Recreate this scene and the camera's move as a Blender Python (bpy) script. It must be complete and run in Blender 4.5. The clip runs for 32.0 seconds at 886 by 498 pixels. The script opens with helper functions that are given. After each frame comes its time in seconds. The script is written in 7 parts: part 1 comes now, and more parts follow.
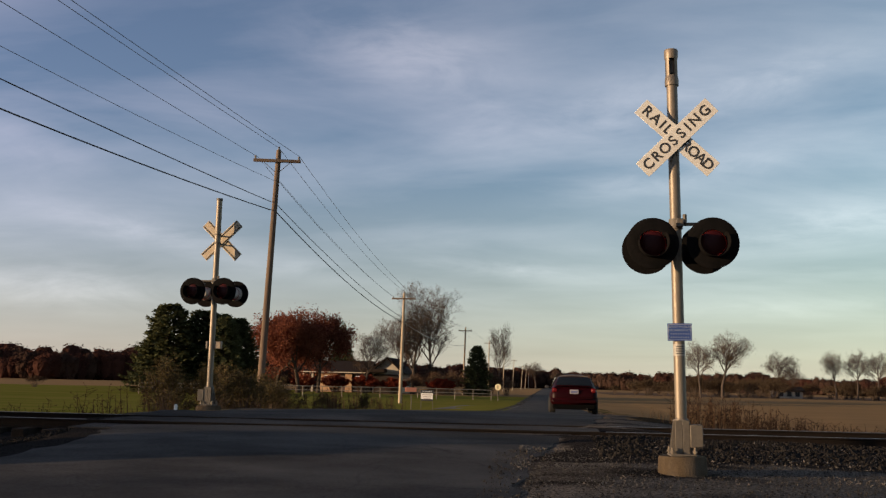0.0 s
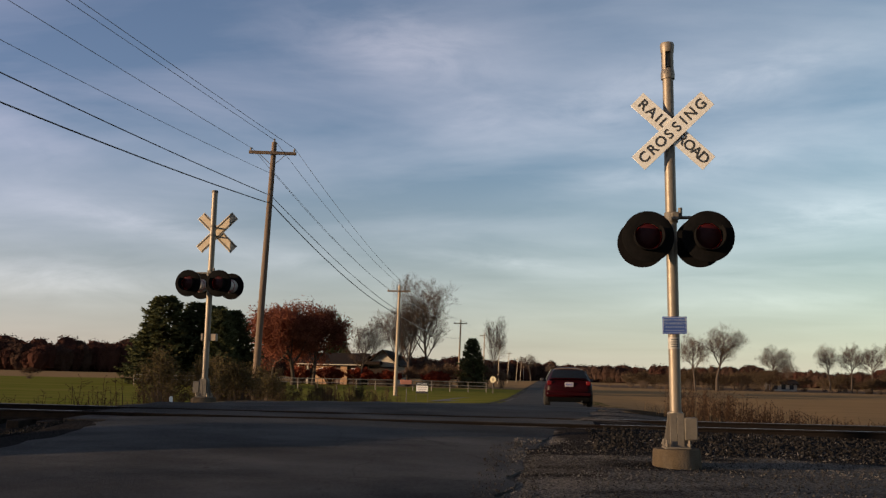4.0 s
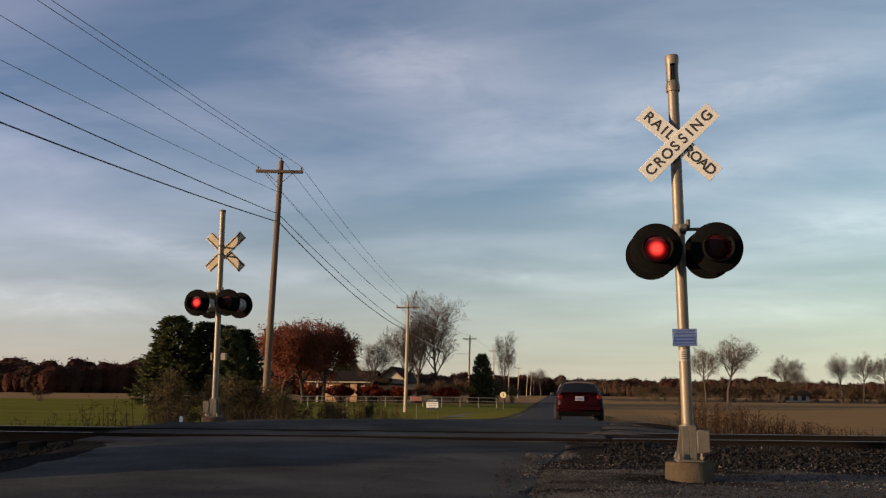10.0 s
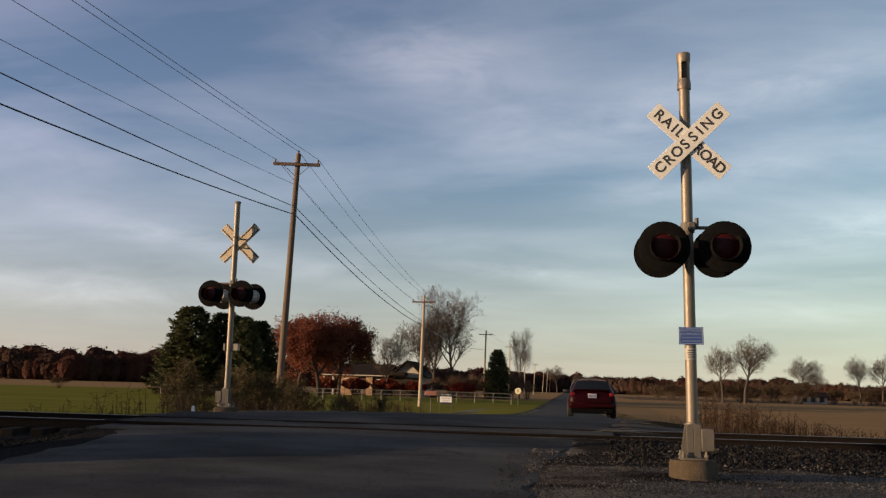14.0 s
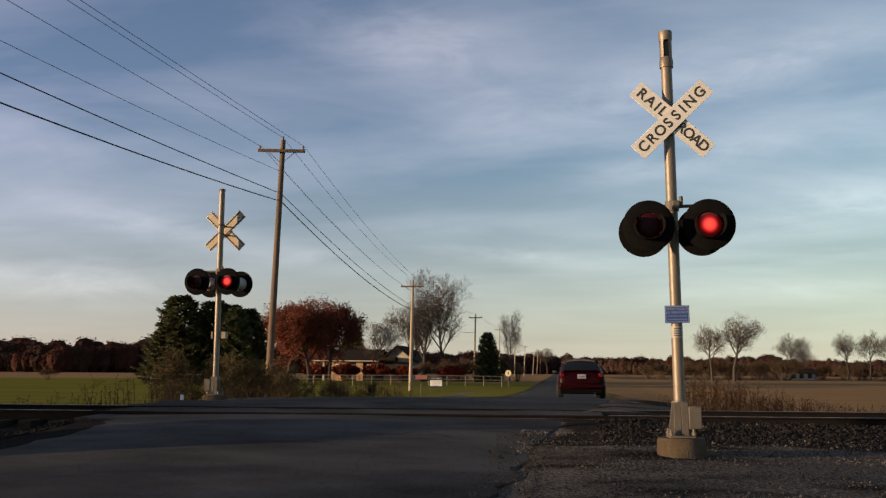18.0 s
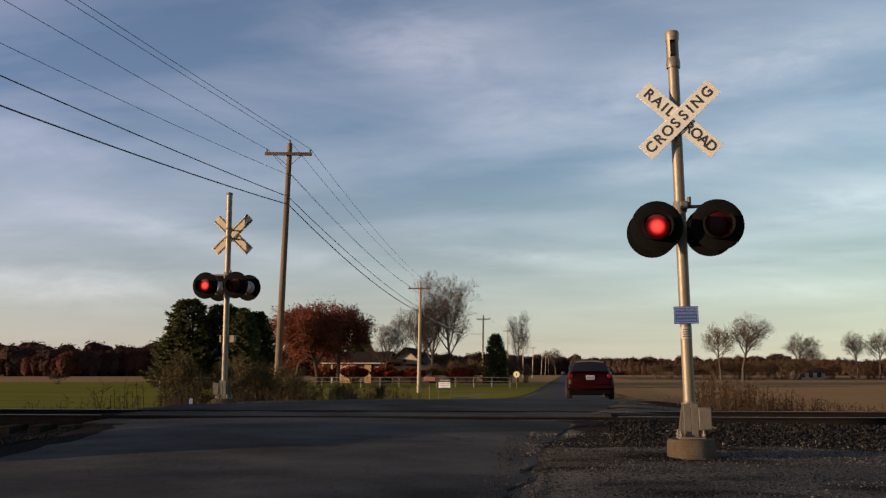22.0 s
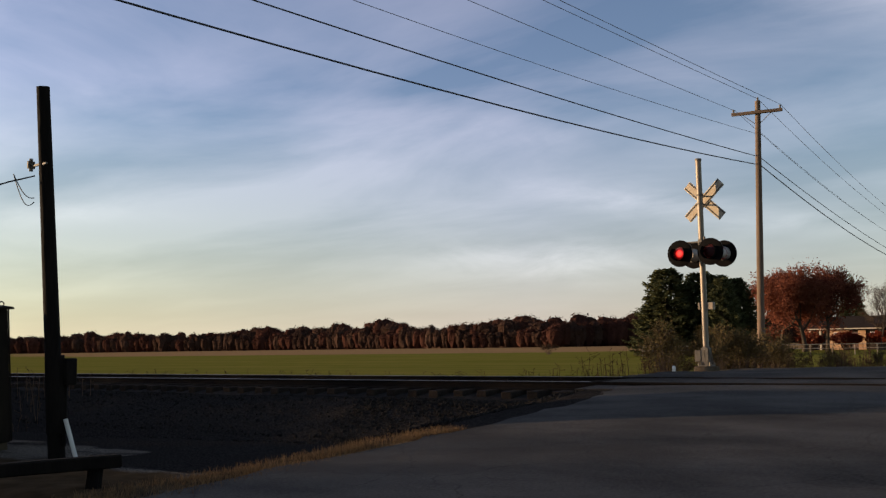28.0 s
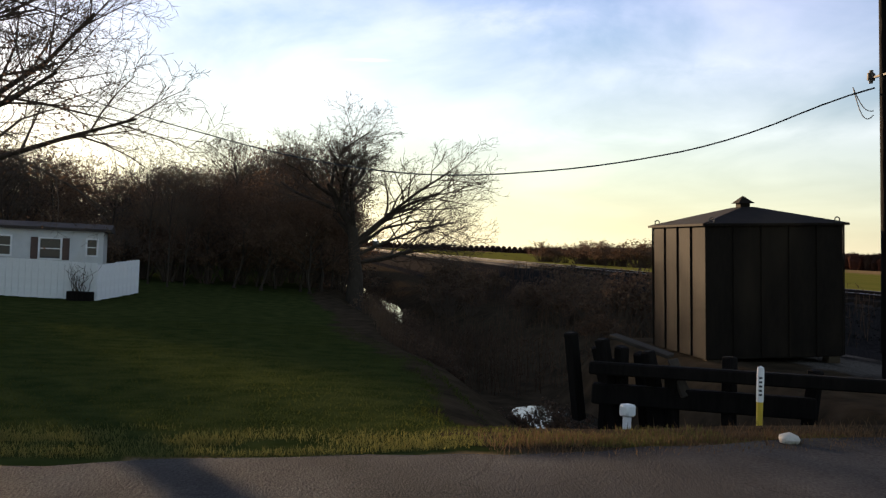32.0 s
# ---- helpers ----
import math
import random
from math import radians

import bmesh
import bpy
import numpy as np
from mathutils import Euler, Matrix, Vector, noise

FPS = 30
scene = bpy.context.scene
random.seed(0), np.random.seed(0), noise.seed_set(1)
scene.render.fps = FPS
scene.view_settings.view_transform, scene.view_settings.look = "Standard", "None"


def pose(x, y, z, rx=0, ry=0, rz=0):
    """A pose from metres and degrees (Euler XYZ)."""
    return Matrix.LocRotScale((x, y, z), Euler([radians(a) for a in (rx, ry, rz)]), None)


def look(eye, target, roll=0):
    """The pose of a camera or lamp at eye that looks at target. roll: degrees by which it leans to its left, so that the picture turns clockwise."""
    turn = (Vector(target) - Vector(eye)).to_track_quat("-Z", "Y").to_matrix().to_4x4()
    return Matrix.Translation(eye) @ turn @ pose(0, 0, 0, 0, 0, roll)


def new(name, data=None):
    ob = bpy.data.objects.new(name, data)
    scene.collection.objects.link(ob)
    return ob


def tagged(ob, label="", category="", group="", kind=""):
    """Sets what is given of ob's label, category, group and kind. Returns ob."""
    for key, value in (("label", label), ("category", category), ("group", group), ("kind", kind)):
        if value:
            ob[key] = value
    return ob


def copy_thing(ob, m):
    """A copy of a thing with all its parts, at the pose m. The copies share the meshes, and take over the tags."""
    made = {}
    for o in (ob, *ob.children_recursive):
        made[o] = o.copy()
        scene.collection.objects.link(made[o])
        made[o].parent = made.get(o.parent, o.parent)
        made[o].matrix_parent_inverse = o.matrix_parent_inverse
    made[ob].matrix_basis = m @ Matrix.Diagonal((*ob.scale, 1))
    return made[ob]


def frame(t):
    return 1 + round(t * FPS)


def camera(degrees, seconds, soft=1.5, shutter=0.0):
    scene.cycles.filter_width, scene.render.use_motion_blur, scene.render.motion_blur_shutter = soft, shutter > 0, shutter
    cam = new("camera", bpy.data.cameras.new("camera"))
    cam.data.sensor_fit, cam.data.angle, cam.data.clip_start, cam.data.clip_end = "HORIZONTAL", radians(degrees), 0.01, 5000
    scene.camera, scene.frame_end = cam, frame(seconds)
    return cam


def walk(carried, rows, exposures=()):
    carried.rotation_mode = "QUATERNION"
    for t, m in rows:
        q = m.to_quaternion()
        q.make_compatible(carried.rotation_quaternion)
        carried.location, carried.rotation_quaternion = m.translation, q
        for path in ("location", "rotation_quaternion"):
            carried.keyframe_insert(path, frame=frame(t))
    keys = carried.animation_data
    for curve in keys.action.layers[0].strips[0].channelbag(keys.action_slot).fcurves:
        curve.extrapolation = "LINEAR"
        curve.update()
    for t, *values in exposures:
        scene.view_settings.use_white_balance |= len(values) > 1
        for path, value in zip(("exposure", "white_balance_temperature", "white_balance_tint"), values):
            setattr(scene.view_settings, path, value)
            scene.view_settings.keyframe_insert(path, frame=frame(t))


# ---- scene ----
# The camera: held by a standing watcher at the road's edge, then swung to the left.
cam = camera(49.23, 32.0, soft=1.3)
PATH = [
    (0, -0.006, 0.001, 1.503, 6.08, 7.93, -1.27), (0.5, -0.016, -0.007, 1.509, 6.02, 7.88, -1.36),
    (1, -0.01, -0.003, 1.503, 6.04, 7.93, -1.16), (1.5, -0.002, -0.011, 1.501, 5.94, 7.97, -1.2),
    (2, -0.007, 0.007, 1.514, 5.75, 7.78, -1.23), (2.5, -0.005, 0.011, 1.503, 5.75, 7.68, -1.26),
    (3, -0.006, 0.011, 1.505, 5.75, 7.58, -1.17), (3.5, -0.01, -0.005, 1.506, 5.79, 7.48, -1.37),
    (5.5, 0, 0.005, 1.501, 5.84, 7.58, -1.29), (6, -0.005, 0.006, 1.507, 5.83, 7.45, -1.11),
    (6.5, -0.009, -0.006, 1.505, 6.02, 7.33, -1.04), (7, -0.013, 0.002, 1.504, 6.04, 7.35, -1.21),
    (7.5, -0.011, 0.015, 1.506, 5.99, 7.38, -1.27), (8, -0.016, -0.011, 1.509, 5.95, 7.3, -1.86),
    (8.5, -0.006, 0.008, 1.506, 6.34, 7.46, -1.02), (9, -0.005, -0.001, 1.498, 6.52, 7.79, -0.4),
    (9.5, -0.013, 0.001, 1.507, 6.47, 8.07, -0.6), (10, -0.01, -0.002, 1.504, 6.38, 8.42, -0.53),
    (10.5, -0.002, -0.017, 1.512, 6.22, 8.62, -0.95), (11, 0.011, -0.005, 1.507, 6.35, 8.72, -0.49),
    (11.5, 0.018, -0.01, 1.51, 6.33, 8.82, -0.63), (12, 0.064, 0.004, 1.498, 6.27, 8.82, -0.22),
    (12.5, 0.102, -0.01, 1.512, 6.4, 8.66, -0.84), (13, 0.084, -0.034, 1.497, 6.97, 8.26, -0.35),
    (13.5, 0.063, -0.086, 1.511, 7.3, 7.89, -1.35), (14, 0.121, -0.034, 1.493, 7.33, 8.11, -1.58),
    (14.5, 0.169, 0.001, 1.498, 7.68, 8.05, -1.34), (15, 0.171, 0.015, 1.499, 7.36, 7.35, -0.84),
    (15.5, 0.161, 0.007, 1.49, 6.34, 7.54, -0.39), (17.5, 0.161, 0.017, 1.491, 6.81, 7.33, -0.14),
    (18, 0.158, 0.004, 1.486, 6.79, 7.18, -0.4), (18.5, 0.159, 0.016, 1.496, 6.83, 6.93, -0.65),
    (19, 0.155, 0.015, 1.493, 6.94, 6.79, -0.5), (19.5, 0.163, 0.017, 1.48, 7.12, 6.87, -0.35),
    (20, 0.169, 0.025, 1.482, 7.08, 6.98, -0.31), (20.5, 0.166, 0.024, 1.501, 7.25, 7.02, -0.61),
    (21, 0.154, 0.005, 1.495, 7.25, 7.12, -0.54), (21.5, 0.154, 0.029, 1.496, 7.32, 7.17, -0.34),
    (22, 0.15, 0.013, 1.498, 7.27, 7.27, -0.02), (22.5, 0.116, -0.029, 1.494, 7.17, 7.47, 0.28),
    (23, 0.077, -0.096, 1.491, 6.79, 7.51, -0.09), (23.5, 0.065, -0.104, 1.504, 6.36, 7.42, -0.57),
    (24, 0.114, -0.053, 1.495, 6.38, 7.28, -0.43), (24.5, 0.139, -0.006, 1.497, 6.51, 7.13, -0.63),
    (26.5, 0.163, 0.006, 1.49, 6.74, 6.87, -0.67), (27, 0.166, 0.011, 1.498, 6.76, 6.52, -0.82),
    (27.5, 0.187, 0.03, 1.508, 10.73, 6.25, -0.22), (27.6, 0.258, 0.02, 1.508, 14.01, 6.12, -0.72),
    (27.8, 0.226, 0.052, 1.468, 24.12, 5.9, 0.07), (28, 0.143, 0.025, 1.472, 35.03, 5.67, 0.9),
    (28.2, 0.147, 0.03, 1.5, 46.06, 5.36, 1.13), (28.4, 0.155, 0.029, 1.503, 54.08, 4.88, 0.82),
    (28.6, 0.176, 0.087, 1.511, 60.81, 4.12, -0.05), (28.8, 0.146, 0.044, 1.524, 66.06, 3.29, -0.91),
    (29, 0.08, 0.013, 1.513, 70.57, 2.65, -1.56), (29.3, -0.013, -0.016, 1.505, 74.88, 1.81, -1.94),
    (29.5, -0.061, -0.016, 1.489, 76.95, 1.57, -1.91), (29.6, -0.097, -0.028, 1.479, 77.75, 1.5, -1.91),
    (30, -0.153, -0.028, 1.475, 80.84, 1.11, -1.8), (30.5, -0.146, -0.023, 1.493, 81.7, 0.72, -1.84),
    (31, -0.149, -0.021, 1.495, 81.44, 0.24, -2.17), (31.5, -0.16, -0.013, 1.486, 80.79, 0.01, -2.11),
    (32, -0.188, -0.015, 1.467, 80.96, -0.01, -2.67),
]
walk(cam, [(t, pose(x, y, z, 90 + pitch, roll, yaw)) for t, x, y, z, yaw, pitch, roll in PATH],
     exposures=[(0, 0.95), (27.3, 1.0), (28.0, 1.15), (28.6, 0.95), (29.3, 0.88), (30.0, 1.22), (31.0, 1.43), (32.0, 1.46)])

# ---- light: a low autumn sun in the west, thin cirrus ----
SUN_AZ, SUN_EL = 114.0, 6.2          # degrees left of the road's line, degrees above the horizon
SUN_DIR = Vector((-math.sin(radians(SUN_AZ)) * math.cos(radians(SUN_EL)), math.cos(radians(SUN_AZ)) * math.cos(radians(SUN_EL)), math.sin(radians(SUN_EL))))

WISPS = (
    (9.3, 19.3, 5.5, 2.4, -6, 0.75), (4.5, 15.5, 3.0, 1.2, 14, 0.35), (-4.0, 16.5, 7.0, 1.5, 18, 0.5), (-12.0, 17.0, 7.0, 1.3, 14, 0.5),
    (-7.5, 12.2, 6.5, 1.0, 10, 0.5), (-16.0, 9.2, 6.0, 1.0, 9, 0.6), (2.5, 6.8, 5.0, 0.5, -5, 0.6), (-12.0, 4.6, 7.0, 0.6, 3, 0.4),
    (28.0, 5.0, 8.0, 1.3, -2, 0.7), (24.0, 8.3, 6.5, 0.8, -8, 0.65), (15.0, 6.5, 6.0, 0.7, -4, 0.35), (31.0, 12.5, 5.0, 1.0, -12, 0.3), (18.0, 14.0, 5.0, 0.7, -14, 0.25),
    (66.0, 11.0, 8.0, 0.8, 2, 0.4), (77.0, 13.5, 6.0, 0.9, 4, 0.5), (84.0, 19.0, 9.0, 1.3, -4, 0.45), (74.0, 7.0, 9.0, 0.6, 0, 0.3), (85.9, 10.8, 1.0, 0.07, 2, 1.2), (60.0, 7.5, 8.0, 0.6, 1, 0.3),
)


def build_world():
    w = bpy.data.worlds.new("sky")
    scene.world = w
    w.use_nodes = True
    nt = w.node_tree
    nt.nodes.clear()
    n, l = nt.nodes.new, nt.links.new
    out, bg = n("ShaderNodeOutputWorld"), n("ShaderNodeBackground")
    sky = n("ShaderNodeTexSky")
    sky.sky_type, sky.sun_disc = "NISHITA", False
    sky.sun_elevation, sky.sun_rotation = radians(SUN_EL), radians(-SUN_AZ)
    sky.altitude, sky.air_density, sky.dust_density, sky.ozone_density = 200, 1.0, 0.2, 2.2
    tc = n("ShaderNodeTexCoord")
    sep = n("ShaderNodeSeparateXYZ")
    l(tc.outputs["Generated"], sep.inputs[0])
    # flatten the dome on to a high cloud sheet
    den = n("ShaderNodeMath"); den.operation = "MAXIMUM"; den.inputs[1].default_value = 0.02
    l(sep.outputs["Z"], den.inputs[0])
    den2 = n("ShaderNodeMath"); den2.operation = "ADD"; den2.inputs[1].default_value = 0.12
    l(den.outputs[0], den2.inputs[0])
    div = n("ShaderNodeVectorMath"); div.operation = "DIVIDE"
    cmb = n("ShaderNodeCombineXYZ")
    for i in range(3):
        l(den2.outputs[0], cmb.inputs[i])
    l(tc.outputs["Generated"], div.inputs[0]); l(cmb.outputs[0], div.inputs[1])
    mp = n("ShaderNodeMapping")
    mp.inputs["Rotation"].default_value = (0, 0, radians(24))
    mp.inputs["Scale"].default_value = (0.75, 1.25, 0.0)
    mp.inputs["Location"].default_value = (6.2, -2.4, 0)
    l(div.outputs[0], mp.inputs["Vector"])
    n1 = n("ShaderNodeTexNoise"); n1.inputs["Scale"].default_value = 1.1; n1.inputs["Detail"].default_value = 9; n1.inputs["Roughness"].default_value = 0.55; n1.inputs["Distortion"].default_value = 0.35
    l(mp.outputs[0], n1.inputs["Vector"])
    n2 = n("ShaderNodeTexNoise"); n2.inputs["Scale"].default_value = 0.5; n2.inputs["Detail"].default_value = 3
    l(mp.outputs[0], n2.inputs["Vector"])
    mul = n("ShaderNodeMath"); mul.operation = "MULTIPLY"
    l(n1.outputs["Fac"], mul.inputs[0]); l(n2.outputs["Fac"], mul.inputs[1])
    rmp = n("ShaderNodeMapRange"); rmp.inputs["From Min"].default_value = 0.17; rmp.inputs["From Max"].default_value = 0.37; rmp.inputs["To Max"].default_value = 0.9
    l(mul.outputs[0], rmp.inputs["Value"])
    # clouds take the sky's own light, whitened
    white = n("ShaderNodeHueSaturation"); white.inputs["Saturation"].default_value = 0.4; white.inputs["Value"].default_value = 1.68
    l(sky.outputs[0], white.inputs["Color"])
    low = n("ShaderNodeMapRange"); low.inputs["From Min"].default_value = 0.04; low.inputs["From Max"].default_value = 0.26; low.inputs["To Min"].default_value = 0.15
    l(sep.outputs["Z"], low.inputs["Value"])
    thin = n("ShaderNodeMath"); thin.operation = "MULTIPLY"
    l(rmp.outputs[0], thin.inputs[0]); l(low.outputs[0], thin.inputs[1])
    # single wisps of cirrus: azimuth left of the road's line, height, half length, half width, tilt (degrees), weight
    torn = n("ShaderNodeTexNoise"); torn.inputs["Scale"].default_value = 9; torn.inputs["Detail"].default_value = 8; torn.inputs["Roughness"].default_value = 0.62; torn.inputs["Distortion"].default_value = 0.5
    tear = n("ShaderNodeMapping"); tear.inputs["Scale"].default_value = (1, 1, 3.2); tear.inputs["Rotation"].default_value = (radians(8), radians(14), 0)
    l(tc.outputs["Generated"], tear.inputs["Vector"]); l(tear.outputs[0], torn.inputs["Vector"])
    rag = n("ShaderNodeMapRange"); rag.inputs["From Min"].default_value = 0.32; rag.inputs["From Max"].default_value = 0.68; rag.inputs["To Min"].default_value = 0.12
    l(torn.outputs["Fac"], rag.inputs["Value"])

    def calc(op, *args):
        k = n("ShaderNodeMath"); k.operation = op
        for i, v in enumerate(args):
            if isinstance(v, (int, float)):
                k.inputs[i].default_value = v
            else:
                l(v, k.inputs[i])
        return k.outputs[0]

    total = thin.outputs[0]
    for az, el, wa, we, tilt, weight in WISPS:
        a, e, t = radians(az), radians(el), radians(tilt)
        fwd = Vector((-math.sin(a) * math.cos(e), math.cos(a) * math.cos(e), math.sin(e)))
        right = Vector((math.cos(a), math.sin(a), 0))
        up = right.cross(fwd)
        along, across = right * math.cos(t) + up * math.sin(t), up * math.cos(t) - right * math.sin(t)
        dots = []
        for axis, scale in ((along, radians(wa)), (across, radians(we)), (fwd, 1)):
            dn = n("ShaderNodeVectorMath"); dn.operation = "DOT_PRODUCT"; dn.inputs[1].default_value = axis / scale
            l(tc.outputs["Generated"], dn.inputs[0])
            dots.append(dn.outputs["Value"])
        far = calc("ADD", calc("MULTIPLY", dots[0], dots[0]), calc("MULTIPLY", dots[1], dots[1]))
        bell = calc("MULTIPLY", calc("EXPONENT", calc("MULTIPLY", far, -1.0)), calc("GREATER_THAN", dots[2], 0.0))
        total = calc("ADD", total, calc("MULTIPLY", calc("MULTIPLY", bell, weight), rag.outputs[0]))
    fade = n("ShaderNodeClamp")
    l(total, fade.inputs[0])
    soft_sky = n("ShaderNodeHueSaturation"); haze = n("ShaderNodeMapRange"); haze.inputs["From Max"].default_value = 0.22; haze.inputs["To Min"].default_value = 0.34; haze.inputs["To Max"].default_value = 0.92
    l(sep.outputs["Z"], haze.inputs["Value"]); l(haze.outputs[0], soft_sky.inputs["Saturation"])
    l(sky.outputs[0], soft_sky.inputs["Color"])
    mix = n("ShaderNodeMix"); mix.data_type = "RGBA"
    l(fade.outputs[0], mix.inputs["Factor"]); l(soft_sky.outputs[0], mix.inputs["A"]); l(white.outputs[0], mix.inputs["B"])
    cool = n("ShaderNodeMix"); cool.data_type, cool.blend_type = "RGBA", "MULTIPLY"
    cool.inputs["Factor"].default_value = 1.0
    veil = n("ShaderNodeMapRange"); veil.inputs["From Max"].default_value = 0.26
    l(sep.outputs["Z"], veil.inputs["Value"])
    tints = n("ShaderNodeMix"); tints.data_type = "RGBA"
    tints.inputs["A"].default_value, tints.inputs["B"].default_value = (1.14, 1.1, 1.1, 1), (1.07, 1.0, 1.09, 1)
    l(veil.outputs[0], tints.inputs["Factor"]); l(tints.outputs["Result"], cool.inputs["B"])
    l(mix.outputs["Result"], cool.inputs["A"])
    # the sky turns from violet in the north-west to a greener blue in the east, and yellow low over the sunset
    east = n("ShaderNodeMapRange"); east.inputs["From Min"].default_value = -0.5; east.inputs["From Max"].default_value = 0.33
    l(sep.outputs["X"], east.inputs["Value"])
    turn = n("ShaderNodeMix"); turn.data_type = "RGBA"
    turn.inputs["A"].default_value, turn.inputs["B"].default_value = (1.045, 0.99, 1.045, 1), (0.955, 1.015, 0.935, 1)
    l(east.outputs[0], turn.inputs["Factor"])
    hue = n("ShaderNodeMix"); hue.data_type, hue.blend_type = "RGBA", "MULTIPLY"
    hue.inputs["Factor"].default_value = 1.0
    l(cool.outputs["Result"], hue.inputs["A"]); l(turn.outputs["Result"], hue.inputs["B"])
    west = n("ShaderNodeMapRange"); west.inputs["From Min"].default_value = -0.5; west.inputs["From Max"].default_value = -0.92
    l(sep.outputs["X"], west.inputs["Value"])
    near_ground = n("ShaderNodeMapRange"); near_ground.inputs["From Min"].default_value = 0.26; near_ground.inputs["From Max"].default_value = 0.0
    l(sep.outputs["Z"], near_ground.inputs["Value"])
    dusk = n("ShaderNodeMix"); dusk.data_type, dusk.blend_type = "RGBA", "MULTIPLY"
    dusk.inputs["B"].default_value = (0.8, 0.84, 0.6, 1)
    l(calc("MULTIPLY", west.outputs[0], near_ground.outputs[0]), dusk.inputs["Factor"]); l(hue.outputs["Result"], dusk.inputs["A"])
    l(dusk.outputs["Result"], bg.inputs["Color"])
    bg.inputs["Strength"].default_value = 0.08
    l(bg.outputs[0], out.inputs[0])


build_world()
sun = new("sun", bpy.data.lights.new("sun", "SUN"))
sun.data.energy, sun.data.angle, sun.data.color = 4.2, radians(0.6), (1.0, 0.7, 0.42)
sun.matrix_world = look(SUN_DIR * 200, (0, 0, 0))

# ---- materials ----
MATS = {}


def surf(name, c1, c2=None, scale=3.0, rough=0.8, metal=0.0, bump=0.25, bscale=40.0, stain=None, each=0.0, stretch=(1, 1, 1), coat=0.0, spec=None):
    """A surface with variation at two scales, fine relief and, where given, stains."""
    if name in MATS:
        return MATS[name]
    m = bpy.data.materials.new(name)
    m.use_nodes = True
    nt = m.node_tree
    n, l = nt.nodes.new, nt.links.new
    b = nt.nodes["Principled BSDF"]
    b.inputs["Metallic"].default_value, b.inputs["Roughness"].default_value = metal, rough
    b.inputs["Coat Weight"].default_value = coat
    if spec is None and rough >= 0.85:
        spec = 0.1
    if spec is not None:
        b.inputs["Specular IOR Level"].default_value = spec
    c2 = c2 or tuple(v * 0.7 for v in c1)
    tc = n("ShaderNodeTexCoord")
    mp = n("ShaderNodeMapping"); mp.inputs["Scale"].default_value = stretch
    l(tc.outputs["Object"], mp.inputs["Vector"])
    a = n("ShaderNodeTexNoise"); a.inputs["Scale"].default_value = scale; a.inputs["Detail"].default_value = 6
    f = n("ShaderNodeTexNoise"); f.inputs["Scale"].default_value = bscale; f.inputs["Detail"].default_value = 4
    l(mp.outputs[0], a.inputs["Vector"]); l(mp.outputs[0], f.inputs["Vector"])
    avg = n("ShaderNodeMix"); avg.inputs["Factor"].default_value = 0.4
    l(a.outputs["Fac"], avg.inputs["A"]); l(f.outputs["Fac"], avg.inputs["B"])
    r = n("ShaderNodeMapRange"); r.inputs["From Min"].default_value = 0.36; r.inputs["From Max"].default_value = 0.64
    l(avg.outputs["Result"], r.inputs["Value"])
    mix = n("ShaderNodeMix"); mix.data_type = "RGBA"
    mix.inputs["A"].default_value, mix.inputs["B"].default_value = (*c1, 1), (*c2, 1)
    l(r.outputs[0], mix.inputs["Factor"])
    col = mix.outputs["Result"]
    if stain:
        s = n("ShaderNodeTexNoise"); s.inputs["Scale"].default_value = scale * 0.35; s.inputs["Detail"].default_value = 8
        l(mp.outputs[0], s.inputs["Vector"])
        sr = n("ShaderNodeMapRange"); sr.inputs["From Min"].default_value = 0.52; sr.inputs["From Max"].default_value = 0.7
        l(s.outputs["Fac"], sr.inputs["Value"])
        sm = n("ShaderNodeMix"); sm.data_type = "RGBA"; sm.inputs["B"].default_value = (*stain, 1)
        l(sr.outputs[0], sm.inputs["Factor"]); l(col, sm.inputs["A"])
        col = sm.outputs["Result"]
    if each:
        oi = n("ShaderNodeObjectInfo")
        geo = n("ShaderNodeNewGeometry")
        add = n("ShaderNodeMath"); add.operation = "ADD"
        l(oi.outputs["Random"], add.inputs[0]); l(geo.outputs["Random Per Island"], add.inputs[1])
        er = n("ShaderNodeMapRange"); er.inputs["From Max"].default_value = 2.0; er.inputs["To Min"].default_value = 1 - each; er.inputs["To Max"].default_value = 1 + each
        l(add.outputs[0], er.inputs["Value"])
        hs = n("ShaderNodeHueSaturation")
        l(er.outputs[0], hs.inputs["Value"]); l(col, hs.inputs["Color"])
        col = hs.outputs[0]
    l(col, b.inputs["Base Color"])
    if bump:
        bp = n("ShaderNodeBump"); bp.inputs["Strength"].default_value = bump; bp.inputs["Distance"].default_value = 0.02
        l(f.outputs["Fac"], bp.inputs["Height"]); l(bp.outputs[0], b.inputs["Normal"])
    MATS[name] = m
    return m


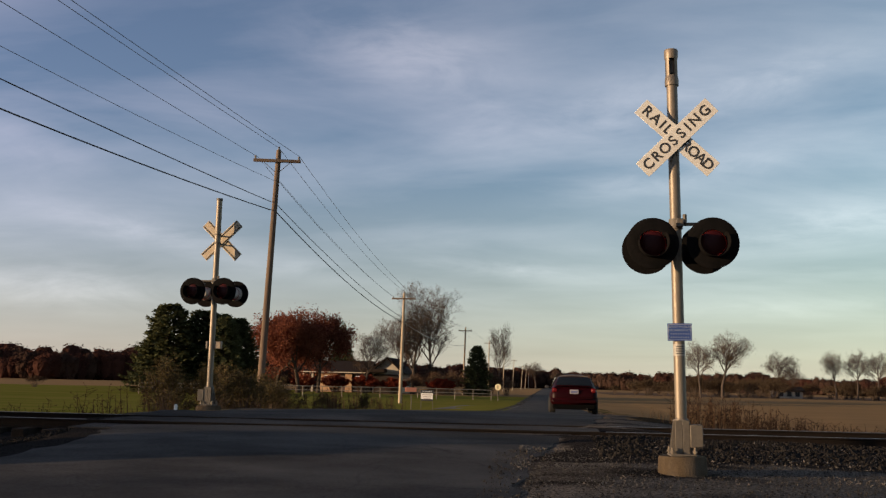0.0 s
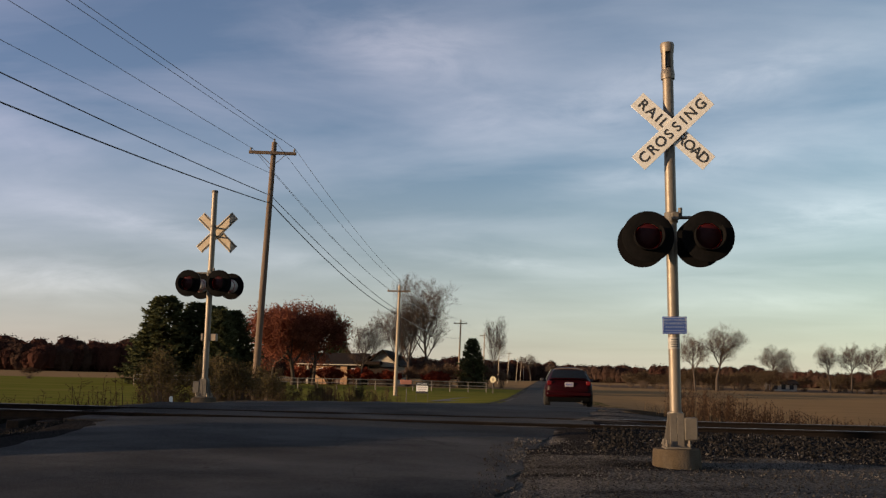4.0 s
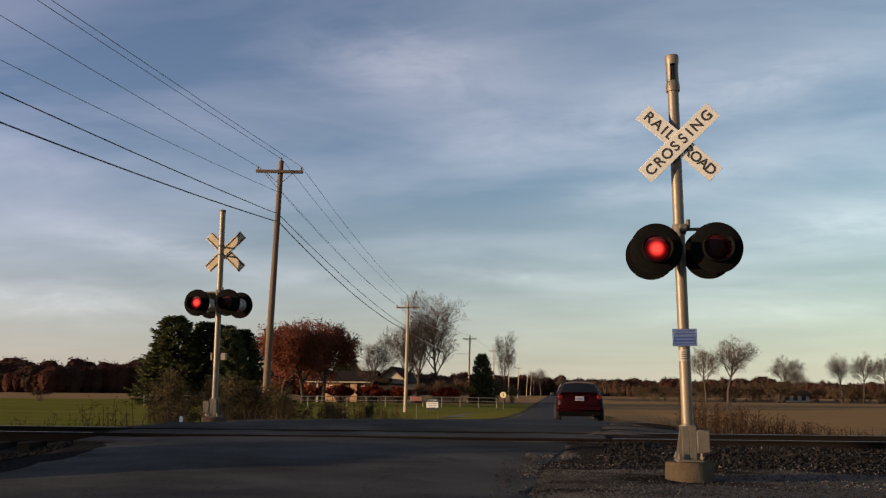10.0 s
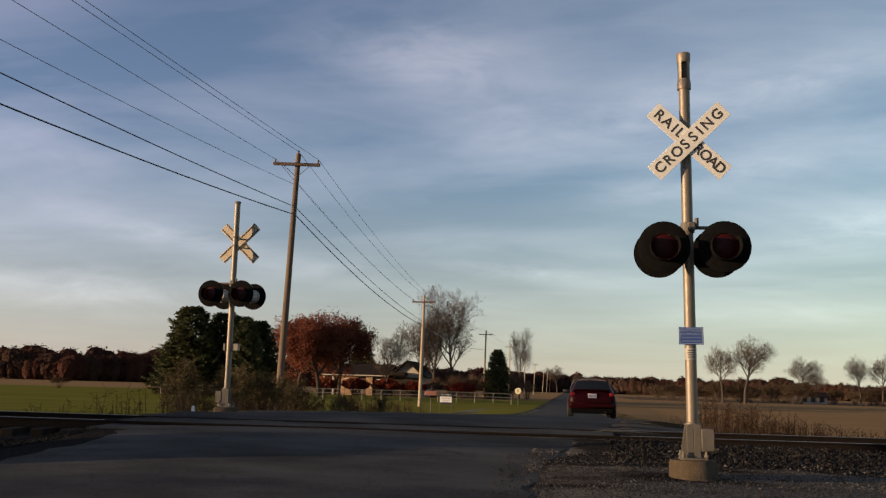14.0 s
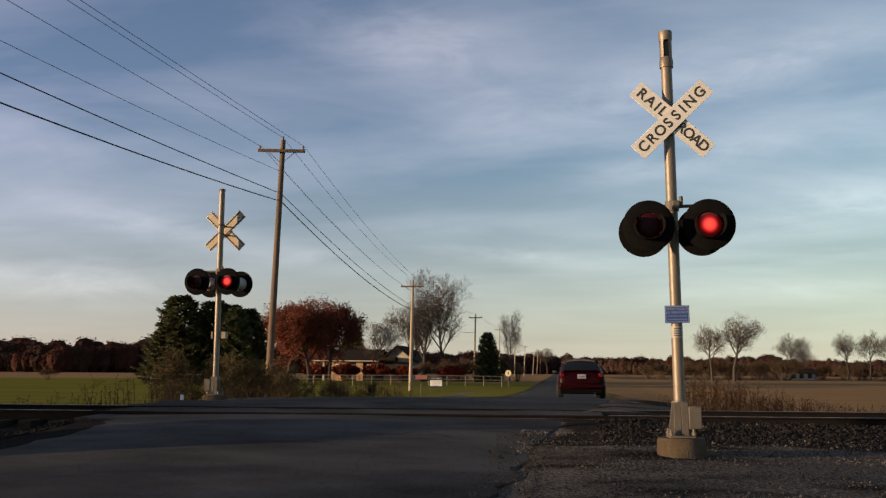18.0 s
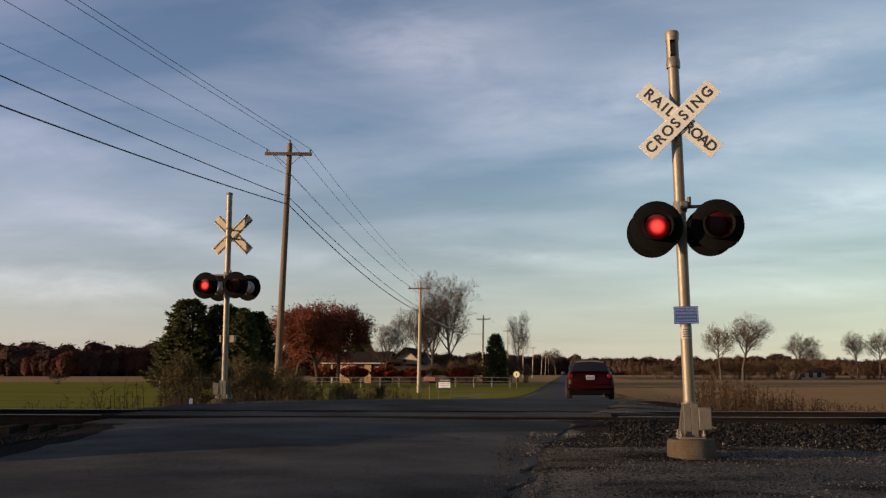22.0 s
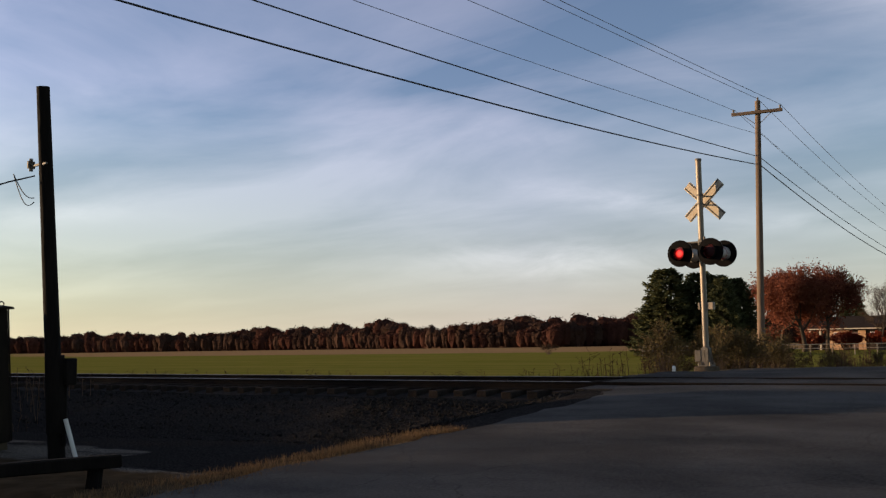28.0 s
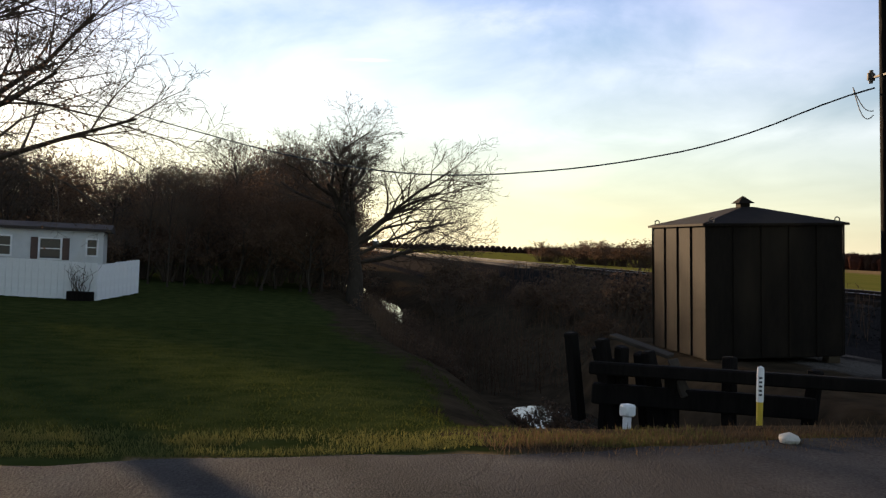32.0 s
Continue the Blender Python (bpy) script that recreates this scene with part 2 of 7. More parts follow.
def leafy(name, c1, c2, trans=0.3, patch=0.6):
    """Thin leaves or blades: part of the light passes through."""
    if name in MATS:
        return MATS[name]
    m = bpy.data.materials.new(name)
    m.use_nodes = True
    nt = m.node_tree
    n, l = nt.nodes.new, nt.links.new
    nt.nodes.clear()
    out = n("ShaderNodeOutputMaterial")
    geo, oi = n("ShaderNodeNewGeometry"), n("ShaderNodeObjectInfo")
    no = n("ShaderNodeTexNoise"); no.inputs["Scale"].default_value = patch
    tc = n("ShaderNodeTexCoord"); l(tc.outputs["Object"], no.inputs["Vector"])
    ad = n("ShaderNodeMath"); ad.operation = "ADD"
    l(geo.outputs["Random Per Island"], ad.inputs[0]); l(no.outputs["Fac"], ad.inputs[1])
    ad2 = n("ShaderNodeMath"); ad2.operation = "ADD"
    l(ad.outputs[0], ad2.inputs[0]); l(oi.outputs["Random"], ad2.inputs[1])
    mr = n("ShaderNodeMapRange"); mr.inputs["From Min"].default_value = 0.4; mr.inputs["From Max"].default_value = 2.1
    l(ad2.outputs[0], mr.inputs["Value"])
    mix = n("ShaderNodeMix"); mix.data_type = "RGBA"
    mix.inputs["A"].default_value, mix.inputs["B"].default_value = (*c1, 1), (*c2, 1)
    l(mr.outputs[0], mix.inputs["Factor"])
    d, t = n("ShaderNodeBsdfDiffuse"), n("ShaderNodeBsdfTranslucent")
    l(mix.outputs["Result"], d.inputs["Color"]); l(mix.outputs["Result"], t.inputs["Color"])
    ms = n("ShaderNodeMixShader"); ms.inputs[0].default_value = trans
    l(d.outputs[0], ms.inputs[1]); l(t.outputs[0], ms.inputs[2])
    l(ms.outputs[0], out.inputs[0])
    MATS[name] = m
    return m


def glow(name, colour, strength):
    if name in MATS:
        return MATS[name]
    m = bpy.data.materials.new(name)
    m.use_nodes = True
    b = m.node_tree.nodes["Principled BSDF"]
    b.inputs["Base Color"].default_value = (*colour, 1)
    b.inputs["Emission Color"].default_value = (*colour, 1)
    b.inputs["Emission Strength"].default_value = strength
    MATS[name] = m
    return m


def glassy(name, colour, rough=0.05, spec=0.7):
    if name in MATS:
        return MATS[name]
    m = bpy.data.materials.new(name)
    m.use_nodes = True
    b = m.node_tree.nodes["Principled BSDF"]
    b.inputs["Base Color"].default_value = (*colour, 1)
    b.inputs["Roughness"].default_value = rough
    b.inputs["Specular IOR Level"].default_value = spec
    MATS[name] = m
    return m


def ground_material():
    """Lawn, dry grass, ploughed earth and gravel, laid out by the sheet's own zone values."""
    m = bpy.data.materials.new("ground")
    m.use_nodes = True
    nt = m.node_tree
    n, l = nt.nodes.new, nt.links.new
    b = nt.nodes["Principled BSDF"]
    b.inputs["Roughness"].default_value = 0.95
    b.inputs["Specular IOR Level"].default_value = 0.0
    tc = n("ShaderNodeTexCoord")

    def noise_of(scale, detail=5, stretch=None):
        t = n("ShaderNodeTexNoise"); t.inputs["Scale"].default_value = scale; t.inputs["Detail"].default_value = detail
        if stretch:
            mp = n("ShaderNodeMapping"); mp.inputs["Scale"].default_value = stretch
            l(tc.outputs["Object"], mp.inputs["Vector"]); l(mp.outputs[0], t.inputs["Vector"])
        else:
            l(tc.outputs["Object"], t.inputs["Vector"])
        return t.outputs["Fac"]

    def ramp(fac, lo, hi, a, c):
        r = n("ShaderNodeMapRange"); r.inputs["From Min"].default_value = lo; r.inputs["From Max"].default_value = hi
        l(fac, r.inputs["Value"])
        mx = n("ShaderNodeMix"); mx.data_type = "RGBA"
        mx.inputs["A"].default_value, mx.inputs["B"].default_value = (*a, 1), (*c, 1)
        l(r.outputs[0], mx.inputs["Factor"])
        return mx.outputs["Result"]

    def over(base, top, zone):
        at = n("ShaderNodeAttribute"); at.attribute_name = zone
        ad = n("ShaderNodeMath"); ad.operation = "MULTIPLY_ADD"; ad.inputs[1].default_value = 1.0
        jitter = n("ShaderNodeMapRange"); jitter.inputs["From Min"].default_value = 0.3; jitter.inputs["From Max"].default_value = 0.7
        jitter.inputs["To Min"].default_value = -0.35; jitter.inputs["To Max"].default_value = 0.35
        l(edge, jitter.inputs["Value"])
        l(at.outputs["Fac"], ad.inputs[0]); l(jitter.outputs[0], ad.inputs[2])
        r = n("ShaderNodeMapRange"); r.inputs["From Min"].default_value = 0.35; r.inputs["From Max"].default_value = 0.65
        l(ad.outputs[0], r.inputs["Value"])
        mx = n("ShaderNodeMix"); mx.data_type = "RGBA"
        l(r.outputs[0], mx.inputs["Factor"]); l(base, mx.inputs["A"]); l(top, mx.inputs["B"])
        return mx.outputs["Result"]

    edge = noise_of(1.3, 6)
    big, fine, mid = noise_of(0.07, 4), noise_of(30, 4), noise_of(2.5, 6)
    streak = noise_of(0.25, 6, (0.15, 1.6, 1))
    stubble = ramp(streak, 0.25, 0.75, (0.27, 0.17, 0.083), (0.2, 0.128, 0.064))
    lawn = ramp(mid, 0.32, 0.68, (0.022, 0.03, 0.009), (0.046, 0.054, 0.016))
    crop_lit_lawn = ramp(streak, 0.25, 0.75, (0.1, 0.11, 0.018), (0.17, 0.14, 0.035))
    soil = ramp(streak, 0.35, 0.65, (0.085, 0.06, 0.045), (0.14, 0.1, 0.07))
    brush = ramp(mid, 0.3, 0.7, (0.026, 0.02, 0.013), (0.062, 0.045, 0.028))
    bare = ramp(fine, 0.36, 0.64, (0.042, 0.037, 0.032), (0.16, 0.138, 0.115))
    # darker gravel, mixed in by blots drawn out along x
    dark_gravel = ramp(fine, 0.38, 0.62, (0.009, 0.008, 0.0075), (0.034, 0.03, 0.027))
    blot = n("ShaderNodeMapRange"); blot.inputs["From Min"].default_value = 0.47; blot.inputs["From Max"].default_value = 0.64
    l(noise_of(1.1, 7, (0.5, 1.3, 1)), blot.inputs["Value"])
    worn = n("ShaderNodeMix"); worn.data_type = "RGBA"
    l(blot.outputs[0], worn.inputs["Factor"]); l(bare, worn.inputs["A"]); l(dark_gravel, worn.inputs["B"])
    gravel = worn.outputs["Result"]
    ballast = ramp(fine, 0.38, 0.62, (0.01, 0.0095, 0.009), (0.034, 0.03, 0.028))
    col = over(stubble, crop_lit_lawn, "crop_lit_lawn")
    col = over(col, soil, "soil")
    col = over(col, lawn, "lawn")
    col = over(col, brush, "brush")
    col = over(col, gravel, "gravel")
    col = over(col, ballast, "ballast")
    l(col, b.inputs["Base Color"])
    bp = n("ShaderNodeBump"); bp.inputs["Strength"].default_value = 0.22; bp.inputs["Distance"].default_value = 0.03
    l(fine, bp.inputs["Height"]); l(bp.outputs[0], b.inputs["Normal"])
    return m


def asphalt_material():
    # light and dark patches, drawn out across the road, also imitate sun dapple
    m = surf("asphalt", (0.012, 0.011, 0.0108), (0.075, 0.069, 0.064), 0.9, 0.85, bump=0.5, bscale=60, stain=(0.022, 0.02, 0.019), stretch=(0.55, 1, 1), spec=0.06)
    # wandering cracks
    nt = m.node_tree
    n, l = nt.nodes.new, nt.links.new
    b = nt.nodes["Principled BSDF"]
    tc = n("ShaderNodeTexCoord")
    wob = n("ShaderNodeTexNoise"); wob.inputs["Scale"].default_value = 1.6; wob.inputs["Detail"].default_value = 6
    l(tc.outputs["Object"], wob.inputs["Vector"])
    shift = n("ShaderNodeVectorMath"); shift.operation = "MULTIPLY_ADD"; shift.inputs[1].default_value = (0.9, 0.9, 0)
    l(wob.outputs["Color"], shift.inputs[0]); l(tc.outputs["Object"], shift.inputs[2])
    vor = n("ShaderNodeTexVoronoi"); vor.feature = "DISTANCE_TO_EDGE"; vor.inputs["Scale"].default_value = 0.55
    l(shift.outputs[0], vor.inputs["Vector"])
    crack = n("ShaderNodeMapRange"); crack.inputs["From Min"].default_value = 0.0; crack.inputs["From Max"].default_value = 0.009; crack.inputs["To Min"].default_value = 0.45
    l(vor.outputs["Distance"], crack.inputs["Value"])
    old = b.inputs["Base Color"].links[0].from_socket
    mx = n("ShaderNodeMix"); mx.data_type = "RGBA"; mx.inputs["A"].default_value = (0.012, 0.011, 0.01, 1)
    l(crack.outputs[0], mx.inputs["Factor"]); l(old, mx.inputs["B"]); l(mx.outputs["Result"], b.inputs["Base Color"])
    return m


# ---- mesh helpers ----
class Geo:
    """Collects vertices and faces for one mesh."""
    def __init__(self):
        self.v, self.f = [], []

    def add(self, verts, faces):
        k = len(self.v)
        self.v.extend(tuple(p) for p in verts)
        self.f.extend(tuple(i + k for i in q) for q in faces)
        return self

    def box(self, c, s, m=None, chamfer=0.0):
        hx, hy, hz = s[0] / 2, s[1] / 2, s[2] / 2
        if chamfer <= 0:
            vs = [Vector((x, y, z)) for x in (-hx, hx) for y in (-hy, hy) for z in (-hz, hz)]
            fs = [(0, 1, 3, 2), (4, 6, 7, 5), (0, 4, 5, 1), (2, 3, 7, 6), (0, 2, 6, 4), (1, 5, 7, 3)]
        else:
            bm = bmesh.new()
            bmesh.ops.create_cube(bm, size=1)
            bmesh.ops.scale(bm, vec=s, verts=bm.verts)
            bmesh.ops.bevel(bm, geom=bm.edges[:], offset=chamfer, segments=1, affect="EDGES")
            bm.verts.index_update()
            vs = [v.co.copy() for v in bm.verts]
            fs = [tuple(v.index for v in f.verts) for f in bm.faces]
            bm.free()
        if m is not None:
            vs = [m @ p for p in vs]
        return self.add([p + Vector(c) for p in vs], fs)

    def tube(self, p0, p1, r0, r1=None, n=12, caps=True):
        p0, p1 = Vector(p0), Vector(p1)
        r1 = r0 if r1 is None else r1
        w = (p1 - p0).normalized()
        u = w.orthogonal().normalized()
        q = w.cross(u)
        vs = []
        for p, r in ((p0, r0), (p1, r1)):
            vs += [p + (u * math.cos(a) + q * math.sin(a)) * r for a in (2 * math.pi * i / n for i in range(n))]
        fs = [(i, (i + 1) % n, n + (i + 1) % n, n + i) for i in range(n)]
        if caps:
            fs += [tuple(range(n - 1, -1, -1)), tuple(range(n, 2 * n))]
        return self.add(vs, fs)

    def path(self, pts, r0, r1=None, n=5):
        """One unbroken tube through the points."""
        r1 = r0 if r1 is None else r1
        pts = [Vector(p) for p in pts]
        vs, m = [], len(pts)
        u = (pts[1] - pts[0]).orthogonal().normalized()
        for i, p in enumerate(pts):
            w = (pts[min(i + 1, m - 1)] - pts[max(i - 1, 0)]).normalized()
            u = (u - w * u.dot(w)).normalized()
            q = w.cross(u)
            r = r0 + (r1 - r0) * i / (m - 1)
            vs += [p + (u * math.cos(a) + q * math.sin(a)) * r for a in (2 * math.pi * k / n for k in range(n))]
        fs = [(i * n + k, i * n + (k + 1) % n, (i + 1) * n + (k + 1) % n, (i + 1) * n + k) for i in range(m - 1) for k in range(n)]
        return self.add(vs, fs + [tuple(range(n - 1, -1, -1)), tuple(range((m - 1) * n, m * n))])

    def lathe(self, profile, n=20, m=None, arc=2 * math.pi, start=0.0):
        """Turns (radius, height) pairs round the z axis."""
        full = arc > 6.28
        k = n if full else n + 1
        vs = []
        for r, z in profile:
            for i in range(k):
                a = start + arc * i / n
                vs.append(Vector((r * math.cos(a), r * math.sin(a), z)))
        fs = []
        for j in range(len(profile) - 1):
            for i in range(n):
                i2 = (i + 1) % k
                fs.append((j * k + i, j * k + i2, (j + 1) * k + i2, (j + 1) * k + i))
        if m is not None:
            vs = [m @ p for p in vs]
        return self.add(vs, fs)

    def mesh(self, name, material, smooth=40):
        me = bpy.data.meshes.new(name)
        me.from_pydata(self.v, [], self.f)
        if smooth:
            me.shade_smooth()
            me.set_sharp_from_angle(angle=radians(smooth))
        me.materials.append(material)
        me.update()
        return me


def part(name, geo, material, parent=None, label="", m=None, smooth=40):
    """One mesh object, under a thing or a part."""
    me = geo if isinstance(geo, bpy.types.Mesh) else geo.mesh(name, material, smooth)
    ob = new(name, me)
    if parent is not None:
        ob.parent = parent
    if m is not None:
        ob.matrix_local = m
    if label:
        ob["label"] = label
    return ob


def thing(name, label, category, m=None, group="", kind=""):
    ob = new(name)
    ob.empty_display_size = 0.2
    if m is not None:
        ob.matrix_world = m
    return tagged(ob, label, category, group, kind)


def lettering(text, height, material):
    """A flat mesh of the words in the built-in font, centred, in the xz plane and facing -y."""
    cu = bpy.data.curves.new("letters", "FONT")
    cu.body, cu.size, cu.extrude, cu.offset = text, height / 0.69, 0.001, height * 0.028
    cu.align_x, cu.align_y = "CENTER", "CENTER"
    tmp = new("letters", cu)
    dg = bpy.context.evaluated_depsgraph_get()
    me = bpy.data.meshes.new_from_object(tmp.evaluated_get(dg))
    bpy.data.objects.remove(tmp)
    me.transform(pose(0, 0, 0, 90))
    me.materials.clear()
    me.materials.append(material)
    return me


# ---- the lie of the land ----
def smooth(a, b, x):
    t = np.clip((np.asarray(x, float) - a) / (b - a), 0, 1)
    return t * t * (3 - 2 * t)


def track_y(x):
    """Centre line of the railway: straight, bending slightly at both ends."""
    x = np.asarray(x, float)
    u = x + 11.0
    return 17.0 + 0.06 * (u + np.sqrt(u * u + 36)) / 2 + 0.00016 * np.minimum(x + 130, 0) ** 2


def road_left(y):
    return np.interp(y, [-40, -1.6, 0, 2.5, 4, 7, 11, 14, 17, 20, 24, 30, 36, 60], [-6.3, -6.75, -6.88, -7.12, -7.32, -7.15, -6.7, -6.8, -7.6, -7.4, -6.3, -3.6, -2.3, -2.0])


def road_right(y):
    return np.interp(y, [-40, -1.6, 4, 10, 14, 17, 20, 24, 30, 36, 60], [0.2, -0.6, -0.6, -0.4, 0.0, 0.5, 0.9, 1.4, 2.0, 2.1, 2.1])


def road_z(y):
    ys = np.array([-60, -5, 0, 4, 8, 12, 15, 17, 20, 23, 28, 35, 50, 75, 150, 3000.0])
    zs = np.array([-0.2, -0.03, 0, 0.1, 0.30, 0.53, 0.68, 0.755, 0.83, 0.84, 0.74, 0.56, 0.25, 0.0, 0.0, 0.0])
    y = np.asarray(y, float)
    return (np.interp(y - 1, ys, zs) + np.interp(y, ys, zs) + np.interp(y + 1, ys, zs)) / 3


def creek_y(x):
    return 4.9 + 0.012 * (np.asarray(x, float) + 17) + 0.25 * np.sin(np.asarray(x, float) * 0.35)


def land_z(x, y):
    x, y = np.broadcast_arrays(np.asarray(x, float), np.asarray(y, float))
    L, R, zr, yt = road_left(y), road_right(y), road_z(y), track_y(x)
    s = y - yt
    dl, dr = np.maximum(L - x, 0), np.maximum(x - R, 0)
    # plain levels: north fields, south-east yard, south-west lawn
    north = -0.15 + 0.22 * smooth(60, 95, y) * smooth(0, -6, x) * smooth(-90, -50, x) * smooth(260, 190, y)
    east = np.maximum(zr + 0.06 * smooth(0.3, 1.2, dr) - 0.03 * dr, -0.3) * smooth(60, 20, dr) - 0.3 * smooth(20, 60, dr)
    lawn = np.maximum(-0.04 - 0.03 * dl, -0.85) + zr * smooth(5, 0, dl)
    south = np.where(x > (L + R) / 2, east, lawn)
    # the ditch with its creek, north of the lawn
    c = y - creek_y(x)
    ditch = np.where(c < 0, -1.75 + 1.5 * smooth(0.7, 3.2, -c) + 0.6 * smooth(3.2, 4.2, -c), -1.75 + 1.55 * smooth(0.7, 4.5, c) + 0.5 * smooth(3.5, 9.5, c))
    pad = smooth(-21.5, -19.3, x) * smooth(5.6, 7.2, y) * smooth(13.2, 11.5, y)
    ditch = ditch * (1 - pad) + -0.2 * pad
    low = smooth(1.0, 2.7, dl) * smooth(0.5, 0.0, s + 3)
    south = np.where(x < L, south + (np.minimum(south, ditch) - south) * low, south)
    pad2 = pad * smooth(-7.5, -10.5, x)
    south = np.where((x < L), south * (1 - pad2) - 0.2 * pad2, south)
    z = south + (north - south) * smooth(-2, 4, s)
    # road bank north of the railway
    bank = zr - 0.02 + (north - zr) * smooth(0.4, 7.0, np.maximum(dl, dr))
    z = np.where(s > 0, np.where(np.maximum(dl, dr) < 7, bank, z), z)
    # railway bank
    crown = 0.42 - 0.55 * smooth(2.3, 4.2, np.abs(s)) 
    z = np.where(np.abs(s) < 4.2, np.maximum(z, crown), z)
    # under the carriageway
    on = (x > L - 0.05) & (x < R + 0.05)
    z = np.where(on, zr - 0.06, z)
    wild = np.sin(x * 1.3 + 0.7 * y) * np.sin(y * 1.1 - 0.4 * x) * 0.02
    return z + np.where(on, 0, wild)


def spots_on_ground(place, rnd, count):
    """Places with the height of the land at each."""
    pts = np.array([place(rnd) for _ in range(count)], float)
    return zip(pts[:, 0].tolist(), pts[:, 1].tolist(), land_z(pts[:, 0], pts[:, 1]).tolist())


def ground_z(x, y):
    return float(land_z(x, y))


def graded(near, far, fine, growth):
    """Grid lines: even in the near stretch, growing beyond."""
    a = list(np.arange(near[0], near[1] + 1e-6, fine))
    step, v = fine, near[1]
    while v < far[1]:
        step *= growth
        v += step
        a.append(v)
    step, v, b = fine, near[0], []
    while v > far[0]:
        step *= growth
        v -= step
        b.append(v)
    return np.array(b[::-1] + a)


def build_ground():
    xs, ys = graded((-60, 22), (-3500, 3500), 0.4, 1.13), graded((-26, 44), (-2500, 4500), 0.4, 1.13)
    X, Y = np.meshgrid(xs, ys)
    Z = land_z(X, Y)
    nx, ny = len(xs), len(ys)
    me = bpy.data.meshes.new("ground")
    idx = np.arange(nx * ny).reshape(ny, nx)
    quads = np.stack([idx[:-1, :-1], idx[:-1, 1:], idx[1:, 1:], idx[1:, :-1]], -1).reshape(-1, 4)
    me.from_pydata(np.stack([X, Y, Z], -1).reshape(-1, 3).tolist(), [], quads.tolist())
    me.shade_smooth()
    s = Y - track_y(X)
    L, R = road_left(Y), road_right(Y)
    c = Y - creek_y(X)
    south, west = s < -2, X < L
    zones = {
        # low sun on the northern yard lawn is put into this brighter tone
        "crop_lit_lawn": ((s > 8) & (X < -22) & (Y < 150)).astype(float) + ((X < -2) & (X > -60) & (Y < 126 + X * 0.3) & (Y > 40)) + ((s > 8) & (X < -120) & (Y < 40 - X * 0.5)),
        "soil": ((X > 14) & (Y > 215) & (Y < 330)).astype(float),
        "lawn": np.where(south & west, smooth(-2.3, -3.2, c), 0)  + ((X > 2) & (X < 3.8) & (Y > 28)) * 0.5,
        "brush": np.where(south & west, smooth(-3.9, -3.0, c), 0) + ((s > 1.8) & (s < 12) & (X < L - 0.5)) * 0.9 + ((s > 1.8) & (s < 7) & (X > R + 0.5)) * 0.8,
        # the dark tone also runs down the west bank, standing in for its shade
        "ballast": ((s < 0.5) & (s > -8) & (X < L + 0.3) & (X > -13)).astype(float) + ((s < 0.5) & (s > -6.5) & (X < -12.9) & (X > -200)) + ((s < 0.5) & (s > -5) & (X > R) & (X < 30)),
        "gravel": np.where(south & ~west, smooth(30, 14, X), 0) + ((np.abs(s) < np.where((X < L) & (X < -17), 1.6, 3.6))) + smooth(-21.5, -19.3, X) * smooth(8.2, 9.4, Y) * smooth(13.2, 12.2, Y) * (X < -9.5) + ((X > R) & (X < R + 0.6) & (Y > 20)) * 0.9 + ((X < L) & (X > L - 0.5) & (Y > 20)) * 0.8,
    }
    for k, val in zones.items():
        at = me.attributes.new(k, "FLOAT", "POINT")
        at.data.foreach_set("value", np.clip(val, 0, 1).astype(np.float32).ravel())
    me.materials.append(ground_material())
    tagged(new("ground", me), "flat farmland with lawn, stubble and gravel", "ground", kind="structure")


def strip(edge_l, edge_r, ys, cols, z_of, skirt=0.3):
    """A paved strip with thickness between two edges."""
    g = Geo()
    top, n = [], cols + 1
    for y in ys:
        l, r = float(edge_l(y)), float(edge_r(y))
        for i in range(n):
            x = l + (r - l) * i / cols
            camber = 0.05 * (1 - (2 * i / cols - 1) ** 2)
            top.append((x, y, z_of(x, y) + camber - 0.03))
    g.add(top, [(j * n + i, j * n + i + 1, (j + 1) * n + i + 1, (j + 1) * n + i) for j in range(len(ys) - 1) for i in range(cols)])
    for side in (0, cols):
        vs = []
        for j in range(len(ys)):
            p = top[j * n + side]
            vs += [p, (p[0] + (0.12 if side else -0.12), p[1], p[2] - skirt)]
        g.add(vs, [(2 * j, 2 * j + 1, 2 * j + 3, 2 * j + 2) if not side else (2 * j, 2 * j + 2, 2 * j + 3, 2 * j + 1) for j in range(len(ys) - 1)])
    return g


build_ground()
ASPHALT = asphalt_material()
RAG = random.Random(4)
WOB = [RAG.uniform(-0.1, 0.1) for _ in range(400)]


def ragged(f, k):
    return lambda y: float(f(y)) + WOB[int(abs(y) * 2.3 + k) % 400] * (1 if y < 40 else 0.5)


GAUGE = 1.435
road_ys = list(np.arange(-40, 15.9, 0.35))
near_rail = lambda x: float(track_y(x)) - GAUGE / 2
far_rail = lambda x: float(track_y(x)) + GAUGE / 2
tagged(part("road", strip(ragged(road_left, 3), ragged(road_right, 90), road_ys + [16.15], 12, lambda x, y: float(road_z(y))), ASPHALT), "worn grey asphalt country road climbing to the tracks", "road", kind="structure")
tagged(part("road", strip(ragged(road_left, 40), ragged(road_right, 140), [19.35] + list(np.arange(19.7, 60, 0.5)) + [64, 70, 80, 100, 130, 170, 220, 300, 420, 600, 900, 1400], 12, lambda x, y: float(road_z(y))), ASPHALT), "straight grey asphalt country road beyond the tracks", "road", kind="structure")

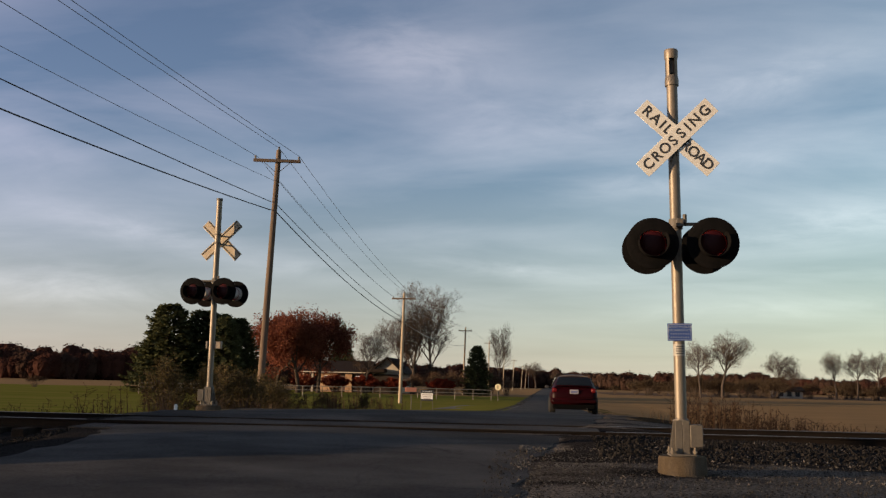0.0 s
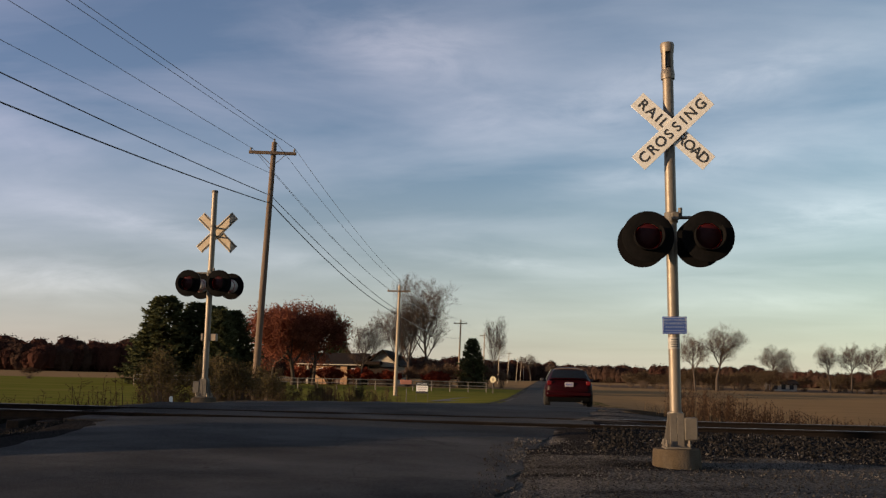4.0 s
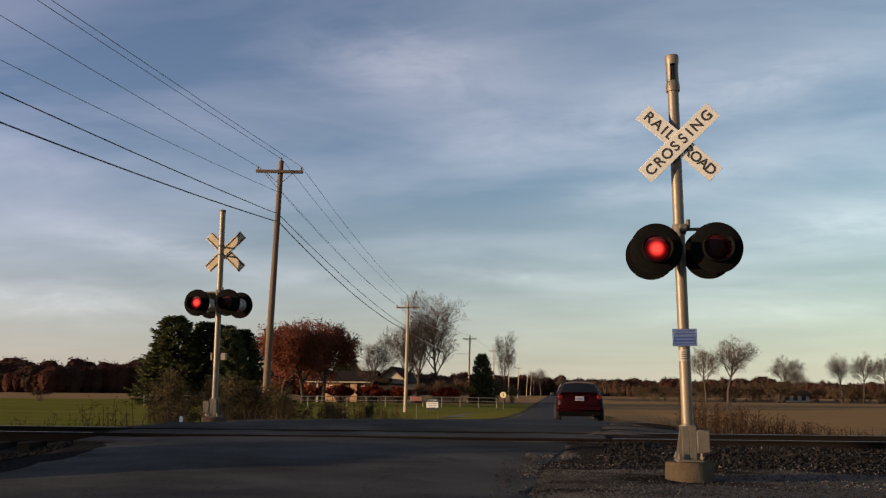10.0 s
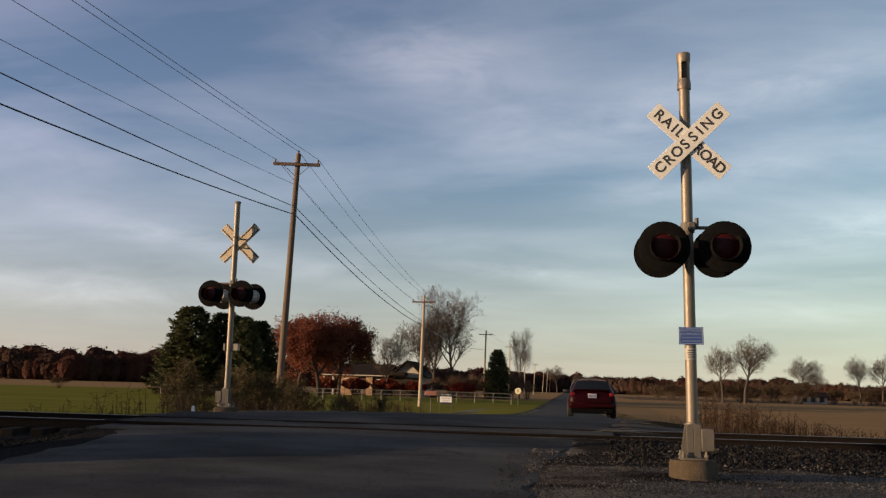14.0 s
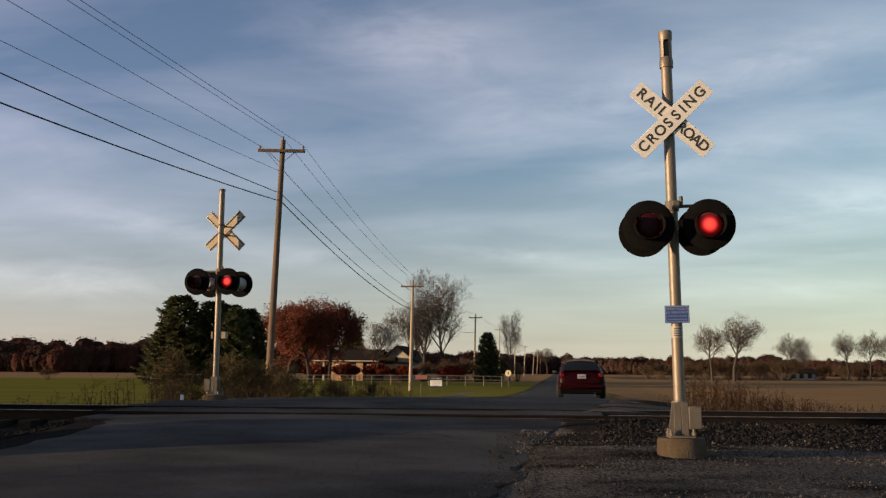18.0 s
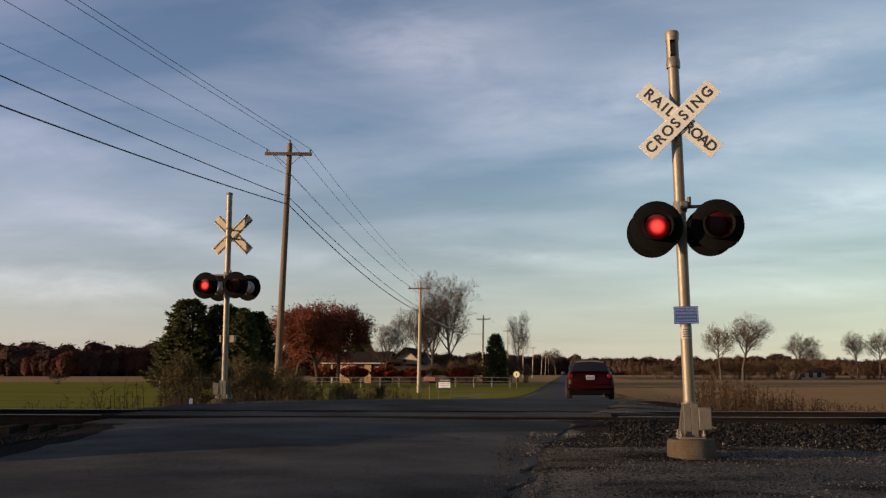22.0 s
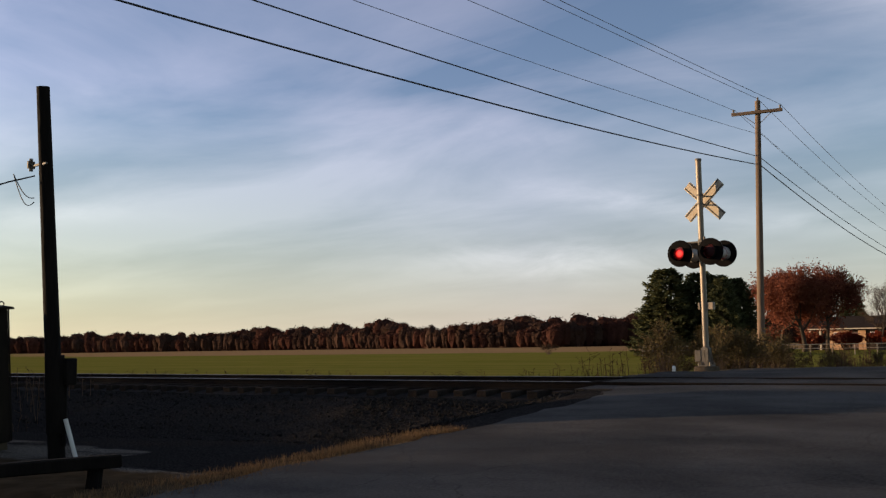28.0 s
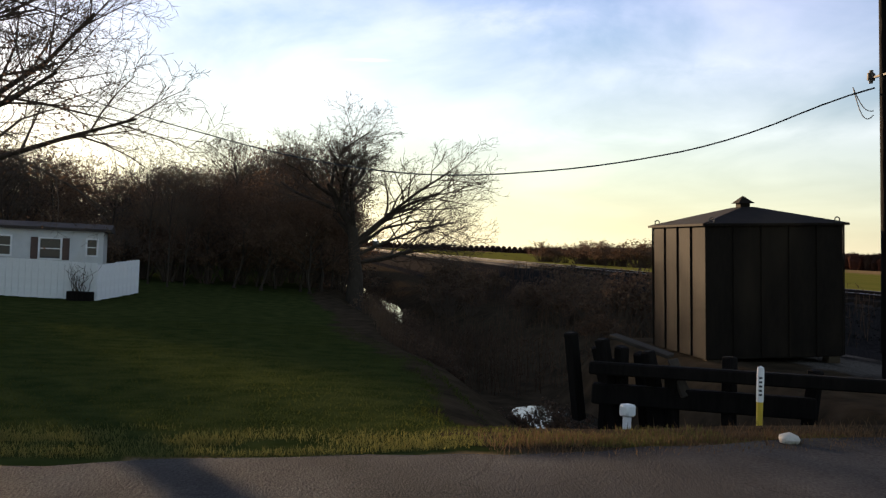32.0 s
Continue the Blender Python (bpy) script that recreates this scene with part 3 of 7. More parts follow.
# ---- railway ----
STEEL = surf("rail_steel", (0.012, 0.0085, 0.007), (0.008, 0.006, 0.005), 6, 0.9, 0.0, bump=0.2, bscale=30)
SHINE = surf("rail_head", (0.2, 0.19, 0.18), (0.13, 0.125, 0.12), 8, 0.4, 0.8, bump=0.02)
TIE = surf("tie_wood", (0.03, 0.022, 0.017), (0.016, 0.012, 0.01), 5, 0.95, bump=0.6, bscale=25, each=0.3)
STONE = surf("ballast", (0.02, 0.0175, 0.016), (0.007, 0.0063, 0.0058), 8, 0.95, bump=0.5, bscale=60, each=0.75)


def rail_top(offset):
    """Outer rail canted slightly above the inner one."""
    return 0.745 + 0.04 * (offset > 0)


def rail_line():
    return sorted(set(list(np.arange(-60, 61, 2.0)) + list(np.arange(-660, -59, 12.0)) + list(np.arange(60, 900, 15.0))))


def sweep_x(profile, offset, xs, zof):
    """A profile of (across, up) pairs carried along the railway."""
    g, k = Geo(), len(profile)
    vs = []
    for x in xs:
        y0 = float(track_y(x)) + offset
        vs += [(x, y0 + a, zof(x) + b) for a, b in profile]
    fs = [(j * k + i, j * k + (i + 1) % k, (j + 1) * k + (i + 1) % k, (j + 1) * k + i) for j in range(len(xs) - 1) for i in range(k)]
    fs += [tuple(range(k)), tuple(range((len(xs) - 1) * k + k - 1, (len(xs) - 1) * k - 1, -1))]
    return g.add(vs, fs)


def build_track():
    t = thing("railroad_track", "single railroad track on dark ballast", "railroad track", kind="structure")
    web = [(-0.07, -0.17), (0.07, -0.17), (0.07, -0.155), (0.012, -0.13), (0.012, -0.04), (0.036, -0.03), (0.036, -0.004), (-0.036, -0.004), (-0.036, -0.03), (-0.012, -0.04), (-0.012, -0.13), (-0.07, -0.155)]
    head = [(-0.033, -0.004), (0.033, -0.004), (0.028, 0.003), (-0.028, 0.003)]
    for off in (-GAUGE / 2, GAUGE / 2):
        z = rail_top(off)
        r = part("rail", sweep_x(web, off, rail_line(), lambda x: z), STEEL, t)
        for xs in ([x for x in rail_line() if x < -8.5] + [-8.1], [1.0] + [x for x in rail_line() if x > 1.5]):
            part("rail_head", sweep_x(head, off, xs, lambda x: z), SHINE, r, "polished running surface")
    bed = [(-2.9, -0.36), (2.9, -0.35), (1.75, -0.04), (0.8, -0.05), (-0.8, -0.05), (-1.28, -0.1), (-1.42, -0.17), (-1.9, -0.2)]
    xs = [x for x in rail_line()]
    part("ballast_bed", sweep_x(bed, 0, xs, lambda x: 0.56 if x < -8.2 or x > 1.6 else 0.5), STONE, t)
    tie = Geo().box((0, 0, 0), (0.22, 2.6, 0.18), chamfer=0.012).mesh("tie", TIE)
    rnd = random.Random(3)
    x = -62.0
    while x < 40:
        if not -7.8 < x < 0.9:
            part("tie", tie, TIE, t, m=pose(x, float(track_y(x)) + rnd.uniform(-0.05, 0.05), 0.505 + rnd.uniform(-0.008, 0.008), 0.9, 0, 2.0 + rnd.uniform(-1.5, 1.5)))
        x += 0.54
    return t


build_track()


def crossing_panel(name, o0, o1, label):
    """Asphalt laid beside and between the rails."""
    g = Geo()
    xs = list(np.arange(-7.9, 1.0, 0.4))
    n = len(xs)
    rnd = random.Random(int(o0 * 10) + 50)
    top = []
    for o in (o0, (o0 + o1) / 2, o1):
        for x in xs:
            z = 0.742 + 0.04 * smooth(-0.75, 0.75, o) + 0.045 * max(0, abs(o) - 0.8) * (1 if o > 0 else -0.6) - (0.055 if o <= -0.75 else 0.02 if 0 < o < 0.7 else 0)
            top.append((x, float(track_y(x)) + o, float(z) + rnd.uniform(-0.008, 0.006)))
    g.add(top, [(j * n + i, j * n + i + 1, (j + 1) * n + i + 1, (j + 1) * n + i) for j in range(2) for i in range(n - 1)])
    low = [(p[0], p[1], p[2] - 0.22) for p in top]
    k = 3 * n
    ring = list(range(n)) + [n + n - 1] + list(range(3 * n - 1, 2 * n - 1, -1)) + [n]
    g.add(top + low, [(ring[i], ring[i] + k, ring[(i + 1) % len(ring)] + k, ring[(i + 1) % len(ring)]) for i in range(len(ring))])
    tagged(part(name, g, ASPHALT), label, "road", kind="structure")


crossing_panel("road_panel", -1.75, -0.8, "patched asphalt apron before the near rail")
crossing_panel("road_panel", -0.64, 0.64, "asphalt filling between the rails")
crossing_panel("road_panel", 0.8, 2.2, "patched asphalt apron beyond the far rail")


def scatter_stones(name, label, count, place, size, seed, material):
    """Loose stones, joined: countless small rocks."""
    rnd = random.Random(seed)
    base = [Vector(p) for p in ((1, 0, 0), (-1, 0.1, 0.1), (0.1, 1, 0), (0, -1, 0.15), (0.1, 0, 0.8), (0, 0.1, -0.7))]
    tri = [(0, 2, 4), (2, 1, 4), (1, 3, 4), (3, 0, 4), (2, 0, 5), (1, 2, 5), (3, 1, 5), (0, 3, 5)]
    g = Geo()
    for x, y, z in spots_on_ground(place, rnd, count):
        r = size * rnd.uniform(0.5, 1.4)
        e = Euler((rnd.uniform(0, 6), rnd.uniform(0, 6), rnd.uniform(0, 6))).to_matrix()
        s = Vector((rnd.uniform(0.6, 1.2), rnd.uniform(0.6, 1.2), rnd.uniform(0.5, 0.9))) * r
        yt = float(track_y(x))
        off = abs(y - yt)
        if float(road_left(y)) < x < float(road_right(y)):
            z = float(road_z(y)) - 0.01
        if off < 2.9:
            z = max(z, 0.2 + 0.16 * min(1, (2.9 - off) / 1.0) + (0.14 if off < 1.35 else 0))
        c = Vector((x, y, z + r * 0.2))
        g.add([c + e @ Vector((p.x * s.x, p.y * s.y, p.z * s.z)) for p in base], tri)
    return tagged(part(name, g, material, smooth=0), label, "gravel", kind="stuff")


GRIT = surf("grit", (0.07, 0.062, 0.054), (0.012, 0.011, 0.0098), 8, 0.95, bump=0.4, bscale=60, each=0.85)
scatter_stones("ballast_stones", "dark crushed ballast stones along the track", 16000, lambda r: (lambda x: (x, float(track_y(x)) - r.uniform(1.65, 4.7)))(r.choice((r.uniform(0.7, 11), r.uniform(0.7, 11), r.uniform(-32, -7.9), r.uniform(-12, -7.7)))), 0.03, 5, STONE)
scatter_stones("gravel", "loose grey gravel of the road shoulder", 17000, lambda r: (-0.7 + 9.2 * r.random() ** 0.9, 7.2 + 6.6 * r.random() ** 0.85), 0.0115, 6, GRIT)


PALE_GRIT = surf("pale_grit", (0.13, 0.118, 0.108), (0.055, 0.05, 0.046), 8, 0.95, bump=0.4, bscale=60, each=0.5)


def gravel_drift(r):
    """Places in uneven drifts on the gravel shoulder."""
    while True:
        x, y = -0.4 + 8.6 * r.random(), 6.8 + 7.6 * r.random()
        if noise.noise(Vector((x * 0.7, y * 1.6, 4.0))) > r.uniform(-0.1, 0.5):
            return x, y


scatter_stones("gravel", "pale limestone chips strewn in drifts on the shoulder", 6000, gravel_drift, 0.012, 8, PALE_GRIT)
scatter_stones("ballast_stones", "scattered pale stones among the dark ballast", 900, lambda r: (lambda x: (x, float(track_y(x)) - r.uniform(1.9, 4.9)))(r.uniform(1.5, 11)), 0.022, 9, PALE_GRIT)


# ---- crossing signals ----
GALV = surf("galvanised_steel", (0.185, 0.152, 0.116), (0.13, 0.108, 0.083), 5, 0.5, 0.4, bump=0.1, bscale=50, stain=(0.26, 0.2, 0.14), stretch=(1, 1, 0.25))
BLACK = surf("black_enamel", (0.006, 0.006, 0.006), (0.01, 0.009, 0.009), 5, 1.0, bump=0.1, spec=0.0)
WHITE = surf("sign_white", (0.62, 0.6, 0.55), (0.55, 0.52, 0.47), 3, 0.5, bump=0.05, stain=(0.5, 0.45, 0.38))
SIGN_BACK = surf("sign_back", (0.38, 0.31, 0.22), (0.31, 0.25, 0.18), 4, 0.55, 0.2, bump=0.05)
RIB = surf("dark_rib", (0.05, 0.042, 0.034), (0.035, 0.03, 0.024), 6, 0.7, bump=0.05)
INK = surf("sign_black", (0.02, 0.02, 0.02), (0.03, 0.03, 0.03), 6, 0.6, bump=0)
BLUE = surf("sign_blue", (0.02, 0.06, 0.24), (0.016, 0.045, 0.19), 4, 0.45, bump=0.03)
PALE = surf("sign_lettering", (0.42, 0.43, 0.46), (0.34, 0.35, 0.38), 4, 0.5, bump=0)
CONCRETE = surf("concrete", (0.075, 0.055, 0.034), (0.048, 0.036, 0.024), 6, 0.9, bump=0.5, bscale=50, stain=(0.1, 0.08, 0.06))
IRON = surf("cast_iron_grey", (0.115, 0.098, 0.078), (0.082, 0.07, 0.056), 7, 0.7, 0.2, bump=0.2)
LENS = surf("red_lens_glass", (0.03, 0.002, 0.002), (0.025, 0.0015, 0.0015), 5, 0.5, bump=0, spec=0.15)
HOUSING = surf("pale_housing", (0.42, 0.39, 0.35), (0.34, 0.31, 0.28), 6, 0.6, 0.1, bump=0.05)
def bulb_material():
    """A lit lens: hot in the middle of its reflector, fading to the rim."""
    m = glow("lit_red_lens", (1.0, 0.012, 0.012), 1.0)
    nt = m.node_tree
    n, l = nt.nodes.new, nt.links.new
    b = nt.nodes["Principled BSDF"]
    tc, sep, ln = n("ShaderNodeTexCoord"), n("ShaderNodeVectorMath"), n("ShaderNodeVectorMath")
    sep.operation, ln.operation = "MULTIPLY", "LENGTH"
    sep.inputs[1].default_value = (1, 0, 1)
    l(tc.outputs["Object"], sep.inputs[0]); l(sep.outputs[0], ln.inputs[0])
    hot = n("ShaderNodeMapRange"); hot.interpolation_type = "SMOOTHERSTEP"
    hot.inputs["From Min"].default_value, hot.inputs["From Max"].default_value = 0.02, 0.13
    hot.inputs["To Min"].default_value, hot.inputs["To Max"].default_value = 1.0, 0.03
    l(ln.outputs["Value"], hot.inputs["Value"]); l(hot.outputs[0], b.inputs["Emission Strength"])
    tint = n("ShaderNodeMix"); tint.data_type = "RGBA"
    tint.inputs["A"].default_value, tint.inputs["B"].default_value = (0.6, 0.004, 0.004, 1), (1.0, 0.05, 0.035, 1)
    l(hot.outputs[0], tint.inputs["Factor"]); l(tint.outputs["Result"], b.inputs["Emission Color"])
    b.inputs["Base Color"].default_value = (0.06, 0.002, 0.002, 1)
    return m


LIT = bulb_material()
BULBS = {"l": [], "r": []}
FACE = pose(0, 0, 0, 90)   # turns a lathe so that it opens towards -y


def lamp_unit(parent, m, flash):
    """Hooded red flasher on a round black backing; its glowing bulb slides behind the lens when dark."""
    u = part("flasher", Geo().lathe([(0.001, -0.26), (0.1, -0.25), (0.13, -0.16), (0.16, -0.02), (0.16, 0.0)], 20, FACE), HOUSING, parent, "pale grey lamp housing", m)
    part("backing_disc", Geo().lathe([(0.155, 0.0), (0.305, 0.0), (0.305, 0.012), (0.297, 0.018), (0.16, 0.012)], 40, FACE), BLACK, u)
    part("hood", Geo().lathe([(0.172, 0.01), (0.177, 0.17), (0.17, 0.17), (0.164, 0.01)], 26, FACE, arc=4.6, start=math.pi / 2 - 2.3 + math.pi), BLACK, u)
    part("lens", Geo().lathe([(0.0005, 0.032), (0.07, 0.028), (0.12, 0.016), (0.152, 0.0)], 26, FACE), LENS, u, "dark red glass lens")
    bulb = part("bulb", Geo().lathe([(0.0005, 0.0405), (0.045, 0.038), (0.09, 0.032), (0.118, 0.024), (0.145, 0.012)], 26, FACE), LIT, u, "glowing red bulb disc")
    if flash:
        BULBS[flash].append(bulb)
    if not flash:
        bulb.matrix_local = pose(0, 0.16, 0)
    return u


def crossbuck(parent, m):
    """Two white blades crossed at right angles; lettered on the face."""
    for k, (ang, word, lift) in enumerate(((-43.5, ("RAIL", "ROAD"), 0.0), (43.5, ("CROSSING",), -0.022))):
        b = part("crossbuck_blade", Geo().box((0, 0, 0), (1.17, 0.006, 0.226), chamfer=0.002), WHITE, parent, "white crossbuck blade with black lettering", m @ pose(0, lift, 0, 0, -ang, 0))
        part("blade_back", Geo().box((0, 0.006, 0), (1.16, 0.005, 0.216)), SIGN_BACK, b, "plain weathered back")
        for e in (-1, 1):
            part("stiffener", Geo().box((0, 0.012, e * 0.08), (1.14, 0.012, 0.018)), RIB, b)
        if len(word) == 1:
            spots = list(zip("CROSSING", [-0.48, -0.34, -0.2, -0.068, 0.066, 0.178, 0.302, 0.466]))
        else:
            spots = list(zip("RAIL", [-0.48, -0.346, -0.236, -0.145])) + list(zip("ROAD", [0.148, 0.262, 0.378, 0.49]))
        for ch, x in spots:
            part("letter", lettering(ch, 0.122, INK), INK, b, "black letter " + ch, pose(x, -0.0045, 0))


def crossing_signal(label, x, y, base_z, top, h_cross, h_lamp, yaw, front, lean=0.0, bell=True, slip=(0.0, 0.0), aim=0.27, spread=0.35):
    """Mast with crossbuck, two pairs of flashers, junction box and concrete foot. front: the watched side carries the crossbuck's face."""
    s = thing("crossing_signal", label, "crossing signal", pose(x, y, base_z, 0, lean, yaw), group="crossing signals")
    up = lambda z: z - base_z
    part("foundation", Geo().lathe([(0.001, -0.25), (0.29, -0.25), (0.278, 0.165), (0.262, 0.2), (0.001, 0.2)], 28), CONCRETE, s, "weathered concrete foot")
    ped = Geo()
    for sx in (-1, 1):
        ped.box((sx * 0.042, -0.083, 0.405), (0.08, 0.012, 0.41), chamfer=0.003)
        ped.add([(sx * 0.083, -0.06, 0.2), (sx * 0.145, -0.06, 0.2), (sx * 0.083, -0.06, 0.6), (sx * 0.095, -0.06, 0.6), (sx * 0.083, -0.045, 0.2), (sx * 0.145, -0.045, 0.2), (sx * 0.083, -0.045, 0.6), (sx * 0.095, -0.045, 0.6)], [(0, 1, 3, 2), (4, 6, 7, 5), (1, 5, 7, 3), (2, 3, 7, 6)])
        ped.add([(sx * 0.083, 0.06, 0.2), (sx * 0.145, 0.06, 0.2), (sx * 0.083, 0.06, 0.6), (sx * 0.083, 0.075, 0.2), (sx * 0.145, 0.075, 0.2), (sx * 0.083, 0.075, 0.6)], [(0, 1, 2), (3, 5, 4), (1, 4, 5, 2)])
    ped.box((0, 0, 0.212), (0.3, 0.3, 0.026), chamfer=0.006).box((0, 0, 0.4), (0.162, 0.152, 0.4)).box((0, 0, 0.603), (0.175, 0.175, 0.02), chamfer=0.005)
    part("mast_base", ped, IRON, s, "flared iron base")
    for sx in (-0.13, 0.13):
        for sy in (-0.13, 0.13):
            part("anchor_bolt", Geo().tube((sx, sy, 0.2), (sx, sy, 0.3), 0.013, n=8).tube((sx, sy, 0.238), (sx, sy, 0.262), 0.026, n=6), GALV, s)
    box = part("junction_box", Geo().box((0.16 * (1 if front else -1), -0.02, 0.43), (0.15, 0.15, 0.26), chamfer=0.006), IRON, s, "grey junction box")
    part("box_lid", Geo().box((0.16 * (1 if front else -1), -0.098, 0.43), (0.135, 0.01, 0.24), chamfer=0.003), IRON, box)
    H = up(top)
    part("mast", Geo().tube((0, 0, 0.5), (0, 0, H - (0.42 if bell else 0)), 0.068, 0.066, 24).lathe([(0.09, 0.56), (0.085, 0.62), (0.07, 0.63)], 24), GALV, s, "galvanised steel mast")
    if bell:
        b = Geo()
        b.lathe([(0.083, H - 0.46), (0.085, H - 0.4), (0.08, H - 0.36), (0.074, H - 0.33)], 24)
        bh = part("bell_housing", b, GALV, s, "slotted steel bell housing")
        for a0 in (0.35, 1.92, 3.49, 5.06):
            part("bell_slat", Geo().lathe([(0.07, H - 0.09), (0.07, H - 0.34), (0.078, H - 0.34), (0.078, H - 0.09)], 5, None, 0.72, a0), GALV, bh)
        part("bell_cap", Geo().lathe([(0.078, H - 0.12), (0.082, H - 0.1), (0.086, H - 0.02), (0.08, H), (0.001, H + 0.004)], 24), GALV, bh)
        part("bell_core", Geo().lathe([(0.001, H - 0.12), (0.04, H - 0.13), (0.045, H - 0.3), (0.001, H - 0.34)], 16), IRON, s)
    else:
        part("mast_cap", Geo().lathe([(0.074, H - 0.05), (0.074, H), (0.001, H + 0.01)], 20), IRON, s)
    side = -1 if front else 1
    zc, zl = up(h_cross), up(h_lamp)
    crossbuck(s, pose(slip[0], side * (0.1 if front else 0.24), zc, 0, 0, 0 if front else 180))
    for dz in (-0.1, 0.1):
        part("clamp_band", Geo().tube((0, 0, zc + dz - 0.018), (0, 0, zc + dz + 0.018), 0.075, n=20).box((0, side * (0.05 if front else 0.11), zc + dz), (0.05, 0.1 if front else 0.24, 0.03)), IRON, s)
    arm = Geo().tube((-0.36, 0, zl + 0.27), (0.36, 0, zl + 0.27), 0.022, n=10).tube((0, 0, zl + 0.21), (0, 0, zl + 0.33), 0.082, n=18)
    arm.box((0.03, -0.1, zl + 0.27), (0.09, 0.09, 0.1), chamfer=0.01).tube((0.1, -0.06, zl + 0.27), (0.1, -0.06, zl + 0.38), 0.025, n=8)
    for sx in (-spread + slip[1], spread + slip[1]):
        for sy in (-1, 1):
            yy = sy * (aim - 0.15)
            arm.tube((sx, 0, zl + 0.27), (sx, yy, zl + 0.22), 0.02, n=8).tube((sx, yy, zl + 0.23), (sx, yy, zl + 0.08), 0.03, n=8)
    part("lamp_arm", arm, IRON, s, "iron crossarm with lamp brackets")
    for sx, key in ((-spread, "l"), (spread, "r")):
        lamp_unit(s, pose(sx + slip[1], -aim, zl), key)
        lamp_unit(s, pose(sx + slip[1], aim, zl, 0, 0, 180), key)
    return s


NOTICE_INK = surf("notice_lettering", (0.2, 0.24, 0.33), (0.16, 0.19, 0.27), 4, 0.5, bump=0)


def plaque(parent, m, w, h, lines):
    """Small blue notice; the words that can be read, and bars for the rest."""
    p = part("notice", Geo().box((0, 0, 0), (w, 0.006, h), chamfer=0.002), BLUE, parent, "small blue notice plate", m)
    rim = Geo()
    for sz in (-1, 1):
        rim.box((0, -0.004, sz * (h / 2 - 0.012)), (w - 0.02, 0.002, 0.004))
        rim.box((sz * (w / 2 - 0.012), -0.004, 0), (0.004, 0.002, h - 0.02))
    part("notice_rim", rim, PALE, p)
    for k, (what, size) in enumerate(lines):
        z = h * (0.3 - 0.2 * k)
        if what:
            part("notice_words", lettering(what, size, NOTICE_INK), NOTICE_INK, p, "white words " + what.lower(), pose(0, -0.0045, z))
        else:
            g = Geo()
            for i in range(8):
                g.box((-w * 0.35 + i * w * 0.1, -0.0045, z), (w * 0.055, 0.002, size * 0.8))
            part("notice_bars", g, NOTICE_INK, p)


NEAR = crossing_signal("galvanised crossing signal facing the road with bell and lit flashers", 1.575, 11.78, 0.53, 5.665, 4.525, 3.205, 1.5, True, lean=-0.92, slip=(0.028, 0.034))
plaque(NEAR, pose(0.0, -0.078, 2.17 - 0.53), 0.285, 0.205, (("REPORT PROBLEM", 0.024), ("OR EMERGENCY", 0.024), ("", 0.02), ("", 0.02)))
part("label_band", Geo().tube((0, 0, 1.36), (0, 0, 1.5), 0.0695, n=24, caps=False), surf("label_paper", (0.3, 0.28, 0.25), (0.2, 0.19, 0.17), 20, 0.6, bump=0), NEAR, "faded paper label round the mast")
g = Geo()
for i in range(4):
    g.lathe([(0.0705, 1.385 + i * 0.026), (0.0705, 1.397 + i * 0.026)], 8, None, 1.3, -math.pi / 2 - 0.65)
part("label_bars", g, INK, NEAR)
FAR = crossing_signal("galvanised crossing signal seen from behind across the tracks", -7.62, 21.48, 0.7, 5.66, 4.71, 3.46, -4.0, False, bell=False, aim=0.37, spread=0.365)
part("relay_box", Geo().box((0.12, 0.04, 2.26 - 0.7), (0.2, 0.12, 0.17), chamfer=0.01).box((-0.1, 0, 2.26 - 0.7), (0.05, 0.12, 0.17), chamfer=0.01), GALV, FAR, "small steel box strapped to the mast")


# ---- plants ----
BARK = surf("bark", (0.06, 0.046, 0.035), (0.035, 0.027, 0.021), 9, 0.95, bump=0.7, bscale=25, stretch=(1, 1, 0.3))
TWIG = surf("twigs", (0.1, 0.073, 0.055), (0.065, 0.048, 0.037), 5, 0.95, bump=0)
PALE_BARK = surf("pale_bark", (0.07, 0.055, 0.045), (0.05, 0.039, 0.033), 7, 0.95, bump=0.4, bscale=25, stretch=(1, 1, 0.3))
PALE_TWIG = surf("pale_twigs", (0.075, 0.053, 0.041), (0.05, 0.036, 0.028), 5, 0.95, bump=0)
NEEDLES = leafy("needles", (0.042, 0.047, 0.024), (0.1, 0.104, 0.05), 0.2)
OAK_LEAF = leafy("oak_leaves", (0.092, 0.031, 0.021), (0.2, 0.07, 0.042), 0.35)
DRY_LEAF = leafy("dry_leaves", (0.065, 0.042, 0.03), (0.15, 0.095, 0.062), 0.3)
RED_LEAF = leafy("red_shrub_leaves", (0.11, 0.02, 0.014), (0.17, 0.036, 0.02), 0.3)
WEED = leafy("weed_leaves", (0.036, 0.031, 0.016), (0.105, 0.078, 0.036), 0.3)
WOODS = [leafy("russet_woods", (0.026, 0.013, 0.011), (0.062, 0.028, 0.021), 0.1, 0.09),
         leafy("brown_woods", (0.026, 0.016, 0.013), (0.056, 0.033, 0.025), 0.1, 0.09),
         leafy("grey_woods", (0.028, 0.0175, 0.0145), (0.055, 0.034, 0.0265), 0.1, 0.09)]
WEED_BROWN = leafy("brown_weeds", (0.032, 0.02, 0.014), (0.075, 0.047, 0.031), 0.3)
HEDGE_LEAF = leafy("hedge_leaves", (0.032, 0.023, 0.015), (0.075, 0.052, 0.032), 0.2)
GRASS = leafy("grass_blades", (0.05, 0.06, 0.018), (0.125, 0.12, 0.04), 0.45)
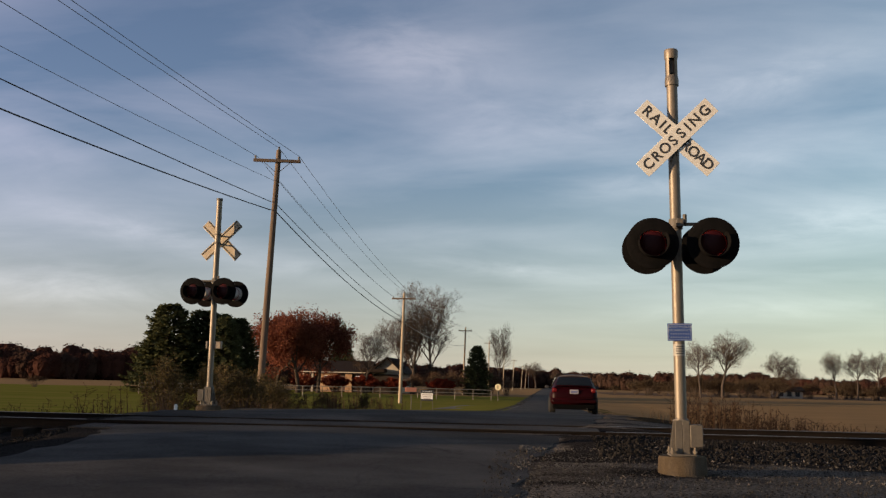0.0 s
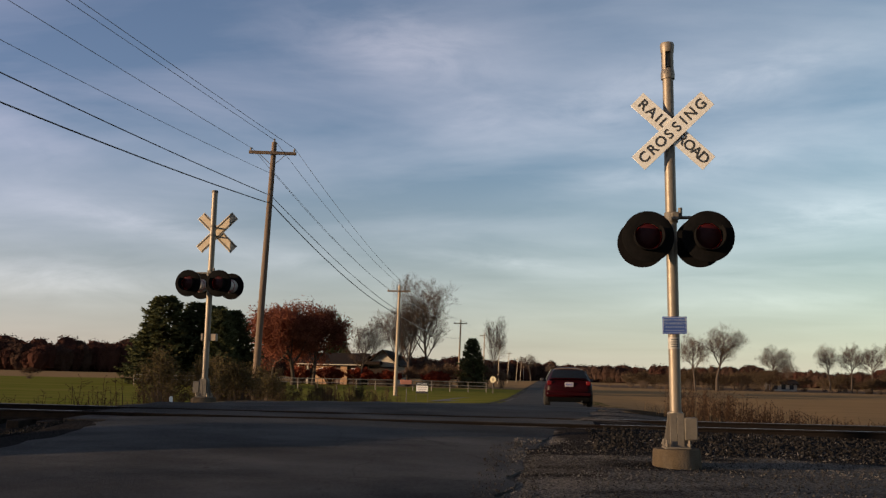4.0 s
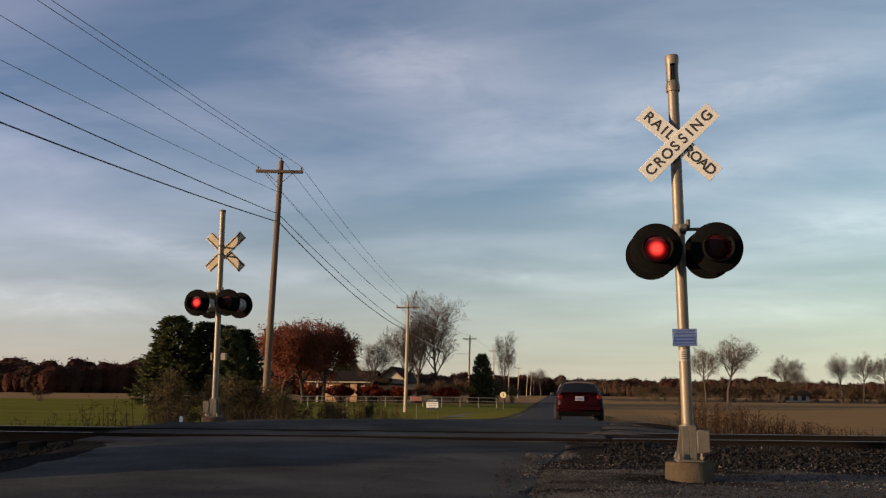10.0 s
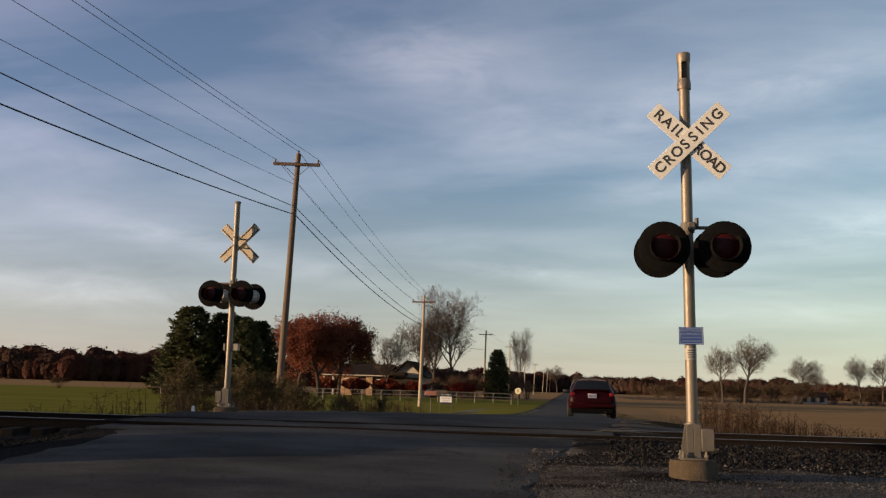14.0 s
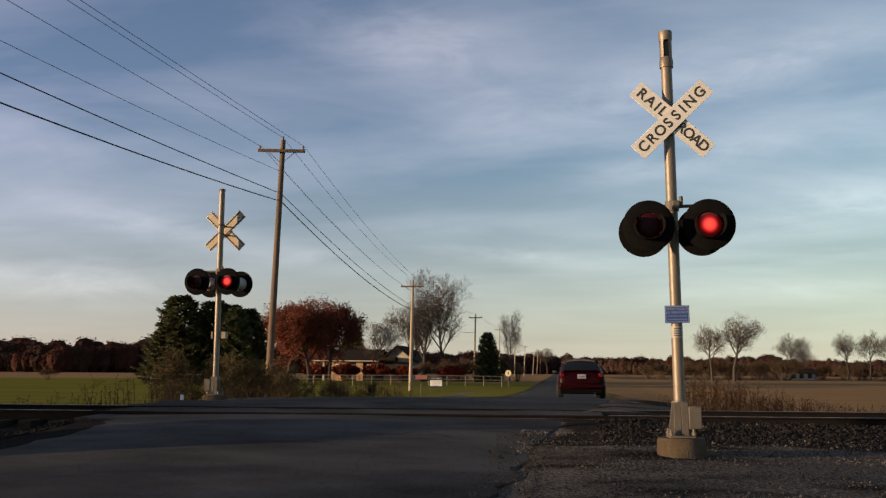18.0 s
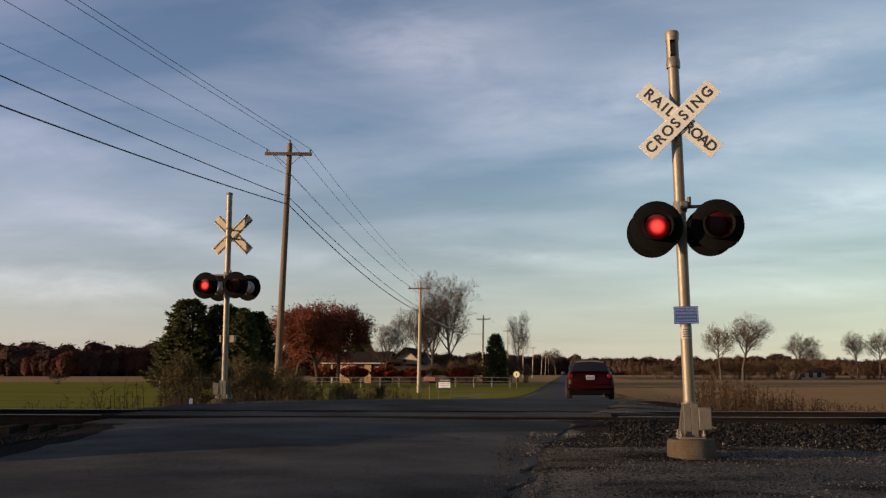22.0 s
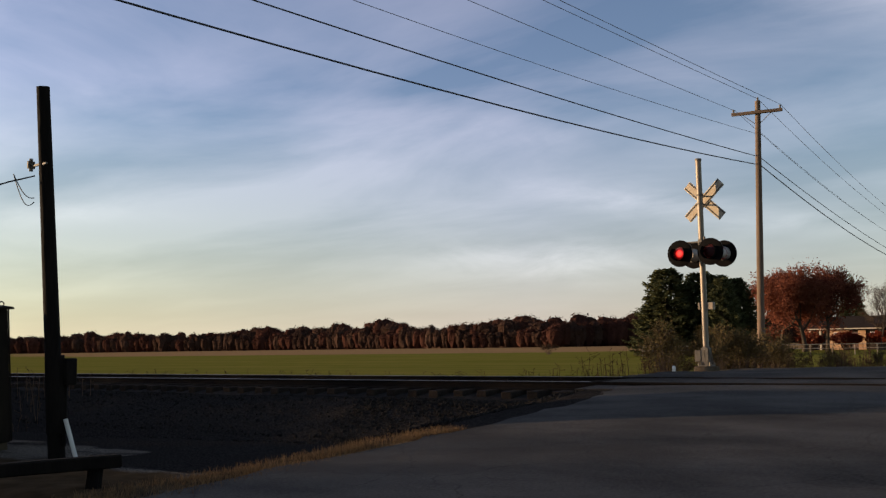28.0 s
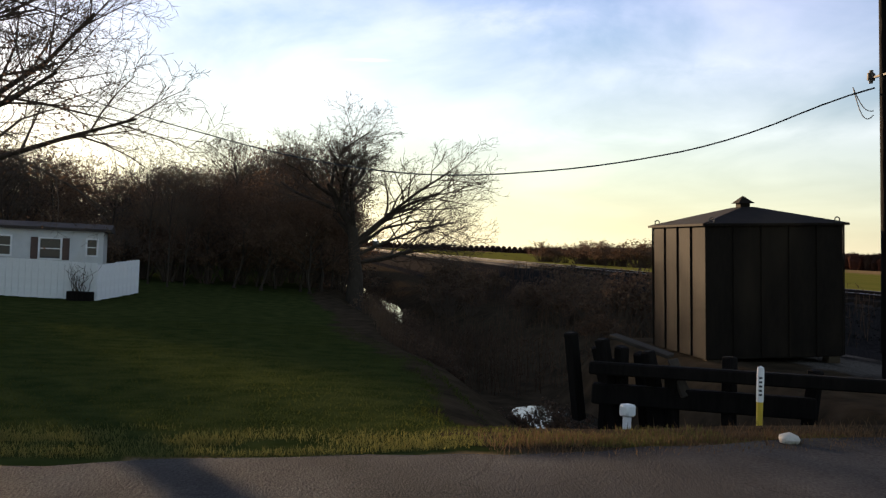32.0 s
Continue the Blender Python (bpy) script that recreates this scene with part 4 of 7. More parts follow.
STRAW = leafy("dry_grass", (0.055, 0.036, 0.02), (0.15, 0.098, 0.056), 0.3)


def grow(rnd, wood, twigs, tips, p, d, length, r, level, levels, up, sides, kids, gnarl, limb=(0.42, 0.68)):
    """One limb and, in turn, its side limbs."""
    steps = max(2, int(3 - level * 0.4) + 1)
    g = wood if level < 2 else twigs
    pts = [p.copy()]
    q, v = p.copy(), d.copy()
    for i in range(steps):
        v = (v + Vector((rnd.gauss(0, gnarl), rnd.gauss(0, gnarl), rnd.gauss(0, gnarl) + up * 0.12))).normalized()
        q = q + v * (length / steps)
        pts.append(q.copy())
    n = max(3, sides - level * 2)
    for i in range(steps):
        r0 = r * (1 - 0.62 * i / steps)
        r1 = r * (1 - 0.62 * (i + 1) / steps)
        g.tube(pts[i], pts[i + 1], r0, r1, n, caps=False)
    if level >= levels:
        tips.append((pts[-1], v, length))
        return
    count = kids[min(level, len(kids) - 1)]
    for k in range(count):
        s = (0.28 + 0.72 * (k + rnd.random()) / count) if level else (0.3 + 0.7 * (k + rnd.random()) / count)
        i = min(steps - 1, int(s * steps))
        f = s * steps - i
        at = pts[i].lerp(pts[i + 1], min(1, f))
        axis = (pts[i + 1] - pts[i]).normalized()
        side = axis.orthogonal().normalized()
        side.rotate(Matrix.Rotation(k * 2.4 + rnd.uniform(-0.5, 0.5), 3, axis))
        spread = rnd.uniform(0.55, 1.0) if level else rnd.uniform(0.5, 1.05)
        nd = (axis * math.cos(spread) + side * math.sin(spread) + Vector((0, 0, up * 0.25))).normalized()
        ln = length * (rnd.uniform(*limb) if level == 0 else rnd.uniform(0.42, 0.7)) * (1.1 - 0.35 * s)
        grow(rnd, wood, twigs, tips, at, nd, ln, max(0.0075, r * (1 - 0.62 * s) * 0.6), level + 1, levels, up, sides, kids, gnarl, limb)


def leaf_card(g, rnd, c, size):
    a = Vector((rnd.gauss(0, 1), rnd.gauss(0, 1), rnd.gauss(0, 1))).normalized()
    b = a.orthogonal().normalized()
    b.rotate(Matrix.Rotation(rnd.uniform(0, 6.3), 3, a))
    e = a.cross(b)
    s = size * rnd.uniform(0.6, 1.3)
    g.add([c - b * s, c + e * s * 0.55, c + b * s, c - e * s * 0.5], [(0, 1, 2, 3)])


def make_tree(name, label, height, seed, trunk_r, levels=4, kids=(7, 5, 4, 3), up=0.5, gnarl=0.12, bark=None, twig=None, leaves=None, leaf_n=0, leaf_size=0.12, leaf_spread=0.3, clear=0.3, group="", first=0.6, limb=(0.42, 0.68)):
    """A tapered trunk with limbs, and a crown of twigs or of small leaves."""
    rnd = random.Random(seed)
    wood, twigs, tips = Geo(), Geo(), []
    t = thing(name, label, "tree", group=group)
    h0 = height * clear
    p = Vector((0, 0, -0.3))
    lean = Vector((rnd.uniform(-0.05, 0.05), rnd.uniform(-0.05, 0.05), 1)).normalized()
    wood.tube(p, Vector((0, 0, 0.15)), trunk_r * 1.5, trunk_r * 1.08, 10, caps=False)
    wood.tube((0, 0, 0.15), lean * h0, trunk_r * 1.08, trunk_r * 0.82, 10, caps=False)
    grow(rnd, wood, twigs, tips, lean * h0 * 0.98, lean, height * first, trunk_r * 0.82, 0, levels, up, 9, kids, gnarl, limb)
    part("trunk", wood, bark or BARK, t)
    if leaves:
        for k in range(leaf_n):
            c, v, ln = tips[rnd.randrange(len(tips))]
            leaf_card(twigs, rnd, c - v * ln * rnd.random() + Vector((rnd.gauss(0, leaf_spread), rnd.gauss(0, leaf_spread), rnd.gauss(0, leaf_spread))), leaf_size)
    part("crown", twigs, leaves or twig or TWIG, t, smooth=0)
    return t


def make_spruce(label, height, radius, seed):
    """A dark conifer with drooping tiers of needle sprays."""
    rnd = random.Random(seed)
    t = thing("spruce_tree", label, "tree", group="spruces by the house")
    part("trunk", Geo().tube((0, 0, -0.3), (0, 0, height * 0.96), height * 0.022, 0.02, 9), BARK, t)
    g = Geo()
    z = height * 0.04
    while z < height * 0.985:
        f = 1 - z / height
        reach = radius * (min(1, f * 1.35) ** 0.7) * rnd.uniform(0.85, 1.1) + 0.1
        for k in range(int(12 + 16 * f)):
            a = rnd.uniform(0, 6.283)
            rr = reach * rnd.uniform(0.65, 1.15)
            d = Vector((math.cos(a), math.sin(a), 0))
            w = Vector((-d.y, d.x, 0))
            for s in (0.3, 0.5, 0.68, 0.84, 0.97):
                c = d * rr * s + Vector((0, 0, z - rr * s * s * 0.28 + rnd.gauss(0, 0.05)))
                for e in (-1, 1):
                    tip = c + (w * e * 0.6 + d * 0.5).normalized() * rr * 0.26 * rnd.uniform(0.7, 1.3) + Vector((0, 0, -0.09 * rr + rnd.gauss(0, 0.03)))
                    g.add([c - d * rr * 0.1, c + d * rr * 0.1, tip], [(0, 1, 2)])
                g.add([c - w * 0.05, c + w * 0.05, c + d * rr * 0.12 + Vector((0, 0, -0.1 * rr))], [(0, 1, 2)])
        z += height * 0.022 * rnd.uniform(0.8, 1.2)
    part("crown", g, NEEDLES, t, smooth=0)
    return t


def make_pine(label, height, radius, seed):
    """A dense dark conifer: whorls of limbs with drooping needle sprays, a jagged outline and a blunt top."""
    rnd = random.Random(seed)
    t = thing("pine_tree", label, "tree", group="pines by the house")
    w, g = Geo(), Geo()
    w.tube((0, 0, -0.3), (0, 0, height * 0.94), height * 0.022, 0.03, 9)
    limbs = 300
    for k in range(limbs):
        f = (k + rnd.random()) / limbs
        z = height * (0.03 + 0.93 * f)
        reach = radius * min(1.0, (1.03 - f) ** 0.56 * 1.2) * (1.0 + 0.4 * noise.noise(Vector((f * 7, k * 2.4 % 6.283, seed)))) * rnd.uniform(0.75, 1.15) + 0.25
        a = k * 2.4 + rnd.uniform(-0.4, 0.4)
        d = Vector((math.cos(a), math.sin(a), 0))
        side = Vector((-d.y, d.x, 0))
        rise = 0.34 * f - 0.1
        pts = [Vector((0, 0, z)) + d * reach * s + Vector((0, 0, reach * (rise * s - 0.22 * s * s + 0.2 * s ** 4))) for s in (0, 0.35, 0.65, 0.85, 1.0)]
        for p, q in zip(pts, pts[1:]):
            w.tube(p, q, 0.022, 0.012, 3, caps=False)
        count = int(10 + 18 * reach / radius)
        for m in range(count):
            s = 0.22 + 0.78 * (m + rnd.random()) / count
            i = min(3, int(s * 4))
            c = pts[i].lerp(pts[i + 1], s * 4 - i)
            for e in (-1, 1):
                ln = (0.34 + 0.3 * (1 - s)) * rnd.uniform(0.7, 1.25) * radius / 3.0
                u = (side * e * rnd.uniform(0.5, 1.0) + d * rnd.uniform(0.4, 0.9) + Vector((0, 0, rnd.gauss(-0.1, 0.28)))).normalized()
                v = u.cross(Vector((rnd.gauss(0, 0.4), rnd.gauss(0, 0.4), 1))).normalized() * ln * 0.2
                g.add([c - v * 0.5, c + v * 0.5, c + u * ln * 0.55 + v, c + u * ln, c + u * ln * 0.55 - v], [(0, 1, 2, 3, 4)])
    part("trunk", w, BARK, t)
    part("crown", g, NEEDLES, t, smooth=0)
    return t


def make_shrub(name, label, height, radius, seed, leaves, stems=26, leaf_n=1500, leaf_size=0.05, twig=None, category="shrub", group=""):
    """Many thin stems from the ground and small leaves about them."""
    rnd = random.Random(seed)
    t = thing(name, label, category, group=group)
    w, lv = Geo(), Geo()
    ends = []
    for k in range(stems):
        a, tilt = rnd.uniform(0, 6.283), rnd.uniform(0.1, 1.0)
        d = Vector((math.cos(a) * tilt * radius, math.sin(a) * tilt * radius, height * rnd.uniform(0.7, 1.05) * (1 - 0.35 * tilt * tilt)))
        p0 = Vector((d.x * 0.15, d.y * 0.15, -0.1))
        m = d * 0.5 + Vector((rnd.gauss(0, 0.06), rnd.gauss(0, 0.06), height * 0.08))
        w.tube(p0, m, 0.018, 0.011, 4, caps=False).tube(m, d, 0.011, 0.004, 3, caps=False)
        ends.append((m, d))
        for _ in range(5):
            s = rnd.uniform(0.3, 1)
            b = m.lerp(d, s)
            e = b + Vector((rnd.gauss(0, 0.2), rnd.gauss(0, 0.2), rnd.uniform(0, 0.3))) * height * 0.45
            w.tube(b, e, 0.006, 0.003, 3, caps=False)
            ends.append((b, e))
    for _ in range(leaf_n):
        a, b = ends[rnd.randrange(len(ends))]
        leaf_card(lv, rnd, a.lerp(b, rnd.random()) + Vector((rnd.gauss(0, 0.07), rnd.gauss(0, 0.07), rnd.gauss(0, 0.07))) * height * 0.6, leaf_size)
    part("branchwork", w, twig or TWIG, t, smooth=0)
    if leaf_n:
        part("foliage", lv, leaves, t, smooth=0)
    return t


def plant(ob, x, y, turn=0, size=1.0, z=None, wide=1.0):
    ob.matrix_world = pose(x, y, ground_z(x, y) if z is None else z, 0, 0, turn) @ Matrix.Diagonal((size * wide, size * wide, size, 1))
    return ob


def again(ob, x, y, turn=0, size=1.0, wide=1.0):
    c = copy_thing(ob, pose(x, y, ground_z(x, y), 0, 0, turn))
    c.scale = (size * wide, size * wide, size)
    return c


SPOT = {"spruce": (-30.3, 137.7), "fir": (-9.3, 129.7), "oak": (-29.2, 112.7), "oak_b": (-32.6, 115.8), "oak_c": (-27.6, 116.2), "tall": (-16.4, 139.1), "tall_b": (-18.0, 129.9), "tall_c": (-20.3, 136.6), "lone": (-23.3, 123.8), "red": [(-31.2, 123.1), (-27.3, 124.0), (-23.4, 124.8), (-19.8, 125.5), (-13.6, 126.3)], "bush": (-7.8, 131.8)}


def fit_top(ob, top):
    """Notes on a tree the size at which its crown reaches the given height."""
    ob["rise"] = top / max(v.co.z for c in ob.children if c.type == "MESH" for v in c.data.vertices)


def canopy(x, y):
    """Height of the western wood: a low, uneven skyline towards the rails, raised out of view to the south-west to
    shade lawn and road, with lower lanes in it that let the sun through.
    """
    bearing, dist = math.degrees(math.atan2(-x, y)), math.hypot(x, y)
    seen = 2.2 + dist * math.tan(radians(float(np.interp(bearing, [86, 88, 91.5, 94, 97.5, 100.5, 102.5, 104, 106.5], [5.4, 6.0, 6.1, 5.0, 4.4, 4.0, 5.2, 6.1, 6.4]))))
    tall = 8.0 + 0.12 * (-53 - x)
    h = seen + (tall - seen) * float(smooth(105.5, 109, bearing))
    slope = math.tan(radians(SUN_AZ - 90))
    for cross, half, low in LANES:
        if abs(y - (cross + slope * (x + 14))) < half:
            h = min(h, low + 0.1 * (-53 - x))
    return h


# gaps set along the sun's direction so that it reaches lawn and shed
LANES = ((-1.5, 3.3, 3.0), (8.1, 1.6, 4.0))


def build_plants():
    rnd = random.Random(21)
    # the lone bare tree by the creek, with its low limb over the ditch
    a = make_tree("bare_tree", "broad leafless tree standing beside the creek", 9.5, 12, 0.34, 5, (9, 7, 6, 5, 3), 0.34, 0.24, clear=0.17, first=0.5, limb=(0.7, 1.0))
    fit_top(a, 9.7)
    plant(a, -44.0, 3.0, 40, a["rise"], wide=1.25)
    for k, (turn, hz, dx, dy, dz, ln, r) in enumerate(((0, 3.3, 0.05, 0.45, 0.9, 5.2, 0.1), (0, 3.2, 0.2, -0.55, 0.85, 4.6, 0.085), (0, 3.0, -0.2, 0.75, 0.7, 5.0, 0.09), (0, 2.2, 0.25, 1.0, 0.1, 4.3, 0.095), (0, 2.6, 0.1, 0.8, 0.55, 4.6, 0.09), (0, 2.2, -0.5, 0.8, 0.35, 3.6, 0.08))):
        g, tw, tips = Geo(), Geo(), []
        grow(random.Random(8 + k), g, tw, tips, Vector((0, 0, hz)), Vector((dx, dy, dz)).normalized(), ln, r, 1, 5, 0.05 if k == 3 else 0.25, 9, (6, 8, 6, 4, 3), 0.22)
        limb = part("low_limb", g, BARK, a, m=pose(0, 0, 0, 0, 0, -40))
        part("limb_spray", tw, TWIG, limb, smooth=0)
    # the large tree at the lawn's edge
    b = make_tree("bare_tree", "tall maple on the mown lawn holding a few brown leaves", 14.0, 33, 0.3, 5, (13, 8, 6, 5, 3), 0.25, 0.14, leaves=None, clear=0.14, first=0.5, limb=(0.8, 1.05))
    plant(b, -27.6, -9.9, 0, wide=1.1)
    held = Geo()
    for k, (hz, dx, dy, dz, ln) in enumerate(((3.5, 0.05, 1.0, 0.34, 5.4), (4.6, -0.35, 1.0, 0.62, 5.4), (4.2, 0.5, 0.9, 0.5, 4.4))):
        g, tw, tips = Geo(), Geo(), []
        grow(random.Random(50 + k), g, tw, tips, Vector((0, 0, hz)), Vector((dx, dy, dz)).normalized(), ln, 0.1, 1, 5, -0.12 if k == 0 else 0.12, 9, (6, 8, 6, 5, 3), 0.13)
        low = part("limb", g, BARK, b)
        part("limb_spray", tw, TWIG, low, smooth=0)
        for p, v, q in tips:
            if p.y < 3.8 and noise.noise(p * 0.7) > 0.02:
                for _ in range(2):
                    leaf_card(held, rnd, p + Vector((rnd.gauss(0, 0.12), rnd.gauss(0, 0.12), rnd.gauss(0, 0.12))), 0.05)
    part("last_leaves", held, DRY_LEAF, b, "withered brown leaves", smooth=0)
    c = make_tree("bare_tree", "slender leafless tree among the thicket trees", 9.4, 5, 0.16, 5, (8, 7, 5, 4, 3), 0.5, 0.12, clear=0.42, first=0.42, limb=(0.55, 0.8))
    fit_top(c, 9.3)
    plant(c, -60, -3.0, 0, c["rise"])
    again(c, -66, -0.6, 140, c["rise"] * 1.08, 0.6)
    # thicket of the western wood: several kinds, repeated
    kinds = [
        make_tree("thicket_tree", "half-bare tree with rusty dry leaves in a dense thicket", 6.8, 41, 0.12, 5, (9, 6, 4, 3, 2), 0.45, 0.14, leaves=DRY_LEAF, leaf_n=2600, leaf_size=0.07, leaf_spread=0.25, clear=0.04, first=0.75, limb=(0.5, 0.75), group="thicket trees"),
        make_tree("thicket_tree", "leafless young tree in a dense thicket", 7.4, 42, 0.11, 5, (11, 7, 4, 3, 2), 0.6, 0.12, clear=0.05, first=0.75, limb=(0.45, 0.65), group="thicket trees"),
        make_tree("thicket_tree", "small tree holding brown leaves in a dense thicket", 5.8, 43, 0.12, 5, (9, 6, 4, 3, 2), 0.35, 0.15, leaves=DRY_LEAF, leaf_n=3600, leaf_size=0.07, leaf_spread=0.3, clear=0.03, first=0.75, limb=(0.55, 0.8), group="thicket trees"),
        make_tree("thicket_tree", "tangled leafless tree in a dense thicket", 6.2, 44, 0.11, 5, (11, 7, 4, 3, 2), 0.4, 0.18, clear=0.04, first=0.75, limb=(0.5, 0.75), group="thicket trees"),
    ]
    for k in kinds:
        fit_top(k, 6.0)
    spots = []
    for row in range(9):
        x = -53 - row * 4.2
        y = -62 + rnd.uniform(0, 3)
        while y < 2.0 + row * 0.35 - (1.5 if row == 0 else 0):
            spots.append((x + rnd.uniform(-1.8, 1.8), y))
            y += rnd.uniform(1.9, 3.4)
    for i, (x, y) in enumerate(spots):
        k = kinds[i % 4]
        h = canopy(x, y) * (rnd.uniform(0.86, 1.0) if y < -0.36 * abs(x) + 4 else rnd.uniform(0.72, 1.06))
        size = k["rise"] * h / 6.0
        if i < 4:
            plant(k, x, y, rnd.uniform(0, 360), size)
        else:
            again(k, x, y, rnd.uniform(0, 360), size, rnd.uniform(0.95, 1.25) if h > 5 else 1.35)
    # single slender trees added in the lanes to throw shadow on lawn and shed
    for x, y, h in ((-57, -21.9, 6.6), (-61, -13.9, 7.0), (-45.5, -5.4, 6.2), (-48, -6.6, 6.6), (-47, -4.8, 5.8)):
        again(kinds[1], x, y, 30, kinds[1]["rise"] * h / 6.0, 0.6)
    for i, (x, y) in enumerate(((-49, -1.5), (-50.5, 1.6), (-46, 0.6), (-47, 1.6), (-49.5, 2.2), (-53, 1.0), (-51.5, -0.5), (-48, -0.6), (-47, -2.5), (-50, -4), (-45.5, -1.2), (-44.6, 1.0))):
        k = kinds[(i * 2) % 4]
        again(k, x, y, rnd.uniform(0, 360), k["rise"] * rnd.uniform(0.75, 0.98) * 0.9, 1.15)
    # undergrowth at the wood's foot, before and behind, and brush along the ditch
    u = make_shrub("brush_shrub", "tangled brown leafless brush", 1.9, 1.5, 61, DRY_LEAF, 34, 900, 0.06, group="brush")
    v = make_shrub("brush_shrub", "dry rusty brush with withered leaves", 1.4, 1.2, 62, DRY_LEAF, 30, 1300, 0.05, group="brush")
    plant(u, -51, -6, 0, 1.2)
    plant(v, -24, 8.5, 0, 1.0)
    for i in range(60):
        again(u if i % 2 else v, -51.5 - 3.5 * (i % 2) + rnd.uniform(-1.5, 1.5), -46 + i * 0.84, rnd.uniform(0, 360), rnd.uniform(1.1, 1.7), 1.15)
    for i in range(56):
        again(u if i % 3 else v, -88 - 4 * (i % 3) + rnd.uniform(-1.5, 1.5), -50 + i * 1.0, rnd.uniform(0, 360), rnd.uniform(1.6, 2.3), 1.5)
    for i in range(30):
        x = -21.5 - i * 1.0 + rnd.uniform(-1, 1)
        again(u if i % 3 else v, x, creek_y(x) + rnd.uniform(2.0, 5.5), rnd.uniform(0, 360), rnd.uniform(0.6, 1.0))
    for i in range(34):
        x = -13.5 - i * 0.95 + rnd.uniform(-0.5, 0.5)
        if -49 < x < -36 or -20.8 < x < -14.8:
            continue
        again(v if i % 2 else u, x, creek_y(x) - rnd.uniform(0.7, 1.7), rnd.uniform(0, 360), rnd.uniform(0.35, 0.6), 1.2)
    # hedge brush on the far side of the railway
    for i in range(26):
        s = i / 25
        again(u if i % 2 else v, -184 + 36 * s + rnd.uniform(-3, 3), 48 + 11 * s + rnd.uniform(-2, 4), rnd.uniform(0, 360), rnd.uniform(1.3, 2.1) + 0.5 * s, 1.5)
    # beyond the crossing: shrubs about the far signal
    w = make_shrub("roadside_shrub", "weedy roadside shrub with yellowing leaves", 2.6, 1.5, 63, WEED, 36, 2600, 0.055, group="roadside shrubs")
    plant(w, -9.8, 24.3, 0, 0.62)
    for x, y, s in ((-9.0, 26.5, 0.6), (-9.9, 29.8, 0.7), (-10.1, 31.8, 0.68), (-8.9, 29.4, 0.62), (-8.8, 31.6, 0.6), (-8.5, 26.8, 0.52), (-10.8, 31.0, 0.72), (-8.7, 24.4, 0.45), (-10.2, 29.5, 0.55), (-8.1, 28.5, 0.42), (-10.6, 26.6, 0.55), (-9.4, 33.5, 0.5), (-11.8, 34.5, 0.62), (-11.4, 28.6, 0.6), (-11.0, 37.5, 0.6), (-7.2, 31.0, 0.36), (-6.2, 33.0, 0.3), (-8.0, 36.0, 0.42)):
        again(w, x, y, rnd.uniform(0, 360), s)
    # spruces, the red oak and the trees about the house
    p1 = make_pine("dense dark green pine behind the yard fence", 10.0, 3.9, 72)
    plant(p1, -36.6, 91.0, 0, 0.875, wide=1.0)
    for x, y, s, wd in ((-34.3, 94.0, 0.84, 0.95), (-31.1, 91.2, 0.75, 0.68), (-32.6, 94.0, 0.81, 0.9), (-38.4, 93.6, 0.65, 0.95), (-31.6, 96.5, 0.78, 0.9)):
        again(p1, x, y, rnd.uniform(0, 360), s, wd)
    s1 = make_spruce("dark green spruce behind the oak", 7.4, 3.3, 71)
    plant(s1, -30.2, 141.5, 0, 1.42, wide=0.5)
    again(p1, *SPOT["fir"], 30, 0.67, 0.68)
    oak = make_tree("oak_tree", "broad oak holding rust-red autumn leaves", 9.2, 81, 0.3, 4, (12, 8, 5, 4), 0.25, 0.13, leaves=OAK_LEAF, leaf_n=22000, leaf_size=0.12, leaf_spread=0.34, clear=0.06, first=0.58, limb=(0.6, 0.9))
    plant(oak, *SPOT["oak"], 0, 1.04, wide=1.0)
    again(oak, *SPOT["oak_b"], 120, 0.98, 1.0)
    again(oak, *SPOT["oak_c"], 220, 1.06, 0.85)
    t1 = make_tree("bare_tree", "tall leafless tree behind the house", 13.6, 91, 0.26, 5, (12, 9, 7, 5, 3), 0.8, 0.1, bark=PALE_BARK, twig=PALE_TWIG, clear=0.05, first=0.62, group="yard trees")
    plant(t1, *SPOT["tall"], 0, 1.14, wide=0.92)
    again(t1, *SPOT["tall_b"], 80, 0.86, 1.25)
    again(t1, *SPOT["tall_c"], 250, 0.8, 1.1)
    again(t1, -7.4, 150, 200, 0.78, 0.6)
    again(t1, *SPOT["lone"], 150, 0.62, 1.15)
    shr = make_shrub("red_shrub", "round red autumn shrub before the house", 1.6, 1.45, 64, RED_LEAF, 60, 14000, 0.075, group="red shrubs")
    for k, (x, y) in enumerate(SPOT["red"]):
        (plant(shr, x, y, 0, 1.25) if k == 0 else again(shr, x, y, rnd.uniform(0, 360), rnd.uniform(1.15, 1.35), 1.2))
    br = make_shrub("brown_shrub", "large brown leafless bush", 3.6, 2.6, 65, DRY_LEAF, 60, 2600, 0.09, group="yard bushes")
    plant(br, *SPOT["bush"], 0, 0.95)
    for x, y, s in ((-9.5, 134, 0.8), (-5.8, 140, 0.7), (-15, 130, 0.8), (-17.5, 128, 0.7), (-12.5, 131, 0.85), (-13.8, 136, 0.9), (-16.5, 138, 1.0), (-11.2, 133, 0.8), (-34.5, 122, 0.6), (-37.5, 118, 0.8), (-34.0, 108, 0.6), (-34.5, 119.5, 0.8)):
        again(br, x, y, rnd.uniform(0, 360), s)
